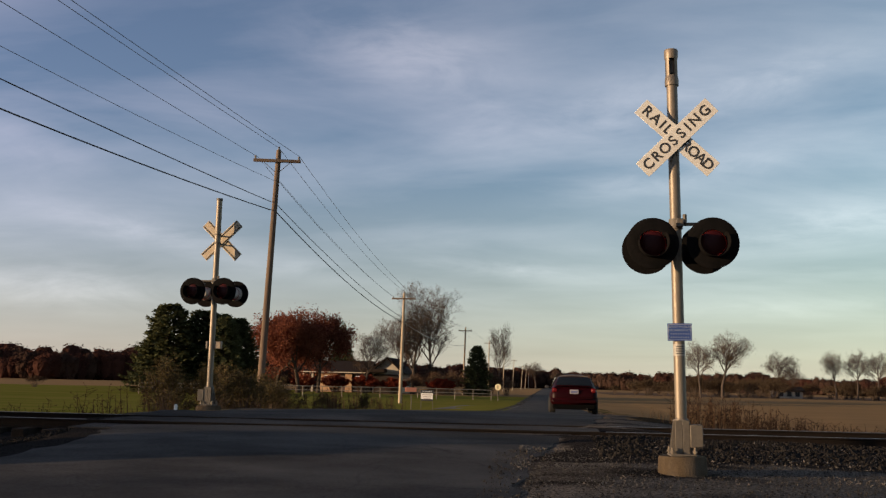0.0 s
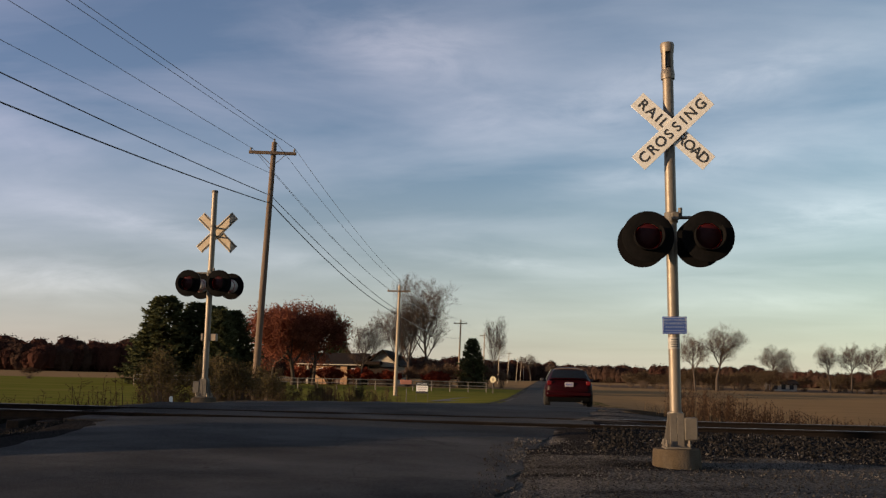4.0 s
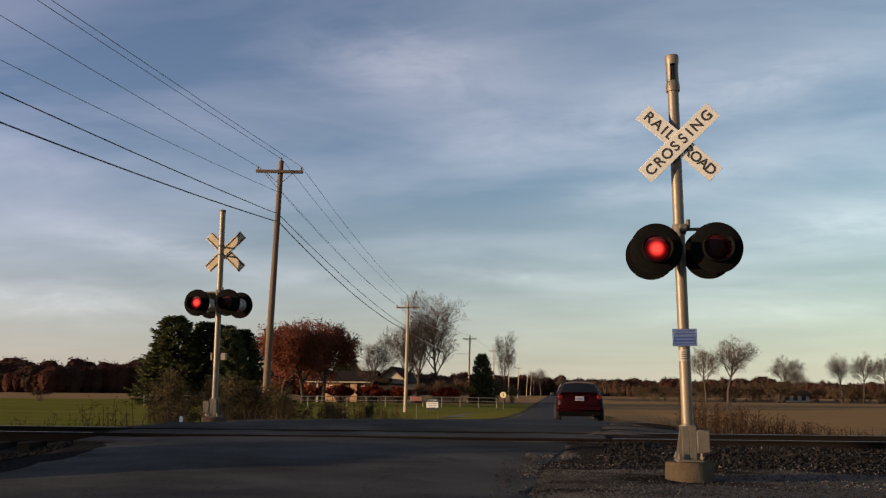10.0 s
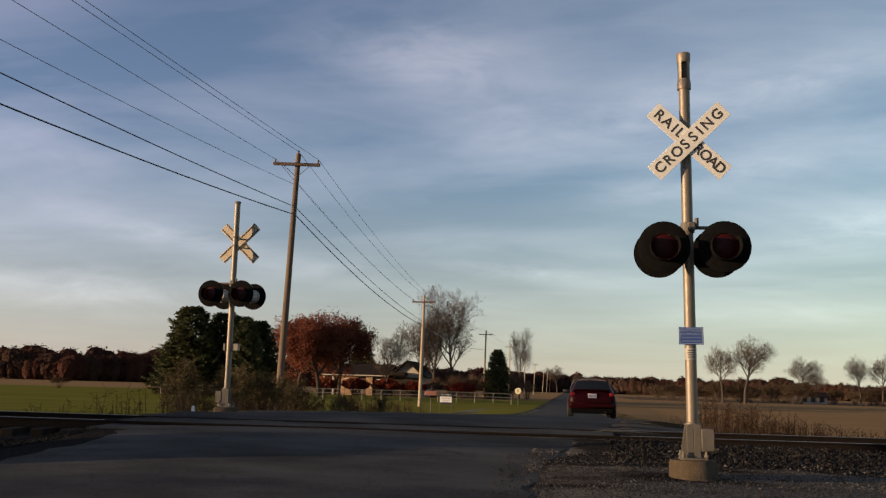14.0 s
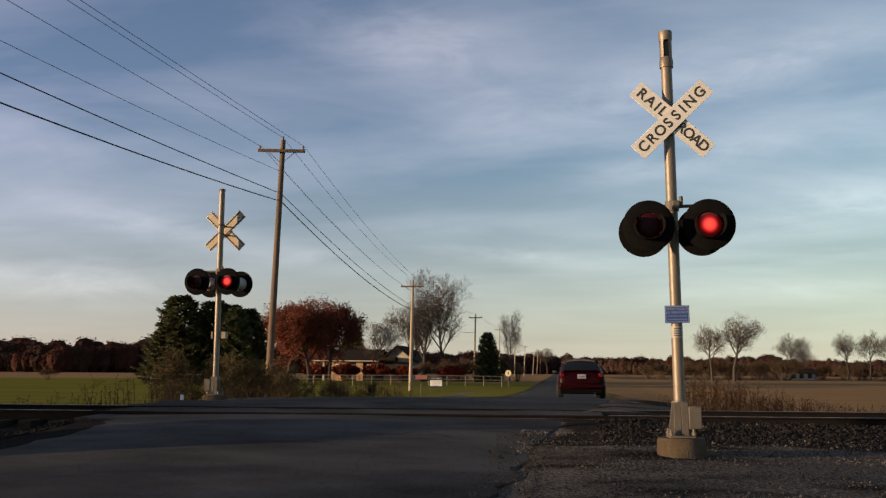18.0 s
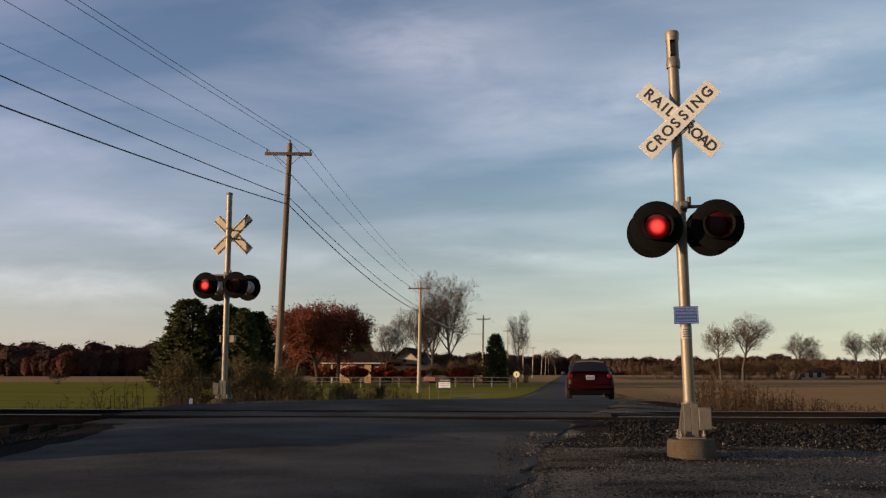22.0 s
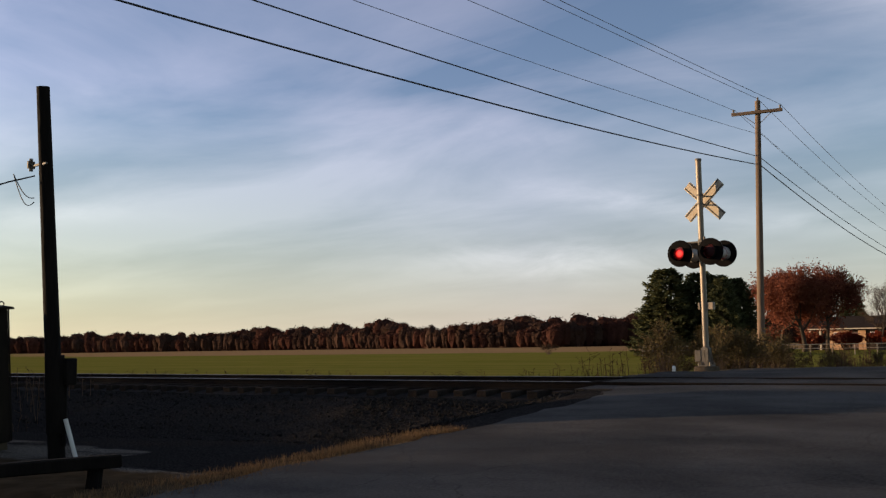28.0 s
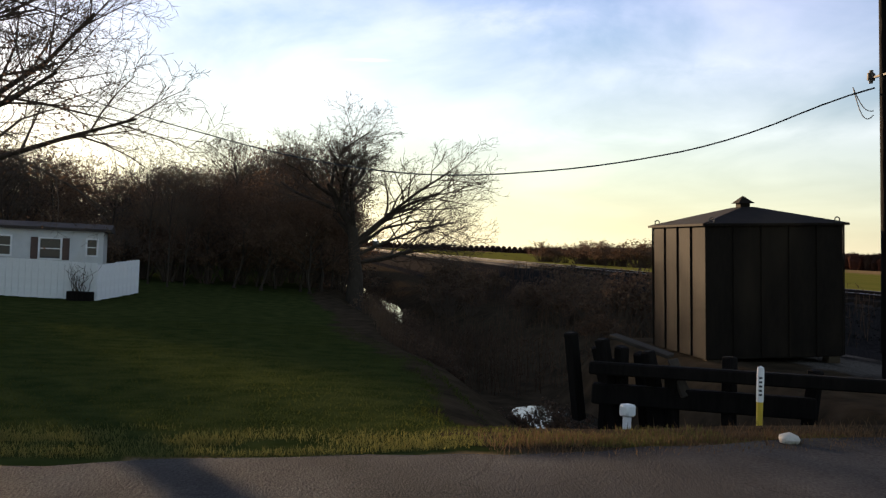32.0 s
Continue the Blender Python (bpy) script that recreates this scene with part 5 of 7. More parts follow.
    # bare trees over the eastern fields
    e = make_tree("field_tree", "leafless pale round-crowned tree at a field's edge", 12.5, 101, 0.3, 5, (14, 9, 6, 5, 3), 0.4, 0.08, bark=PALE_BARK, twig=PALE_TWIG, clear=0.2, first=0.52, limb=(0.6, 0.82), group="field trees")
    plant(e, 34.3, 197.0, 0, 1.0, wide=1.1)
    for x, y, s, wd in ((30.2, 197.7, 0.86, 0.9), (53.3, 234, 0.82, 1.15), (68.3, 240.5, 0.88, 0.8), (72.7, 239, 0.9, 0.75), (77, 238, 0.87, 0.9), (84, 236, 0.95, 1.0), (61, 250, 0.6, 1.1), (94, 240, 0.9, 1.0), (-30, 480, 1.0, 1.0), (-6, 520, 1.1, 1.2), (4, 560, 0.8, 1)):
        again(e, x, y, rnd.uniform(0, 360), s, wd)


def far_woods():
    """The wooded skyline in three tones, joined: nobody could count its trees."""
    rnd = random.Random(77)
    tones = [Geo(), Geo(), Geo()]
    belt = [(-34, 560, 9), (-24, 520, 9), (-14, 560, 11), (-6, 600, 12), (0, 640, 13), (8, 560, 14), (18, 450, 15), (28, 410, 15.5), (33, 430, 14.5), (38, 520, 14.5), (45, 620, 14), (55, 760, 13.5), (66, 900, 13), (72, 1000, 12), (76, 1700, 12), (84, 2000, 12), (100, 1800, 13)]
    for row in range(4):
        az, along, sheet = -34.0, row * 300.0, []
        while az < 100:
            d0 = float(np.interp(az, [b[0] for b in belt], [b[1] for b in belt]))
            h0 = float(np.interp(az, [b[0] for b in belt], [b[2] for b in belt]))
            far = max(1.0, d0 / 600)
            a = radians(az)
            ray = Vector((-math.sin(a), math.cos(a), 0))
            wide = Vector((ray.y, -ray.x, 0))
            lump = noise.noise(Vector((along * 0.03, row * 7.3, 0.5)))
            h = h0 * (0.68 + 0.06 * row + 0.34 * lump) * rnd.uniform(0.8, 1.14)
            spread = h * rnd.uniform(0.26, 0.42)
            tall = h * rnd.uniform(0.3, 0.42)
            foot = ray * (d0 + row * 8 + rnd.uniform(-2.5, 2.5))
            sheet.append((foot + ray * 5, h * 0.7))
            # russet stands towards one end, browner and greyer ones among them
            g = tones[min(2, int(3 * (0.42 + 0.55 * noise.noise(Vector((along * 0.045, row * 3.1, 9.0))) + rnd.uniform(-0.22, 0.3)))) if rnd.random() < 0.8 else 0]
            seed = Vector((along, row * 5.0, 0))
            def spray(g, c, v, size):
                face = (v + Vector((rnd.gauss(0, 0.4), rnd.gauss(0, 0.4), rnd.gauss(0, 0.4)))).normalized()
                b = face.orthogonal().normalized()
                b.rotate(Matrix.Rotation(rnd.uniform(0, 6.3), 3, face))
                e, z = face.cross(b), size * rnd.uniform(0.6, 1.3)
                g.add([c - b * z, c + e * z * 0.6, c + b * z, c - e * z * 0.6], [(0, 1, 2, 3)])

            def crown(v):
                r = 1 + 0.3 * noise.noise(v * 1.6 + seed) + 0.16 * noise.noise(v * 4.5 + seed)
                return foot + (wide * v.dot(wide) + ray * v.dot(ray)) * spread * r + Vector((0, 0, h - tall + v.z * (tall if v.z > 0 else h - tall) * r))
            pts = []
            for i in range(8):
                up = math.sin(-1.2 + 2.7 * i / 7) if i < 7 else 1.0
                flat = math.sqrt(max(0.0, 1 - up * up))
                for j in range(13):
                    turn = math.pi * (j / 12 - 0.5) * 1.1
                    pts.append(crown((wide * math.sin(turn) - ray * math.cos(turn)) * flat + Vector((0, 0, up))) - Vector((0, 0, 0.5)) + ray * 1.0)
            g.add(pts, [(i * 13 + j, i * 13 + j + 1, i * 13 + j + 14, i * 13 + j + 13) for i in range(7) for j in range(12)])
            for _ in range(300 if row < 2 else 200):
                v = Vector((rnd.gauss(0, 1), rnd.gauss(0, 1), rnd.gauss(0.5, 0.8))).normalized()
                if v.dot(ray) < 0.3:
                    spray(g, crown(v) + v * rnd.uniform(-0.6, 0.45), v, 0.46 * far)
            step = 3.4 * far
            along += step
            az += math.degrees(step / d0)
        low = [p + Vector((0, 0, -0.4)) for p, _ in sheet]
        top = [p + Vector((0, 0, z)) for p, z in sheet]
        n = len(sheet)
        tones[1].add(low + top, [(j, j + 1, n + j + 1, n + j) for j in range(n - 1)])
    for g, m, word in zip(tones, WOODS, ("russet", "brown", "grey-brown leafless")):
        tagged(part("far_woods", g, m, smooth=0), "distant " + word + " woods along the horizon", "woods", kind="stuff")


def blades(name, label, count, place, height, width, seed, material, category="grass", lean=0.35):
    """Grass or stalks, joined."""
    rnd = random.Random(seed)
    g = Geo()
    for x, y, z in spots_on_ground(place, rnd, count):
        h = height * rnd.uniform(0.35, 1.15)
        z -= 0.02
        a = rnd.uniform(0, 6.283)
        wv = Vector((math.cos(a), math.sin(a), 0)) * width * 0.5
        tip = Vector((x + rnd.gauss(0, lean) * h, y + rnd.gauss(0, lean) * h, z + h))
        b = Vector((x, y, z))
        m = b.lerp(tip, 0.55) + Vector((0, 0, h * 0.1))
        g.add([b - wv, b + wv, m + wv * 0.7, m - wv * 0.7, tip], [(0, 1, 2, 3), (3, 2, 4)])
    return tagged(part(name, g, material, smooth=0), label, category, kind="stuff")


def verge(r):
    """Places in uneven tufts along the left edge of the road."""
    while True:
        y = r.uniform(-4.5, 10.5)
        x = float(road_left(y)) - 0.08 - min(0.8, abs(r.gauss(0, 0.33)))
        if noise.noise(Vector((x * 1.7, y * 1.7, 0))) > r.uniform(-0.45, 0.35):
            return x, y


def stalks(name, label, count, place, height, seed, material):
    """Dry weeds: a stem with side sprigs, joined."""
    rnd = random.Random(seed)
    g = Geo()
    for x, y, z in spots_on_ground(place, rnd, count):
        h = height * rnd.uniform(0.3, 1.1)
        b = Vector((x, y, z - 0.02))
        t = b + Vector((rnd.gauss(0, 0.1) * h, rnd.gauss(0, 0.1) * h, h))
        g.tube(b, t, 0.009, 0.004, 3, caps=False)
        for k in range(6):
            s = rnd.uniform(0.35, 1)
            p = b.lerp(t, s)
            q = p + Vector((rnd.gauss(0, 0.12), rnd.gauss(0, 0.12), rnd.uniform(0.02, 0.2))) * h * 0.8
            g.tube(p, q, 0.005, 0.003, 3, caps=False)
            leaf_card(g, rnd, q, 0.02)
    return tagged(part(name, g, material, smooth=0), label, "weeds", kind="stuff")


build_plants()
far_woods()
blades("verge_grass", "short tufted grass along the road's edge", 24000, lambda r: (lambda p: (p[0] - 0.1, p[1] if p[1] < 3.6 else p[1] - 6))(verge(r)), 0.06, 0.006, 31, GRASS)
blades("dry_verge_grass", "dry straw-coloured grass along the road's edge", 9000, lambda r: (lambda p: (p[0], p[1] if p[1] > 1.5 else 1.5 + 9 * r.random()))(verge(r)), 0.1, 0.007, 32, STRAW)
LAWN_BLADE = leafy("lawn_blades", (0.022, 0.032, 0.008), (0.055, 0.062, 0.016), 0.4)


def lawn_spot(r):
    """A place on the mown lawn, thicker towards the road."""
    while True:
        x, y = -8.0 - 16 * r.random() ** 1.3, r.uniform(-7.5, 2.2)
        if y < creek_y(x) - 3.0 and noise.noise(Vector((x * 0.9, y * 0.9, 2.0))) > r.uniform(-1.2, 0.1):
            return x, y


blades("lawn_grass", "short mown grass of the lawn", 90000, lawn_spot, 0.042, 0.011, 40, LAWN_BLADE, lean=0.6)
stalks("dry_weeds", "tall dry brown weeds beyond the track", 3800, lambda r: (lambda x: (x, float(track_y(x)) + 3.4 + abs(r.gauss(0, 2.2))))(3.0 + 20 * r.random() ** 0.85), 0.74, 33, WEED_BROWN)
stalks("dry_weeds", "sparse dry weeds along the far side of the track", 500, lambda r: (lambda x: (x, float(track_y(x)) + 3.6 + abs(r.gauss(0, 2.5))))(r.uniform(-34, -9)), 0.8, 34, WEED_BROWN)
blades("field_edge_grass", "rough straw-coloured grass at the field's edge", 5000, lambda r: (lambda x: (x, float(track_y(x)) + 3.2 + abs(r.gauss(0, 3.0))))(r.choice((r.uniform(2.6, 26), r.uniform(-40, -9)))), 0.3, 0.014, 35, STRAW)
stalks("roadside_weeds", "thin dry weeds beside the far signal", 420, lambda r: (r.uniform(-11.5, -5.2), r.uniform(27, 38)), 0.8, 39, WEED_BROWN)
stalks("bank_weeds", "withered brown weeds on the railway bank", 1400, lambda r: (lambda x: (x, r.uniform(8.5, 14.6)))(r.uniform(-62, -20)), 0.75, 37, DRY_LEAF)
stalks("reeds", "dense dry reeds standing in the ditch", 900, lambda r: (lambda x: (x, float(creek_y(x)) + r.uniform(-1.2, 1.2)))(r.choice((r.uniform(-35, -21), r.uniform(-60, -50)))), 1.1, 38, DRY_LEAF)
stalks("ditch_weeds", "withered brown weeds on the ditch banks", 900, lambda r: (lambda x: (x, float(creek_y(x)) + r.choice((r.uniform(-2.4, -1.0), r.uniform(1.2, 5)))))(r.uniform(-34, -20.8)), 0.6, 36, DRY_LEAF)


# ---- poles and wires ----
POLE_WOOD = surf("pole_wood", (0.15, 0.108, 0.078), (0.09, 0.066, 0.05), 6, 0.9, bump=0.5, bscale=30, stretch=(1, 1, 0.12))
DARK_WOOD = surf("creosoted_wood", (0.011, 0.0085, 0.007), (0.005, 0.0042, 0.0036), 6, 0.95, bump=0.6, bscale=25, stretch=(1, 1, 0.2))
# lightened so that the thin lines look faint against the bright sky
PALE_WIRE = surf("wire_faint", (0.13, 0.13, 0.14), (0.1, 0.1, 0.11), 3, 0.7, bump=0)
WIRE = surf("wire_black", (0.02, 0.02, 0.022), (0.03, 0.03, 0.032), 3, 0.7, bump=0)
# paler copy of the pole wood: sunlight on the farther poles, put into colour
SUNLIT_POLE = surf("sunlit_pole", (0.36, 0.29, 0.21), (0.28, 0.22, 0.16), 6, 0.9, bump=0.4, bscale=30, stretch=(1, 1, 0.12))
PORCELAIN = surf("insulator", (0.2, 0.19, 0.18), (0.13, 0.12, 0.12), 5, 0.3, bump=0)


def utility_pole(x, y, top, base_z, lean_x=0.0, arm=1.85, arm_z=None, yaw=4.0, label="weathered wooden utility pole with a crossarm"):
    p = thing("utility_pole", label, "utility pole", pose(x, y, base_z, 0, 0, 0), group="utility poles along the road")
    h = top - base_z
    part("pole", Geo().tube((0, 0, -0.5), (lean_x, 0, h), 0.15, 0.1, 14), SUNLIT_POLE if y > 60 else POLE_WOOD, p)
    if arm:
        az = (arm_z or top - 0.45) - base_z
        ax = lean_x * az / h
        c = part("crossarm", Geo().box((0, 0, 0), (arm, 0.1, 0.12), chamfer=0.01), POLE_WOOD, p, m=pose(ax, -0.13, az, 0, 0, yaw))
        for sx in (-1, 1):
            part("brace", Geo().tube((sx * arm * 0.28, 0.02, -0.05), (0, 0.1, -0.5), 0.012, n=6), IRON, c)
            part("insulator", Geo().lathe([(0.02, 0.06), (0.045, 0.08), (0.03, 0.12), (0.05, 0.14), (0.035, 0.19), (0.001, 0.2)], 10), PORCELAIN, c, m=pose(sx * (arm / 2 - 0.08), 0, 0))
        part("insulator", Geo().lathe([(0.02, 0.0), (0.05, 0.04), (0.03, 0.09), (0.05, 0.12), (0.001, 0.17)], 10), PORCELAIN, p, m=pose(lean_x, 0, h))
    return p


POLES = [(-15.2, -30.0, 10.45, 0.2, 0.0), (-10.98, 36.45, 10.5, -0.15, 0.36), (-11.35, 75.15, 8.5, -0.4, 0.12), (-11.45, 133.5, 9.25, -0.15, 0.2), (-11.4, 190, 10.0, -0.15, 0.1), (-11.4, 255, 10.0, -0.15, 0.2), (-11.4, 323, 10.0, -0.15, 0.5), (-11.4, 431, 10, -0.15, 0.7), (-11.4, 511, 10, -0.15, 0.6), (-11.4, 600, 10, -0.15, 0.2), (-11.4, 690, 10, -0.15, 0.3), (-11.4, 800, 10, -0.15, 0.2)]
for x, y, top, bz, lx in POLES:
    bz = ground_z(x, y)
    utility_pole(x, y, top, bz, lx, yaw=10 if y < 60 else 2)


def wire(name, label, a, b, sag, r, material=None, n=28):
    a, b = Vector(a), Vector(b)
    g = Geo()
    pts = [a.lerp(b, i / n) - Vector((0, 0, sag * 4 * (i / n) * (1 - i / n))) for i in range(n + 1)]
    g.path(pts, r)
    return tagged(part(name, g, material or WIRE), label, "wire", group="overhead wires")


def pole_point(i, dx, z):
    x, y, top, bz, lx = POLES[i]
    return (x + lx * (z - bz) / (top - bz) + dx, y, z)


for i in range(6):
    zs = [POLES[k][2] - 0.25 for k in (i, i + 1)]
    for dx in (-0.85, 0.0, 0.85):
        lift = 0.35 if dx == 0 else 0.0
        wire("power_line", "thin pale power line between utility poles", pole_point(i, dx, zs[0] + lift), pole_point(i + 1, dx, zs[1] + lift), 0.3 if i == 0 else 0.45, 0.009, PALE_WIRE)
wire("telephone_cable", "thick black telephone cable slung between poles", (-15.2, -30, 8.11), pole_point(1, -0.14, 8.11), 1.12, 0.02)
wire("telephone_cable", "thick black telephone cable slung between poles", (-15.2, -30, 8.43), pole_point(1, -0.14, 8.43), 0.69, 0.016)
wire("neutral_line", "very thin pale wire below the crossarms", (-15.2, -30, 9.28), pole_point(1, -0.1, 9.28), 0.9, 0.008, PALE_WIRE)
wire("neutral_line", "very thin pale wire below the crossarms", pole_point(1, 0.1, 9.28), pole_point(2, 0, 7.6), 0.4, 0.007, PALE_WIRE)
wire("telephone_cable", "thick black telephone cable slung between poles", pole_point(1, 0.0, 8.11), pole_point(2, 0.0, 6.2), 0.5, 0.022)
wire("telephone_cable", "thick black telephone cable slung between poles", pole_point(1, 0.0, 8.4), pole_point(2, 0.0, 6.5), 0.35, 0.016)
wire("telephone_cable", "black telephone cable running on beside the road", pole_point(2, 0.0, 6.2), pole_point(3, 0.0, 6.8), 0.6, 0.022)

# the short leaning pole beside the shed, its bracket and slack service cable
sp = thing("service_pole", "short dark leaning pole beside the metal shed", "utility pole", pose(-13.64, 9.15, -0.2))
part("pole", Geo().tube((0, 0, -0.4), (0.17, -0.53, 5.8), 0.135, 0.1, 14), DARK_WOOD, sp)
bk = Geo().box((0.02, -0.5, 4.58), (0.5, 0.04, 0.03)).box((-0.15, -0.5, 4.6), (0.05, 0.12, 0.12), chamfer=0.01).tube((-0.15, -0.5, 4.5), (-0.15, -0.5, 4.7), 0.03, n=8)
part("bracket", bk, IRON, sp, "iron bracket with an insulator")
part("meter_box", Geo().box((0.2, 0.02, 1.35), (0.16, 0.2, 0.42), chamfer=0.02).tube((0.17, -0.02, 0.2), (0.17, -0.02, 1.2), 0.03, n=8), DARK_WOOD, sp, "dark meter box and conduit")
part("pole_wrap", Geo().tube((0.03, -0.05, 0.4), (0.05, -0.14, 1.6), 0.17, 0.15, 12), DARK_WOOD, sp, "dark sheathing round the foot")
part("guy_guard", Geo().tube((0.36, 0.1, -0.1), (0.24, -0.05, 0.62), 0.035, n=8), surf("pale_plastic", (0.6, 0.58, 0.54), (0.5, 0.48, 0.45), 5, 0.5, bump=0), sp, "pale plastic conduit guard")
g = Geo()
pts = []
DROP_S, DROP_Z = [0, 0.1, 0.23, 0.38, 0.49, 0.62, 0.75, 0.89, 1.16], [4.36, 3.47, 3.03, 2.85, 2.98, 3.36, 3.91, 4.51, 5.9]
for i in range(61):
    s = 1.16 * i / 60
    pts.append(Vector((-13.74 - 12.26 * s, 8.69 - 14.69 * s, float(np.mean(np.interp([s - 0.05, s - 0.025, s, s + 0.025, s + 0.05], DROP_S, DROP_Z))))))
g.path(pts, 0.013)
for k in (0.16, 0.3):
    loop = [Vector((-13.74 - 0.2 + 0.2 * t, 8.69 - 0.24 + 0.24 * t, 4.25 - k * math.sin(math.pi * t * 0.85) - 0.3 * t)) for t in [i / 8 for i in range(9)]]
    g.path(loop, 0.008)
tagged(part("service_cable", g, WIRE), "slack black service cable hanging from the leaning pole", "wire", group="overhead wires")

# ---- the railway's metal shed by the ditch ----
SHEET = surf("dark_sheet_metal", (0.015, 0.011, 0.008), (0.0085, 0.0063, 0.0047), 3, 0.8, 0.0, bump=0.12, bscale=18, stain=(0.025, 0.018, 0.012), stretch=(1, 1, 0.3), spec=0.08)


def build_shed():
    W, D, H = 2.52, 2.36, 2.3
    s = thing("metal_shed", "dark sheet-metal railway shed on low piers, leaning slightly", "shed", pose(-15.52, 6.98, -0.22, 3.2, 0, 0))
    # local: x from -D to 0, y from 0 to W, z from 0
    def seams(name, n, axis):
        for i in range(n):
            t = i / n
            if axis == "front":
                g = Geo().box((-0.015, W * (t + 0.5 / n), H / 2 + 0.03), (0.02, W / n - 0.018, H), chamfer=0.006)
                g.tube((0.004, W * (t + 1 / n), 0.04), (0.004, W * (t + 1 / n), H), 0.014, n=6)
            elif axis == "back":
                g = Geo().box((-D + 0.015, W * (t + 0.5 / n), H / 2 + 0.03), (0.02, W / n - 0.018, H), chamfer=0.006)
            else:
                y = 0.015 if axis == "left" else W - 0.015
                g = Geo().box((-D * (t + 0.5 / n), y, H / 2 + 0.03), (D / n - 0.02, 0.02, H), chamfer=0.006)
                g.tube((-D * (t + 1 / n), y + (-0.02 if axis == "left" else 0.02), 0.04), (-D * (t + 1 / n), y + (-0.02 if axis == "left" else 0.02), H), 0.016, n=6)
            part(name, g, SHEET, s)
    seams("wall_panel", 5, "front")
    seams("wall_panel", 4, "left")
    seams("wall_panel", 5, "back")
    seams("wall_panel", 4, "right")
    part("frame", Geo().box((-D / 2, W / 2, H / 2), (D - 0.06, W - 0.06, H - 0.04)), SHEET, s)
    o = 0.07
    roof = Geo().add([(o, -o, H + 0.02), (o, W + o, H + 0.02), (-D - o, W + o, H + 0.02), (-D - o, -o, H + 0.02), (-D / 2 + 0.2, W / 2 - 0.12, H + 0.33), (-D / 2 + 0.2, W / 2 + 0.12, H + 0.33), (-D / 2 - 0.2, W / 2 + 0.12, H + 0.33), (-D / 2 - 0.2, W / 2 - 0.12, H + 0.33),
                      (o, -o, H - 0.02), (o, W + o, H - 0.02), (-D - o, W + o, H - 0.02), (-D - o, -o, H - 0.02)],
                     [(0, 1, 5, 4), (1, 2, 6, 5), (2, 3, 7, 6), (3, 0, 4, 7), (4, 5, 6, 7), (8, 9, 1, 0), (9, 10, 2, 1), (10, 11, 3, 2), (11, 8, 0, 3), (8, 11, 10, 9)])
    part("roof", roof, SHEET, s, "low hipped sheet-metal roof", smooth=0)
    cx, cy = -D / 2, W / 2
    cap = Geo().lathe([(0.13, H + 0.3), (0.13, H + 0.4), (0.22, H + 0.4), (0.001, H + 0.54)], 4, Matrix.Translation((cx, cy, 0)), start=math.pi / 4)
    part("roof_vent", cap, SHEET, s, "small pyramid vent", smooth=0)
    for x, y in ((0, 0.12), (-D + 0.1, 0.05), (0, W - 0.12), (-D, W - 0.1)):
        g = Geo()
        n = 10
        ring = [Vector((x, y + 0.045 * math.cos(6.283 * i / n), H + 0.075 + 0.045 * math.sin(6.283 * i / n))) for i in range(n + 1)]
        g.path(ring, 0.011, n=6)
        part("lifting_eye", g, IRON, s)
    for x, y in ((-0.15, 0.15), (-0.15, W - 0.15), (-D + 0.15, 0.15), (-D + 0.15, W - 0.15)):
        part("pier", Geo().box((x, y, -0.25), (0.22, 0.22, 0.56), chamfer=0.015), CONCRETE, s, "concrete pier")


build_shed()

# ---- timber guard and stumps by the culvert ----
def timber(name, label, p0, p1, w, h, category="timber"):
    p0, p1 = Vector(p0), Vector(p1)
    d = p1 - p0
    m = d.to_track_quat("X", "Z").to_matrix().to_4x4()
    g = Geo().box((0, 0, 0), (d.length, w, h), chamfer=0.02)
    return tagged(part(name, g, DARK_WOOD, m=Matrix.Translation((p0 + p1) / 2) @ m), label, category, group="guard timbers")


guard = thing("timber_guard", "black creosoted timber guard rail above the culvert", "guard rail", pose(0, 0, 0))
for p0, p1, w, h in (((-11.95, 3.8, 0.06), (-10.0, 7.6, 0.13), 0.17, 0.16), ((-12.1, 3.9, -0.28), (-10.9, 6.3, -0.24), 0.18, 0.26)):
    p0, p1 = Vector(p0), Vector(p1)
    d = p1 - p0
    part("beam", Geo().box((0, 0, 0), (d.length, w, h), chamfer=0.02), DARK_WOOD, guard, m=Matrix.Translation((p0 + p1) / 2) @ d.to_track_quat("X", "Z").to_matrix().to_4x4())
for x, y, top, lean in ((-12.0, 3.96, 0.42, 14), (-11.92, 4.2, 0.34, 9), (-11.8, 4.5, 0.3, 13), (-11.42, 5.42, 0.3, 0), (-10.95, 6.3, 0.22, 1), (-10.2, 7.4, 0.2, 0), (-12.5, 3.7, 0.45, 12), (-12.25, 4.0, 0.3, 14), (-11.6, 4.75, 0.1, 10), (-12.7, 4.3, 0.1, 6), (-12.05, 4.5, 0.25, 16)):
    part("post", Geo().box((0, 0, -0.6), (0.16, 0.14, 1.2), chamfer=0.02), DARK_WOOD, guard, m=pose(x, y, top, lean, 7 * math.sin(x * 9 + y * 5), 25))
PLANK = surf("weathered_plank", (0.06, 0.048, 0.036), (0.04, 0.031, 0.025), 8, 0.9, bump=0.5, stretch=(0.2, 1, 1))
part("broken_plank", Geo().box((0, 0, 0), (0.9, 0.16, 0.05), chamfer=0.01), PLANK, guard, "pale broken plank", pose(-12.3, 4.6, 0.32, 8, 12, 40))
part("broken_plank", Geo().box((0, 0, 0), (0.5, 0.14, 0.05), chamfer=0.01), PLANK, guard, "pale broken plank", pose(-11.6, 4.85, 0.0, 20, 62, 30))

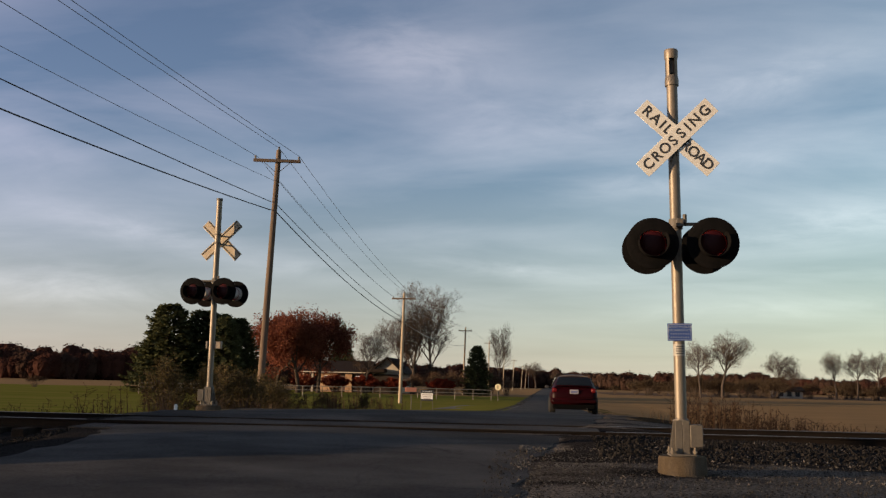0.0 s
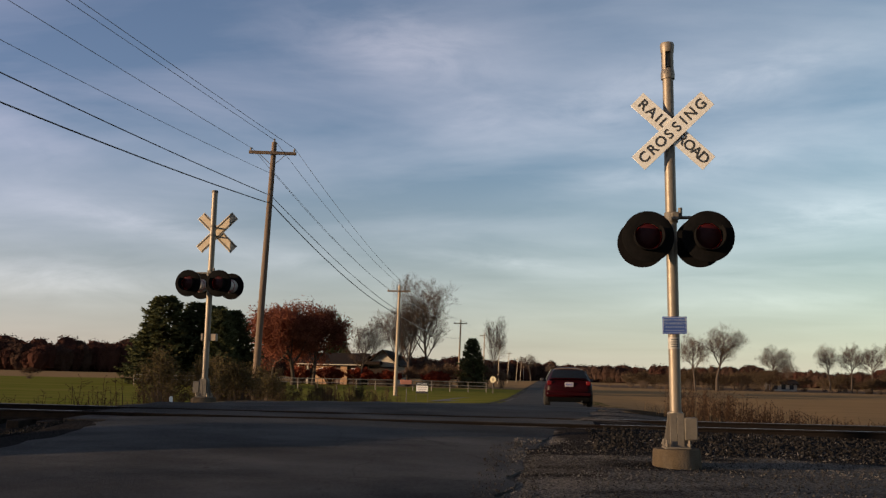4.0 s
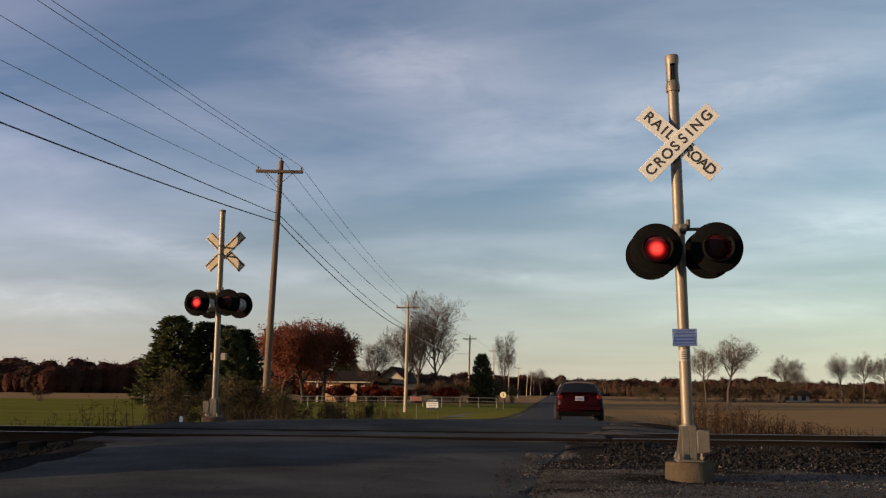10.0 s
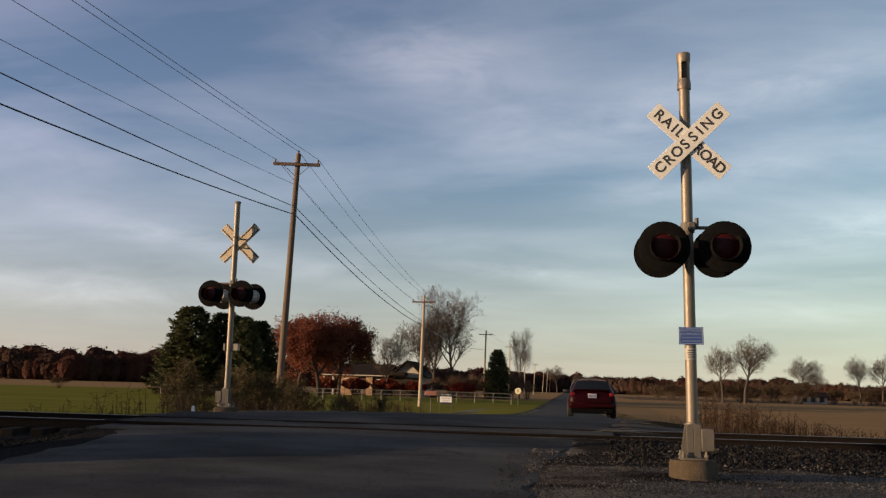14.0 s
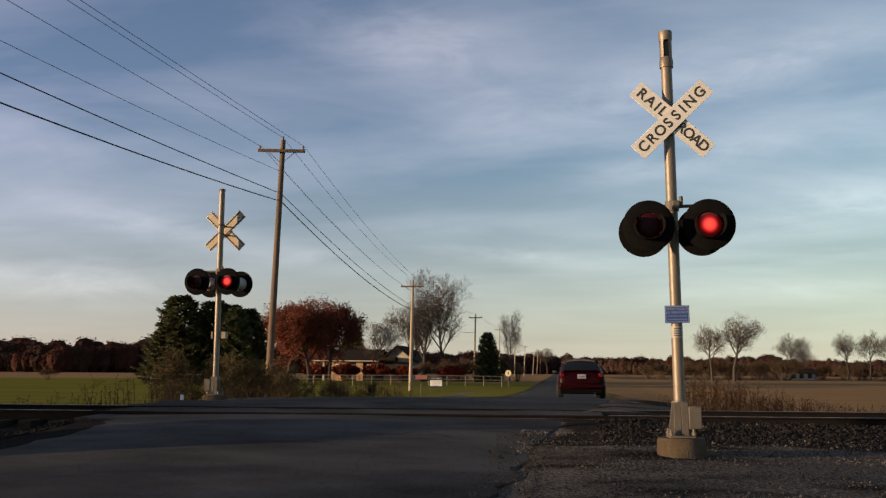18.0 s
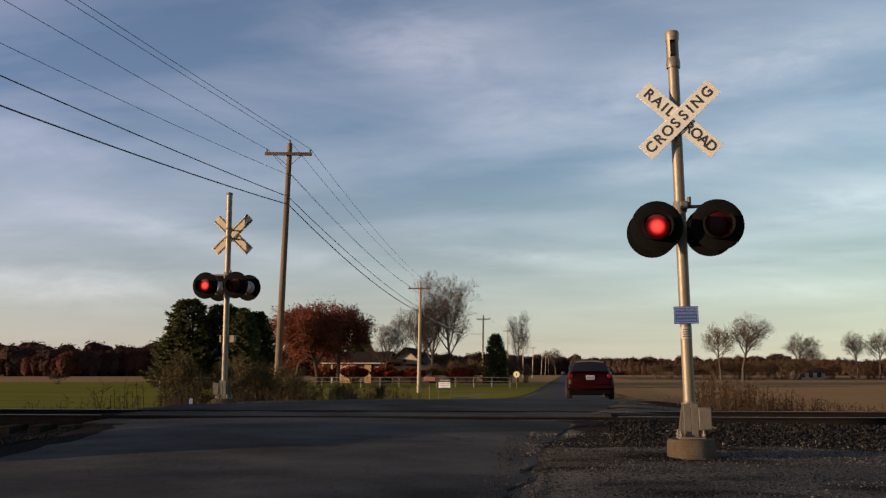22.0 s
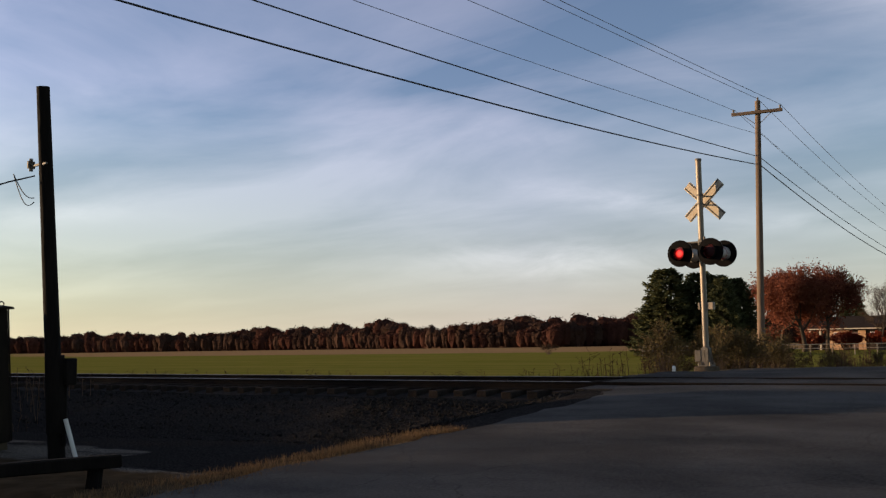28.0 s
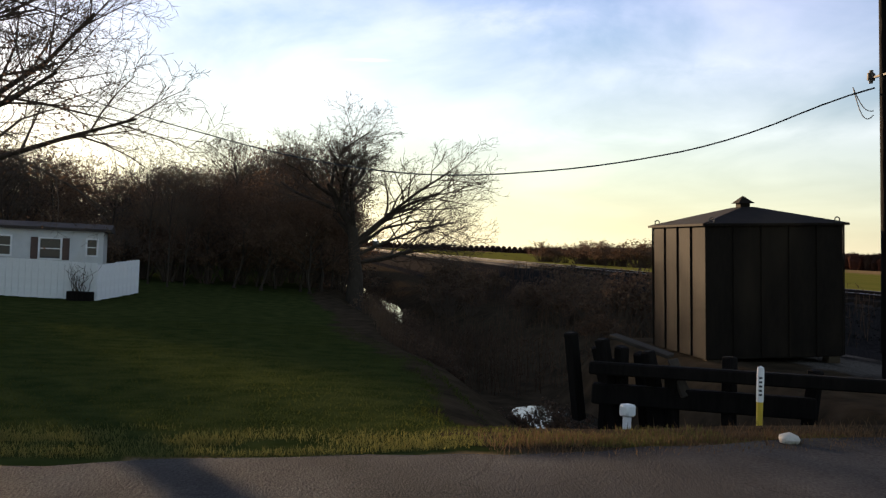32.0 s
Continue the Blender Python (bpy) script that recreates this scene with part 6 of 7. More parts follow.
# creek water in the ditch
def water_material():
    m = bpy.data.materials.new("water")
    m.use_nodes = True
    nt = m.node_tree
    b = nt.nodes["Principled BSDF"]
    b.inputs["Base Color"].default_value = (0.02, 0.022, 0.02, 1)
    b.inputs["Roughness"].default_value = 0.04
    b.inputs["IOR"].default_value = 1.33
    t = nt.nodes.new("ShaderNodeTexNoise"); t.inputs["Scale"].default_value = 6; t.inputs["Detail"].default_value = 3
    bp = nt.nodes.new("ShaderNodeBump"); bp.inputs["Strength"].default_value = 0.12; bp.inputs["Distance"].default_value = 0.03
    nt.links.new(t.outputs["Fac"], bp.inputs["Height"]); nt.links.new(bp.outputs[0], b.inputs["Normal"])
    return m


g = Geo()
for x0, x1, wide in ((-75, -37.5, 0.66), (-18.7, -13.6, 0.85)):
    xs = list(np.linspace(x0, x1, 24))
    vs = []
    for i, x in enumerate(xs):
        half = wide * math.sqrt(max(0.02, 1 - (2 * i / 23 - 1) ** 4))
        for o in (-half, half):
            vs.append((x, float(creek_y(x)) + 0.12 + o, -1.54))
    g.add(vs, [(2 * i, 2 * i + 2, 2 * i + 3, 2 * i + 1) for i in range(len(xs) - 1)])
tagged(part("water", g, water_material()), "still narrow creek in the ditch", "water", kind="structure")

# ---- markers at the road's edge ----
YELLOW = surf("marker_yellow", (0.6, 0.42, 0.03), (0.5, 0.34, 0.03), 6, 0.5, bump=0.05)
PLASTIC = surf("marker_white", (0.75, 0.74, 0.72), (0.66, 0.65, 0.63), 6, 0.45, bump=0.04)
mk = thing("marker_post", "white and yellow plastic cable marker post in dry grass", "marker post", pose(-8.75, 4.46, ground_z(-8.75, 4.46), 1.5, 0, 20))
mz = 0.5 - ground_z(-8.75, 4.46)
part("post", Geo().tube((0, 0, -0.2), (0, 0, mz - 0.3), 0.03, n=14), YELLOW, mk, "yellow lower tube")
part("sleeve", Geo().lathe([(0.034, mz - 0.34), (0.034, mz - 0.04), (0.027, mz - 0.012), (0.001, mz)], 16), PLASTIC, mk, "white upper sleeve with a domed top")
g = Geo()
for i in range(5):
    g.lathe([(0.0352, mz - 0.28 + i * 0.04), (0.0352, mz - 0.26 + i * 0.04)], 5, None, 0.9, -1.2)
part("marker_label", g, INK, mk, "small dark label bars")
wb = thing("cable_pedestal", "small white capped cable pedestal in the verge", "utility box", pose(-9.25, 3.33, ground_z(-9.25, 3.33), 0, 0, 25))
bz = 0.03 - ground_z(-9.25, 3.33)
part("stem", Geo().box((0, 0, bz / 2 - 0.14), (0.07, 0.07, bz + 0.1), chamfer=0.01), PLASTIC, wb)
part("cap", Geo().box((0, 0, bz - 0.06), (0.13, 0.13, 0.12), chamfer=0.02), PLASTIC, wb, "white plastic cap")
st = Geo()
bm = bmesh.new()
bmesh.ops.create_icosphere(bm, subdivisions=2, radius=1)
for v in bm.verts:
    v.co = Vector((v.co.x * 0.12, v.co.y * 0.09, v.co.z * 0.075)) * (1 + 0.25 * noise.noise(v.co * 2.3))
bm.verts.index_update()
st.add([v.co.copy() for v in bm.verts], [tuple(v.index for v in f.verts) for f in bm.faces])
bm.free()
tagged(part("stone", st, surf("pale_stone", (0.62, 0.58, 0.52), (0.5, 0.46, 0.4), 12, 0.9, bump=0.4), m=pose(-7.2, 3.9, ground_z(-7.45, 3.9) + 0.06, 0, 0, 30) @ Matrix.Scale(0.72, 4)), "pale rounded stone lying at the road's edge", "stone")
wp = thing("marker_stake", "short white marker stake beyond the rails", "marker post", pose(-7.66, 19.62, 0.6))
part("stake", Geo().tube((0, 0, -0.2), (0, 0, 0.33), 0.035, n=10), PLASTIC, wp)
part("stake_cap", Geo().lathe([(0.037, 0.31), (0.03, 0.35), (0.001, 0.36)], 10), PLASTIC, wp)

# ---- the parked red car ----
PAINT = surf("red_car_paint", (0.014, 0.0008, 0.0016), (0.011, 0.0007, 0.0013), 3, 0.4, 0.0, bump=0, coat=0.0, spec=0.07)
CAR_GLASS = glassy("car_glass", (0.008, 0.01, 0.013), 0.08, 0.2)
TYRE = surf("tyre_rubber", (0.018, 0.018, 0.018), (0.028, 0.027, 0.026), 10, 0.9, bump=0.2)
TAIL = surf("tail_light_red", (0.11, 0.004, 0.005), (0.085, 0.003, 0.004), 8, 0.25, bump=0, spec=0.2)
CAR_UNDER = surf("dark_valance", (0.003, 0.003, 0.003), (0.005, 0.005, 0.005), 8, 0.95, bump=0.05, spec=0.0)
TRIM = surf("dark_trim", (0.02, 0.02, 0.022), (0.03, 0.03, 0.03), 8, 0.6, bump=0.05)


def build_car():
    c = thing("parked_car", "dark red hatchback parked on the road's edge", "car", pose(0.93, 37.0, 0.0))
    c.matrix_world = pose(0.93, 36.9, float(road_z(36.9)) + 0.0, -0.6, 0, 0.5)
    # stations from the rear bumper to the nose: y, half width, z low, z belt
    sec = [(-2.13, 0.62, 0.42, 0.7), (-2.1, 0.74, 0.33, 0.82), (-2.0, 0.81, 0.26, 0.93), (-1.8, 0.835, 0.22, 0.97), (-1.2, 0.845, 0.2, 0.97), (0.0, 0.845, 0.2, 0.95), (0.9, 0.84, 0.2, 0.92), (1.5, 0.82, 0.22, 0.84), (1.95, 0.75, 0.26, 0.74), (2.14, 0.58, 0.38, 0.62)]
    k = 24
    def squircle(c):
        return math.copysign(abs(c) ** 0.5, c)
    vs = []
    for y, w, z0, z1 in sec:
        vs += [(w * squircle(math.cos(6.2832 * i / k)), y, (z0 + z1) / 2 + (z1 - z0) / 2 * squircle(math.sin(6.2832 * i / k))) for i in range(k)]
    g = Geo().add(vs, [(j * k + i, j * k + (i + 1) % k, (j + 1) * k + (i + 1) % k, (j + 1) * k + i) for j in range(len(sec) - 1) for i in range(k)] + [tuple(range(k - 1, -1, -1)), tuple(range((len(sec) - 1) * k, len(sec) * k))])
    part("body", g, PAINT, c, "glossy dark red body", smooth=60)
    # cabin stations: y, half width at the belt, at the roof, height of the roof
    cab = [(-2.0, 0.72, 0.7, 0.97), (-1.78, 0.765, 0.64, 1.16), (-1.58, 0.78, 0.6, 1.31), (-1.35, 0.785, 0.57, 1.38), (-1.0, 0.785, 0.57, 1.41), (-0.2, 0.785, 0.58, 1.42), (0.3, 0.78, 0.57, 1.37), (0.75, 0.77, 0.63, 1.16), (1.15, 0.74, 0.72, 0.95)]
    n = 13
    vs = []
    for y, wb, wr, zr in cab:
        for i in range(n):
            a = math.pi * i / (n - 1)
            up = math.sin(a) ** 0.55
            vs.append(((wb + (wr - wb) * up) * squircle(math.cos(a)), y, 0.9 + (zr - 0.9) * up))
    g = Geo().add(vs, [(j * n + i, j * n + i + 1, (j + 1) * n + i + 1, (j + 1) * n + i) for j in range(len(cab) - 1) for i in range(n - 1)])
    part("cabin", g, PAINT, c, "red roof and pillars", smooth=60)
    pane = []
    for y, w, z in ((-1.985, 0.64, 0.995), (-1.79, 0.6, 1.155), (-1.61, 0.52, 1.285)):
        pane += [(x * w, y - 0.022 + 0.05 * x * x, z + 0.012) for x in (-1, -0.6, 0, 0.6, 1)]
    g = Geo().add(pane, [(r * 5 + i, r * 5 + i + 1, r * 5 + i + 6, r * 5 + i + 5) for r in range(2) for i in range(4)])
    g.add([(x, y + 0.03, z - 0.02) for x, y, z in pane], [(r * 5 + i + 5, r * 5 + i + 6, r * 5 + i + 1, r * 5 + i) for r in range(2) for i in range(4)])
    part("rear_window", g, CAR_GLASS, c, "dark rear window", smooth=60)
    part("windscreen", Geo().add([(-0.68, 1.11, 0.95), (0.68, 1.11, 0.95), (0.55, 0.42, 1.33), (-0.55, 0.42, 1.33)], [(0, 1, 2, 3)]), CAR_GLASS, c, smooth=0)
    for sx in (-1, 1):
        for y0, y1, a, b in ((-1.5, -0.55, 0.26, 0.0), (-0.48, 0.78, 0.0, 0.42)):
            part("side_window", Geo().add([(sx * 0.795, y0, 0.95), (sx * 0.795, y1, 0.95), (sx * 0.64, y1 - b, 1.31), (sx * 0.63, y0 + a, 1.31)], [(0, 1, 2, 3) if sx > 0 else (3, 2, 1, 0)]), CAR_GLASS, c, smooth=0)
        part("tail_light", Geo().box((sx * 0.68, -2.06, 0.83), (0.17, 0.1, 0.15), chamfer=0.025), TAIL, c, "red tail light")
        mi = part("mirror", Geo().box((sx * 0.93, 0.62, 0.96), (0.16, 0.09, 0.11), chamfer=0.025).box((sx * 0.84, 0.64, 0.94), (0.08, 0.05, 0.04)), TRIM, c, "dark door mirror")
        for y in (-1.32, 1.3):
            w = part("wheel", Geo().lathe([(0.19, -0.1), (0.27, -0.11), (0.305, -0.08), (0.31, 0.0), (0.305, 0.08), (0.27, 0.11), (0.19, 0.1)], 26), TYRE, c, "black tyre and rim", pose(sx * 0.75, y, 0.31, 0, 90, 0))
            part("rim", Geo().lathe([(0.001, -0.085), (0.08, -0.09), (0.18, -0.07), (0.195, -0.1)], 20).lathe([(0.195, 0.1), (0.18, 0.07), (0.08, 0.09), (0.001, 0.085)], 20), GALV, w)
    part("bumper", Geo().box((0, -2.08, 0.45), (1.6, 0.18, 0.22), chamfer=0.06), PAINT, c)
    part("valance", Geo().box((0, -2.04, 0.28), (1.5, 0.12, 0.24), chamfer=0.03), CAR_UNDER, c)
    plate = part("number_plate", Geo().box((0, -2.15, 0.78), (0.3, 0.03, 0.15), chamfer=0.004), surf("plate_enamel", (0.3, 0.28, 0.3), (0.22, 0.2, 0.22), 9, 0.5, bump=0), c, "pale number plate")
    bars = Geo()
    for i in range(6):
        bars.box((-0.1 + i * 0.04, -2.167, 0.775), (0.022, 0.003, 0.06))
    part("plate_bars", bars, BLUE, plate)
    part("exhaust", Geo().tube((0.45, -2.12, 0.2), (0.45, -1.8, 0.22), 0.025, n=10), TRIM, c)
    # added strip in place of the sky's reflection along the roof's rear edge
    part("roof_edge", Geo().path([(x, -1.5 + 0.12 * x * x, 1.355 - 0.1 * x * x) for x in (-0.5, -0.3, 0, 0.3, 0.5)], 0.018, n=6), GALV, c, "bright strip imitating sky reflected on the roof edge")


build_car()


# ---- the trailer home on the lawn ----
SIDING = surf("white_siding", (0.55, 0.56, 0.58), (0.46, 0.47, 0.49), 3, 0.6, bump=0.1, stain=(0.5, 0.49, 0.47))
FENCE_WHITE = surf("white_board", (0.74, 0.74, 0.76), (0.64, 0.64, 0.66), 4, 0.65, bump=0.1, stain=(0.52, 0.52, 0.52))
ROOF_DARK = surf("dark_roofing", (0.06, 0.05, 0.045), (0.035, 0.03, 0.028), 4, 0.9, bump=0.3)
SHUTTER = surf("brown_shutter", (0.09, 0.05, 0.04), (0.06, 0.035, 0.03), 5, 0.7, bump=0.1)
PANE = glassy("window_pane", (0.02, 0.023, 0.03), 0.06, 0.22)


def window(parent, m, w, h, shutters=False, panes=2):
    f = Geo()
    for sx in (-1, 1):
        f.box((sx * (w / 2 + 0.03), -0.02, 0), (0.06, 0.07, h + 0.12))
    for sz in (-1, 1):
        f.box((0, -0.02, sz * (h / 2 + 0.03)), (w, 0.07, 0.06))
    f.box((0, -0.025, 0), (w, 0.04, 0.035))
    win = part("window", f, FENCE_WHITE, parent, "white-framed window", m, smooth=0)
    for i in range(panes):
        part("pane", Geo().box(((i + 0.5) * w / panes - w / 2, 0.0, 0), (w / panes - 0.03, 0.012, h)), PANE, win, smooth=0)
    if shutters:
        for sx in (-1, 1):
            part("shutter", Geo().box((sx * (w / 2 + 0.2), -0.025, 0), (0.26, 0.035, h + 0.1), chamfer=0.008), SHUTTER, win, "dark brown shutter")
    return win


def build_home():
    h = thing("trailer_home", "white single-storey trailer home on the lawn", "house", pose(-40.0, -7.25, -0.85, 0, 0, 0) @ pose(0, 0, 0, -1.0, 0, 98))
    # local: x along the front to the left as seen from the road is negative, front faces -y
    Lh, Dh, Hh = 13.0, 4.0, 2.45
    clap = Geo()
    n = 12
    for i in range(n):
        clap.box((-Lh / 2, -0.012 - 0.004 * (i % 2), Hh * (i + 0.5) / n), (Lh, 0.02, Hh / n - 0.012))
    part("front_siding", clap, SIDING, h, "white lapped siding", smooth=0)
    part("body", Geo().box((-Lh / 2, Dh / 2, Hh / 2), (Lh - 0.01, Dh, Hh)), SIDING, h, smooth=0)
    roof = Geo().add([(0.3, -0.3, Hh), (0.3, Dh + 0.3, Hh), (-Lh - 0.3, Dh + 0.3, Hh), (-Lh - 0.3, -0.3, Hh), (0.3, Dh / 2, Hh + 0.25), (-Lh - 0.3, Dh / 2, Hh + 0.25), (0.3, -0.3, Hh - 0.1), (0.3, Dh + 0.3, Hh - 0.1), (-Lh - 0.3, Dh + 0.3, Hh - 0.1), (-Lh - 0.3, -0.3, Hh - 0.1)],
                     [(3, 0, 4, 5), (1, 2, 5, 4), (0, 1, 4), (2, 3, 5), (9, 6, 0, 3), (7, 8, 2, 1), (6, 7, 1, 0), (8, 9, 3, 2), (6, 9, 8, 7)])
    part("roof", roof, ROOF_DARK, h, "dark low roof", smooth=0)
    window(h, pose(-0.42, -0.03, 1.72), 0.36, 0.6, panes=1)
    window(h, pose(-1.95, -0.03, 1.62), 0.75, 0.75, True, 1)
    window(h, pose(-3.95, -0.03, 1.68), 1.15, 0.7, False, 2)
    window(h, pose(-7.5, -0.03, 1.65), 1.1, 0.75, False, 2)
    part("door", Geo().box((-5.6, -0.03, 1.05), (0.9, 0.06, 2.0), chamfer=0.01), SHUTTER, h, "brown door")


build_home()


def board_fence():
    f = thing("board_fence", "low white board fence round a deck", "fence", pose(0, 0, 0))
    def run(p0, p1, h, n):
        p0, p1 = Vector(p0), Vector(p1)
        d = p1 - p0
        yaw = math.degrees(math.atan2(d.y, d.x))
        for i in range(n):
            c = p0.lerp(p1, (i + 0.5) / n)
            part("board", Geo().box((0, 0, h / 2), (d.length / n - 0.004, 0.04, h + RAG.uniform(-0.02, 0.02)), chamfer=0.006), FENCE_WHITE, f, m=pose(c.x, c.y, c.z, 0, 0, yaw))
        part("rail", Geo().box((0, 0.04, h * 0.8), (d.length, 0.04, 0.09)).box((0, 0.04, h * 0.25), (d.length, 0.04, 0.09)), FENCE_WHITE, f, m=pose(*((p0 + p1) / 2), 0, 0, yaw))
    run((-34.9, -9.45, -0.8), (-34.55, -6.42, -0.85), 1.28, 14)
    run((-34.55, -6.42, -0.85), (-36.75, -5.38, -0.66), 1.22, 10)
    run((-35.5, -12.9, -0.75), (-34.9, -9.45, -0.8), 1.28, 14)
    part("deck", Geo().box((-37.3, -8.6, -0.15), (3.2, 3.4, 0.12)).box((-37.3, -8.6, -0.55), (2.9, 3.1, 0.7)), SHUTTER, f, "brown deck")
    pot = thing("planter", "dark planter trough with a withered vine", "planter", pose(-34.35, -6.9, ground_z(-34.35, -6.9), 0, 0, 82))
    part("trough", Geo().box((0, 0, 0.14), (0.85, 0.3, 0.34), chamfer=0.02), DARK_WOOD, pot)
    v = Geo()
    rnd = random.Random(14)
    for k in range(16):
        p = Vector((rnd.uniform(-0.35, 0.35), 0.05, 0.3))
        for s in range(5):
            q = p + Vector((rnd.gauss(0, 0.1) + (0.06 if k % 2 else -0.06) * (s > 2), rnd.gauss(0, 0.03), rnd.uniform(0.12, 0.22)))
            v.tube(p, q, 0.014 - 0.002 * s, 0.012 - 0.002 * s, 4, caps=False)
            p = q
    part("vine", v, BARK, pot, "leafless tangled vine")


board_fence()

# ---- the farmhouse beyond the crossing ----
BRICK = surf("tan_brick", (0.42, 0.26, 0.15), (0.33, 0.2, 0.12), 4, 0.9, bump=0.3, bscale=30, stain=(0.28, 0.17, 0.1))
SHINGLE = surf("brown_shingle", (0.021, 0.0145, 0.012), (0.014, 0.01, 0.0085), 5, 0.95, bump=0.4)
CREAM = surf("cream_siding", (0.4, 0.35, 0.28), (0.3, 0.26, 0.21), 3, 0.75, bump=0.1)


# dark wall colour, standing in for the shade of the recessed porch
SHADED_SIDING = surf("shaded_siding", (0.035, 0.026, 0.022), (0.024, 0.018, 0.016), 3, 0.85, bump=0.15)


def gable_block(parent, x0, x1, y0, y1, eave, ridge, wall, along="x", name="wing"):
    w = part("wall", Geo().box(((x0 + x1) / 2, (y0 + y1) / 2, eave / 2 - 0.2), (x1 - x0, y1 - y0, eave + 0.4)), wall, parent, smooth=0)
    o = 0.5
    if along == "x":
        ym = (y0 + y1) / 2
        vs = [(x0 - o, y0 - o, eave - 0.1), (x1 + o, y0 - o, eave - 0.1), (x1 + o, y1 + o, eave - 0.1), (x0 - o, y1 + o, eave - 0.1), (x0 - o, ym, ridge), (x1 + o, ym, ridge)]
        fs = [(0, 1, 5, 4), (2, 3, 4, 5)]
        gv = [(x0, y0, eave), (x0, y1, eave), (x0, ym, ridge - 0.2), (x1, y0, eave), (x1, y1, eave), (x1, ym, ridge - 0.2)]
    else:
        xm = (x0 + x1) / 2
        vs = [(x0 - o, y0 - o, eave - 0.1), (x1 + o, y0 - o, eave - 0.1), (x1 + o, y1 + o, eave - 0.1), (x0 - o, y1 + o, eave - 0.1), (xm, y0 - o, ridge), (xm, y1 + o, ridge)]
        fs = [(3, 0, 4, 5), (1, 2, 5, 4)]
        gv = [(x0, y0, eave), (x1, y0, eave), (xm, y0, ridge - 0.2), (x0, y1, eave), (x1, y1, eave), (xm, y1, ridge - 0.2)]
    k = len(vs)
    low = [(a, b, c - 0.16) for a, b, c in vs]
    quads = list(fs) + [tuple(i + k for i in reversed(f)) for f in fs]
    if along == "x":
        edges = [(0, 1), (2, 3), (1, 5), (5, 2), (3, 4), (4, 0)]
    else:
        edges = [(3, 0), (1, 2), (0, 4), (4, 1), (2, 5), (5, 3)]
    quads += [(a, b, b + k, a + k) for a, b in edges]
    part("roof", Geo().add(vs + low, quads), SHINGLE, parent, "brown shingled roof", smooth=0)
    part("gable", Geo().add(gv[:3], [(0, 1, 2)]), wall, parent, smooth=0)
    part("gable", Geo().add(gv[3:], [(0, 2, 1)]), wall, parent, smooth=0)
    return w


def build_farmhouse():
    h = thing("farmhouse", "low tan brick ranch house with brown roofs", "house", pose(0, 0, 0))
    gable_block(h, -34.0, -24.6, 131.0, 139.0, 2.8, 4.4, SHADED_SIDING, "x")
    part("brick_bay", Geo().box((-29.75, 130.9, 1.3), (2.7, 0.16, 2.9)), BRICK, h, "tan brick bay", smooth=0)
    part("brick_bay", Geo().box((-26.9, 130.9, 1.3), (0.9, 0.16, 2.9)), BRICK, h, "tan brick bay", smooth=0)
    for x in (-33.2, -31.9):
        part("porch_post", Geo().box((x, 130.75, 1.3), (0.22, 0.22, 2.9), chamfer=0.02), CREAM, h, "pale porch post")
    gable_block(h, -23.7, -19.8, 131.5, 142.0, 2.9, 4.95, CREAM, "y")
    part("porch_roof", Geo().box((-24.2, 132.6, 3.0), (2.0, 5.0, 0.3), chamfer=0.05), SHINGLE, h, smooth=0)
    part("trim_board", Geo().box((-29.0, 130.45, 2.74), (9.0, 0.06, 0.13)), CREAM, h, "pale eave board")
    br = Geo()
    for x0, x1 in ((-24.3, -21.75), (-21.75, -19.2)):
        z0, z1 = (2.8, 4.95) if x0 < -22 else (4.95, 2.8)
        br.add([(x0, 130.9, z0), (x1, 130.9, z1), (x1, 130.9, z1 - 0.2), (x0, 130.9, z0 - 0.2), (x0, 131.0, z0), (x1, 131.0, z1), (x1, 131.0, z1 - 0.2), (x0, 131.0, z0 - 0.2)], [(3, 2, 1, 0), (0, 1, 5, 4), (2, 3, 7, 6), (4, 5, 6, 7)])
    part("barge_board", br, SHINGLE, h, "dark barge boards", smooth=0)
    for x in (-29.75, -25.4):
        window(h, pose(x, 130.8, 1.7), 0.9, 1.0)
    # dark panel where the garage stands open: its inner shade as a colour
    part("garage_door", Geo().box((-21.75, 131.42, 1.25), (3.5, 0.12, 2.7), chamfer=0.02), SHADED_SIDING, h, "dark panel standing in for the shaded garage opening")
    part("carport_roof", Geo().box((-23.4, 130.6, 3.05), (3.4, 2.2, 0.5), chamfer=0.08), SHINGLE, h, "low brown carport roof", smooth=0)
    part("door", Geo().box((-27.85, 130.96, 1.25), (0.95, 0.08, 2.05), chamfer=0.01), SHUTTER, h, "brown front door")


build_farmhouse()


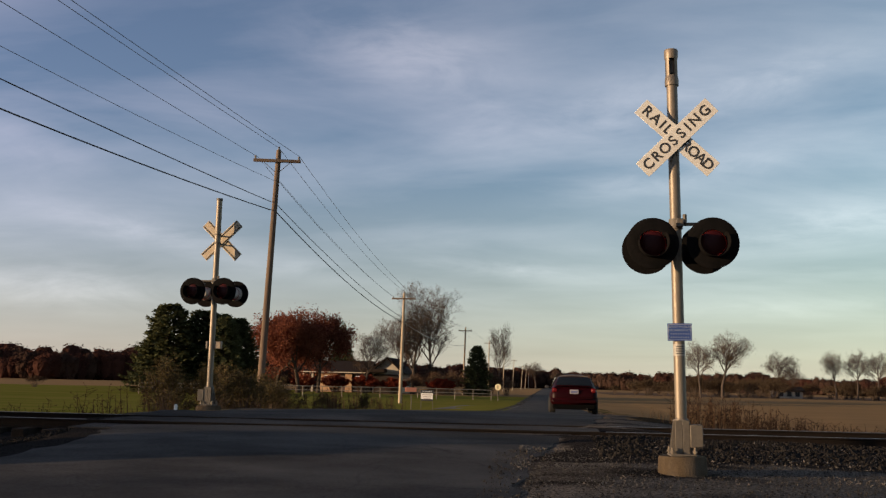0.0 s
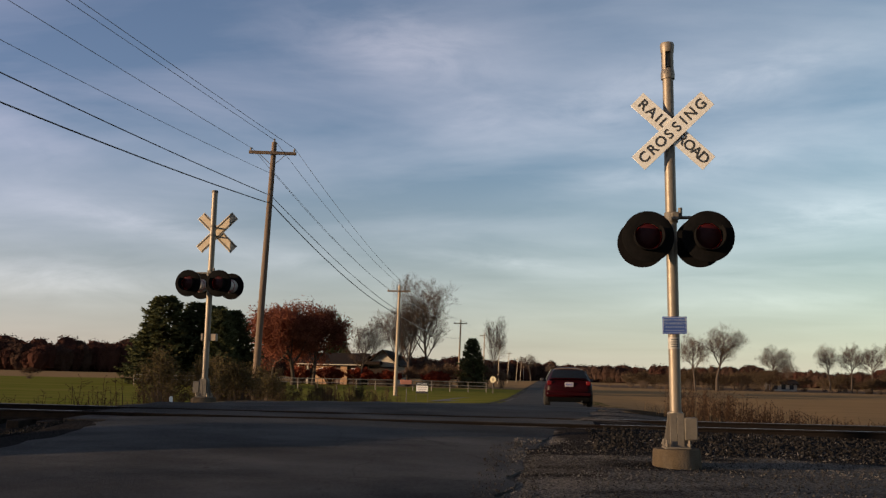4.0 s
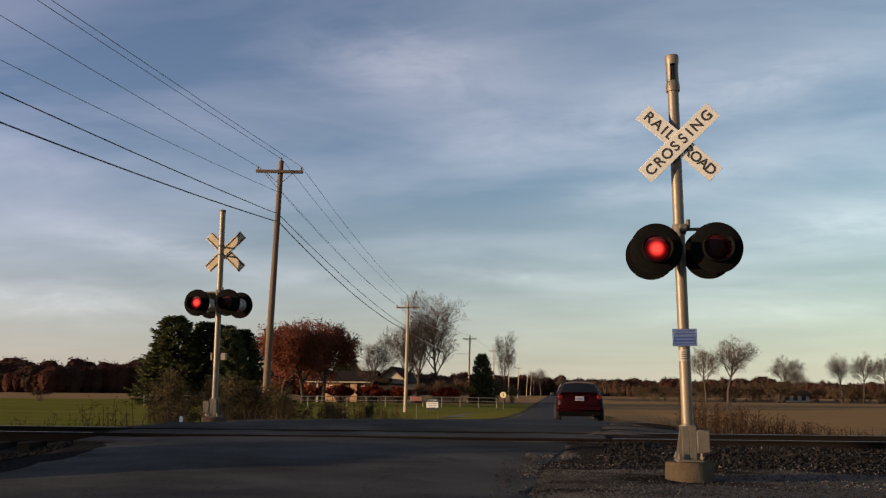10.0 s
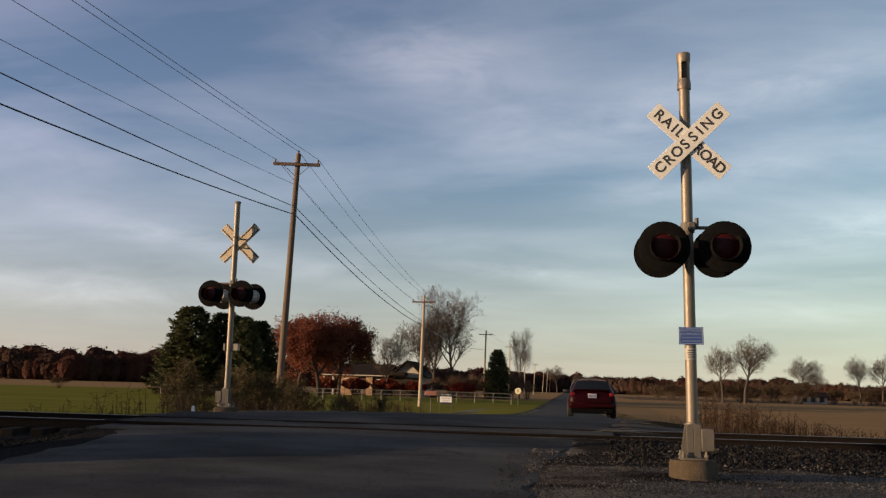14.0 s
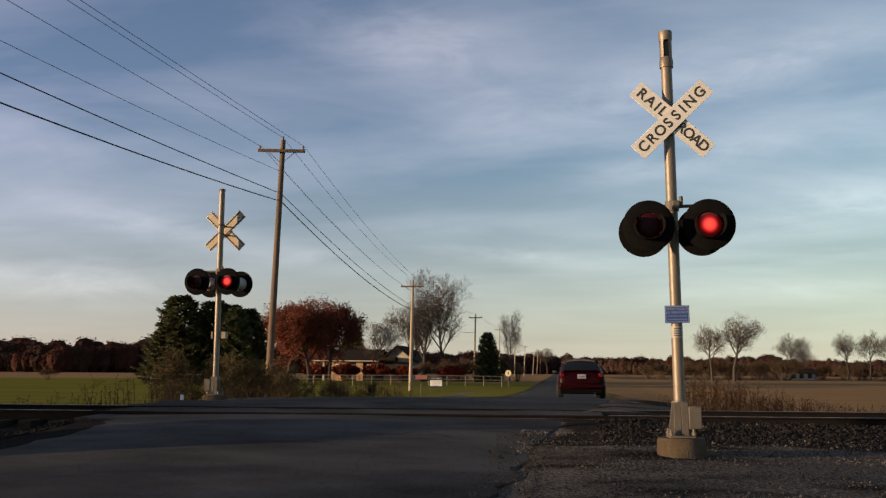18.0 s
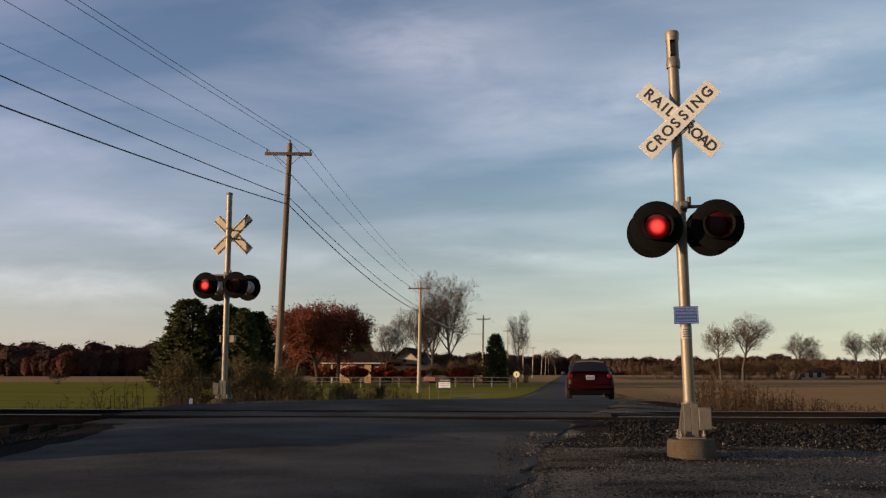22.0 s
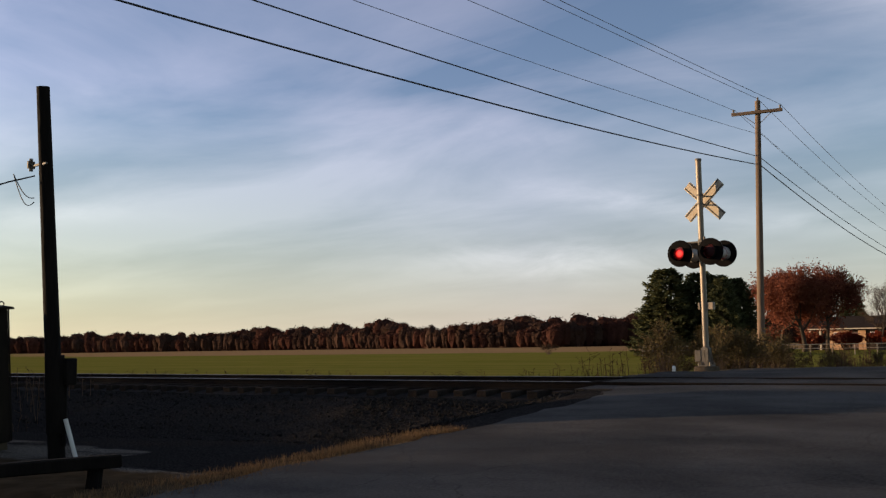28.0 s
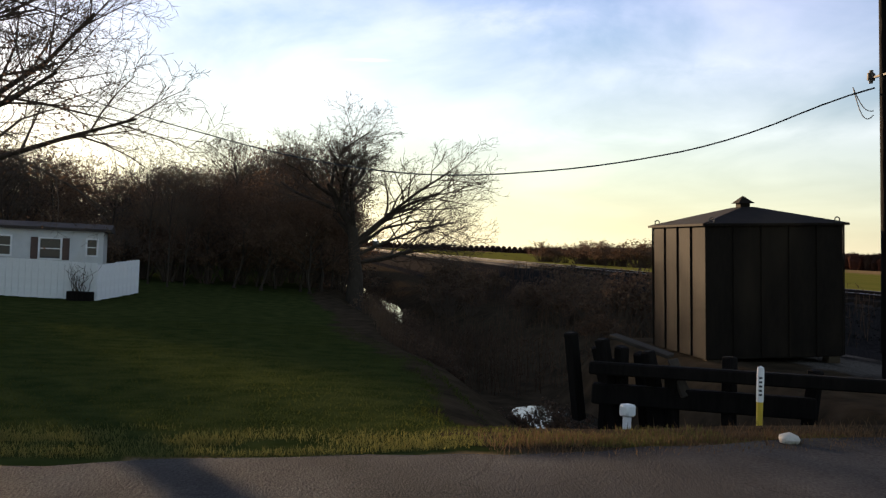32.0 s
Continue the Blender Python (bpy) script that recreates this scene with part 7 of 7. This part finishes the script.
def rail_fence():
    f = thing("rail_fence", "pale two-rail wooden fence along the yard", "fence", pose(0, 0, 0))
    wood = surf("pale_fence_wood", (0.27, 0.225, 0.18), (0.19, 0.16, 0.125), 6, 0.85, bump=0.2)
    post = Geo().box((0, 0, 0.2), (0.065, 0.065, 1.5), chamfer=0.015).mesh("post", wood)
    pts = [(-36.3 + i * 1.717, 84.0 + i * 0.611) for i in range(19)]
    for (x, y), (x2, y2) in zip(pts, pts[1:]):
        part("post", post, wood, f, m=pose(x, y, ground_z(x, y)))
        for z in (0.6, 0.96):
            a, b = Vector((x, y, ground_z(x, y) + z)), Vector((x2, y2, ground_z(x2, y2) + z))
            part("rail", Geo().tube(a, b, 0.038, n=6), wood, f)
    x, y = pts[-1]
    part("post", post, wood, f, m=pose(x, y, ground_z(x, y)))
    board = tagged(part("fence_board", Geo().box((0, 0, 0), (1.1, 0.05, 0.42), chamfer=0.01), surf("orange_board", (0.62, 0.24, 0.15), (0.52, 0.2, 0.13), 4, 0.7, bump=0.1), m=pose(-12.9, 92.2, ground_z(-12.9, 92.2) + 0.8, 0, 0, 18)), "faded orange board hung on the rail fence", "board")
    return f


rail_fence()


def yard_sign():
    z = ground_z(-6.1, 49.6)
    s = thing("yard_sign", "white for-lease yard sign on short legs", "sign", pose(-6.1, 49.6, z, 0, 0, 5))
    part("panel", Geo().box((0, 0, 0.82 - z), (0.6, 0.03, 0.38), chamfer=0.005), PLASTIC, s)
    part("footer", Geo().box((0, -0.018, 0.66 - z), (0.6, 0.03, 0.1)), INK, s, "dark lower strip", smooth=0)
    part("header", Geo().box((0, -0.018, 1.09 - z), (0.66, 0.03, 0.17)), INK, s, "dark header strip", smooth=0)
    part("words", lettering("AVAILABLE", 0.07, PALE), PALE, s, "white word available", pose(0, -0.036, 1.09 - z))
    g = Geo()
    for i in range(3):
        g.box((0, -0.018, 0.92 - z - i * 0.1), (0.5 - 0.08 * i, 0.004, 0.035))
    part("bars", g, surf("sign_grey", (0.35, 0.3, 0.32), (0.3, 0.26, 0.28), 5, 0.6, bump=0), s, smooth=0)
    for sx in (-0.3, 0.3):
        part("leg", Geo().box((sx, 0.03, 0.45 - z / 2), (0.02, 0.02, 1.1 - z)), IRON, s)


yard_sign()
rs = thing("round_sign", "pale round road sign on a post beyond the yard", "road sign", pose(-4.6, 92.0, ground_z(-4.6, 92.0)))
part("post", Geo().box((0, 0.04, 0.6), (0.06, 0.05, 1.8)), GALV, rs)
part("sign_mark", Geo().box((0, -0.02, 1.3), (0.07, 0.004, 0.28)), INK, rs, "dark upright mark", smooth=0)
part("disc", Geo().lathe([(0.001, 0.012), (0.29, 0.012), (0.29, -0.002), (0.001, -0.002)], 28, pose(0, 0, 1.3, 90)), surf("sign_cream", (0.7, 0.6, 0.38), (0.62, 0.52, 0.32), 5, 0.5, bump=0), rs)
drive = Geo().add([(-7.2, 61.0, 0), (-1.9, 59.0, 0), (-1.9, 74.0, 0), (-6.2, 73.0, 0)], [(0, 1, 2, 3)])
drive.v = [(x, y, ground_z(x, y) + 0.03) for x, y, z in drive.v]
tagged(part("driveway", drive, surf("gravel_drive", (0.12, 0.11, 0.1), (0.09, 0.083, 0.075), 3, 0.95, bump=0.4)), "grey gravel driveway across the lawn", "driveway", kind="structure")

ws = thing("yard_stake", "short pale stake standing in the lawn", "stake", pose(-8.55, 61.41, ground_z(-8.55, 61.41)))
part("stake", Geo().box((0, 0, 0.35), (0.05, 0.05, 1.0), chamfer=0.01), IRON, ws)
mound = make_shrub("field_bush", "small dark bush in the green field", 1.5, 1.6, 67, WEED_BROWN, 30, 900, 0.08)
plant(mound, -62.6, 114, 0, 1.0)

# far houses over the eastern fields
def far_house(x, y, w, d, hgt, label, wall):
    h = thing("far_house", label, "house", pose(x, y, -0.2), group="far houses")
    gable_block(h, -w / 2, w / 2, -d / 2, d / 2, hgt, hgt * 1.5, wall, "x")
    for i in range(3):
        part("window", Geo().box((-w * 0.3 + i * w * 0.3, -d / 2 - 0.02, hgt * 0.55), (1.0, 0.05, 1.1)), PANE, h, smooth=0)
    return h


far_house(59.0, 250, 6.4, 6, 1.9, "distant pale farmhouse under bare trees", surf("far_siding", (0.24, 0.22, 0.2), (0.2, 0.18, 0.165), 2, 0.8, bump=0))

# field brush before the eastern trees
rnd = random.Random(55)
fb = make_shrub("field_brush", "brown brush along the field's edge", 3.2, 3.0, 66, HEDGE_LEAF, 60, 3600, 0.09, group="field brush")
plant(fb, 27, 215, 0, 1.0)
for i in range(84):
    x, y, s = 20 + i * 1.45 + rnd.uniform(-2, 2), 225 + rnd.uniform(-10, 45), rnd.uniform(0.6, 1.5)
    again(fb, x, y + (40 if abs(x - 57) < 5 else 0), rnd.uniform(0, 360), s)

# the distant engine coming up the line
ENGINE_BLUE = surf("engine_paint", (0.03, 0.03, 0.035), (0.02, 0.02, 0.024), 3, 0.5, bump=0.05)
LAMP = glow("headlight", (1.0, 0.93, 0.98), 60.0)


def build_engine():
    e = thing("locomotive", "dark diesel locomotive far down the line, headlight on", "locomotive", pose(-640, float(track_y(-640)), 0.76))
    part("hood", Geo().box((-8, 0, 2.6), (16, 2.9, 3.2), chamfer=0.15), ENGINE_BLUE, e)
    part("nose", Geo().box((0.9, 0, 2.1), (1.8, 2.4, 2.0), chamfer=0.2), ENGINE_BLUE, e)
    part("frame", Geo().box((-7, 0, 1.0), (18, 3.0, 0.4), chamfer=0.05), TRIM, e)
    for x in (-12.5, -1.8):
        tr = part("truck", Geo().box((x, 0, 0.55), (4.2, 2.4, 0.5), chamfer=0.06), TRIM, e)
        for dx in (-1.4, 0, 1.4):
            part("wheelset", Geo().tube((x + dx, -0.75, 0.5), (x + dx, 0.75, 0.5), 0.5, n=20), STEEL, tr)
    part("windshield", Geo().box((0.02, -0.6, 3.5), (0.06, 0.9, 0.6)).box((0.02, 0.6, 3.5), (0.06, 0.9, 0.6)), PANE, e)
    part("headlight", Geo().lathe([(0.001, 0.1), (0.3, 0.09), (0.34, 0.0)], 16, pose(0.02, 0, 4.35, 0, 90, 0)), LAMP, e, "bright white headlight")
    return e


ENGINE = build_engine()


def motions():
    """The flashers blink by turns, left then right; the distant engine rolls nearer."""
    half, first = 0.596, 5.65
    switch = [first + half * k for k in range(-2, 46)]
    for key in ("l", "r"):
        rows, lit = [(0.0, False)], False
        for k, t in enumerate(switch):
            if t >= 31.9:
                break
            now = (k % 2 == 0) == (key == "r")
            if now != lit:
                rows += [(t - 0.034, lit), (t + 0.034, now)]
                lit = now
        rows.append((32.0, lit))
        for b in BULBS[key]:
            walk(b, [(t, pose(0, 0.0 if on else 0.16, 0)) for t, on in rows])

    def on_line(x):
        dy = float(track_y(x + 10) - track_y(x - 10)) / 20
        return pose(x, float(track_y(x)), 0.76, 0, 0, math.degrees(math.atan(dy)))
    walk(ENGINE, [(t, on_line(-1100 + 15.5 * t)) for t in (0, 8, 16, 24, 28, 32)])


motions()
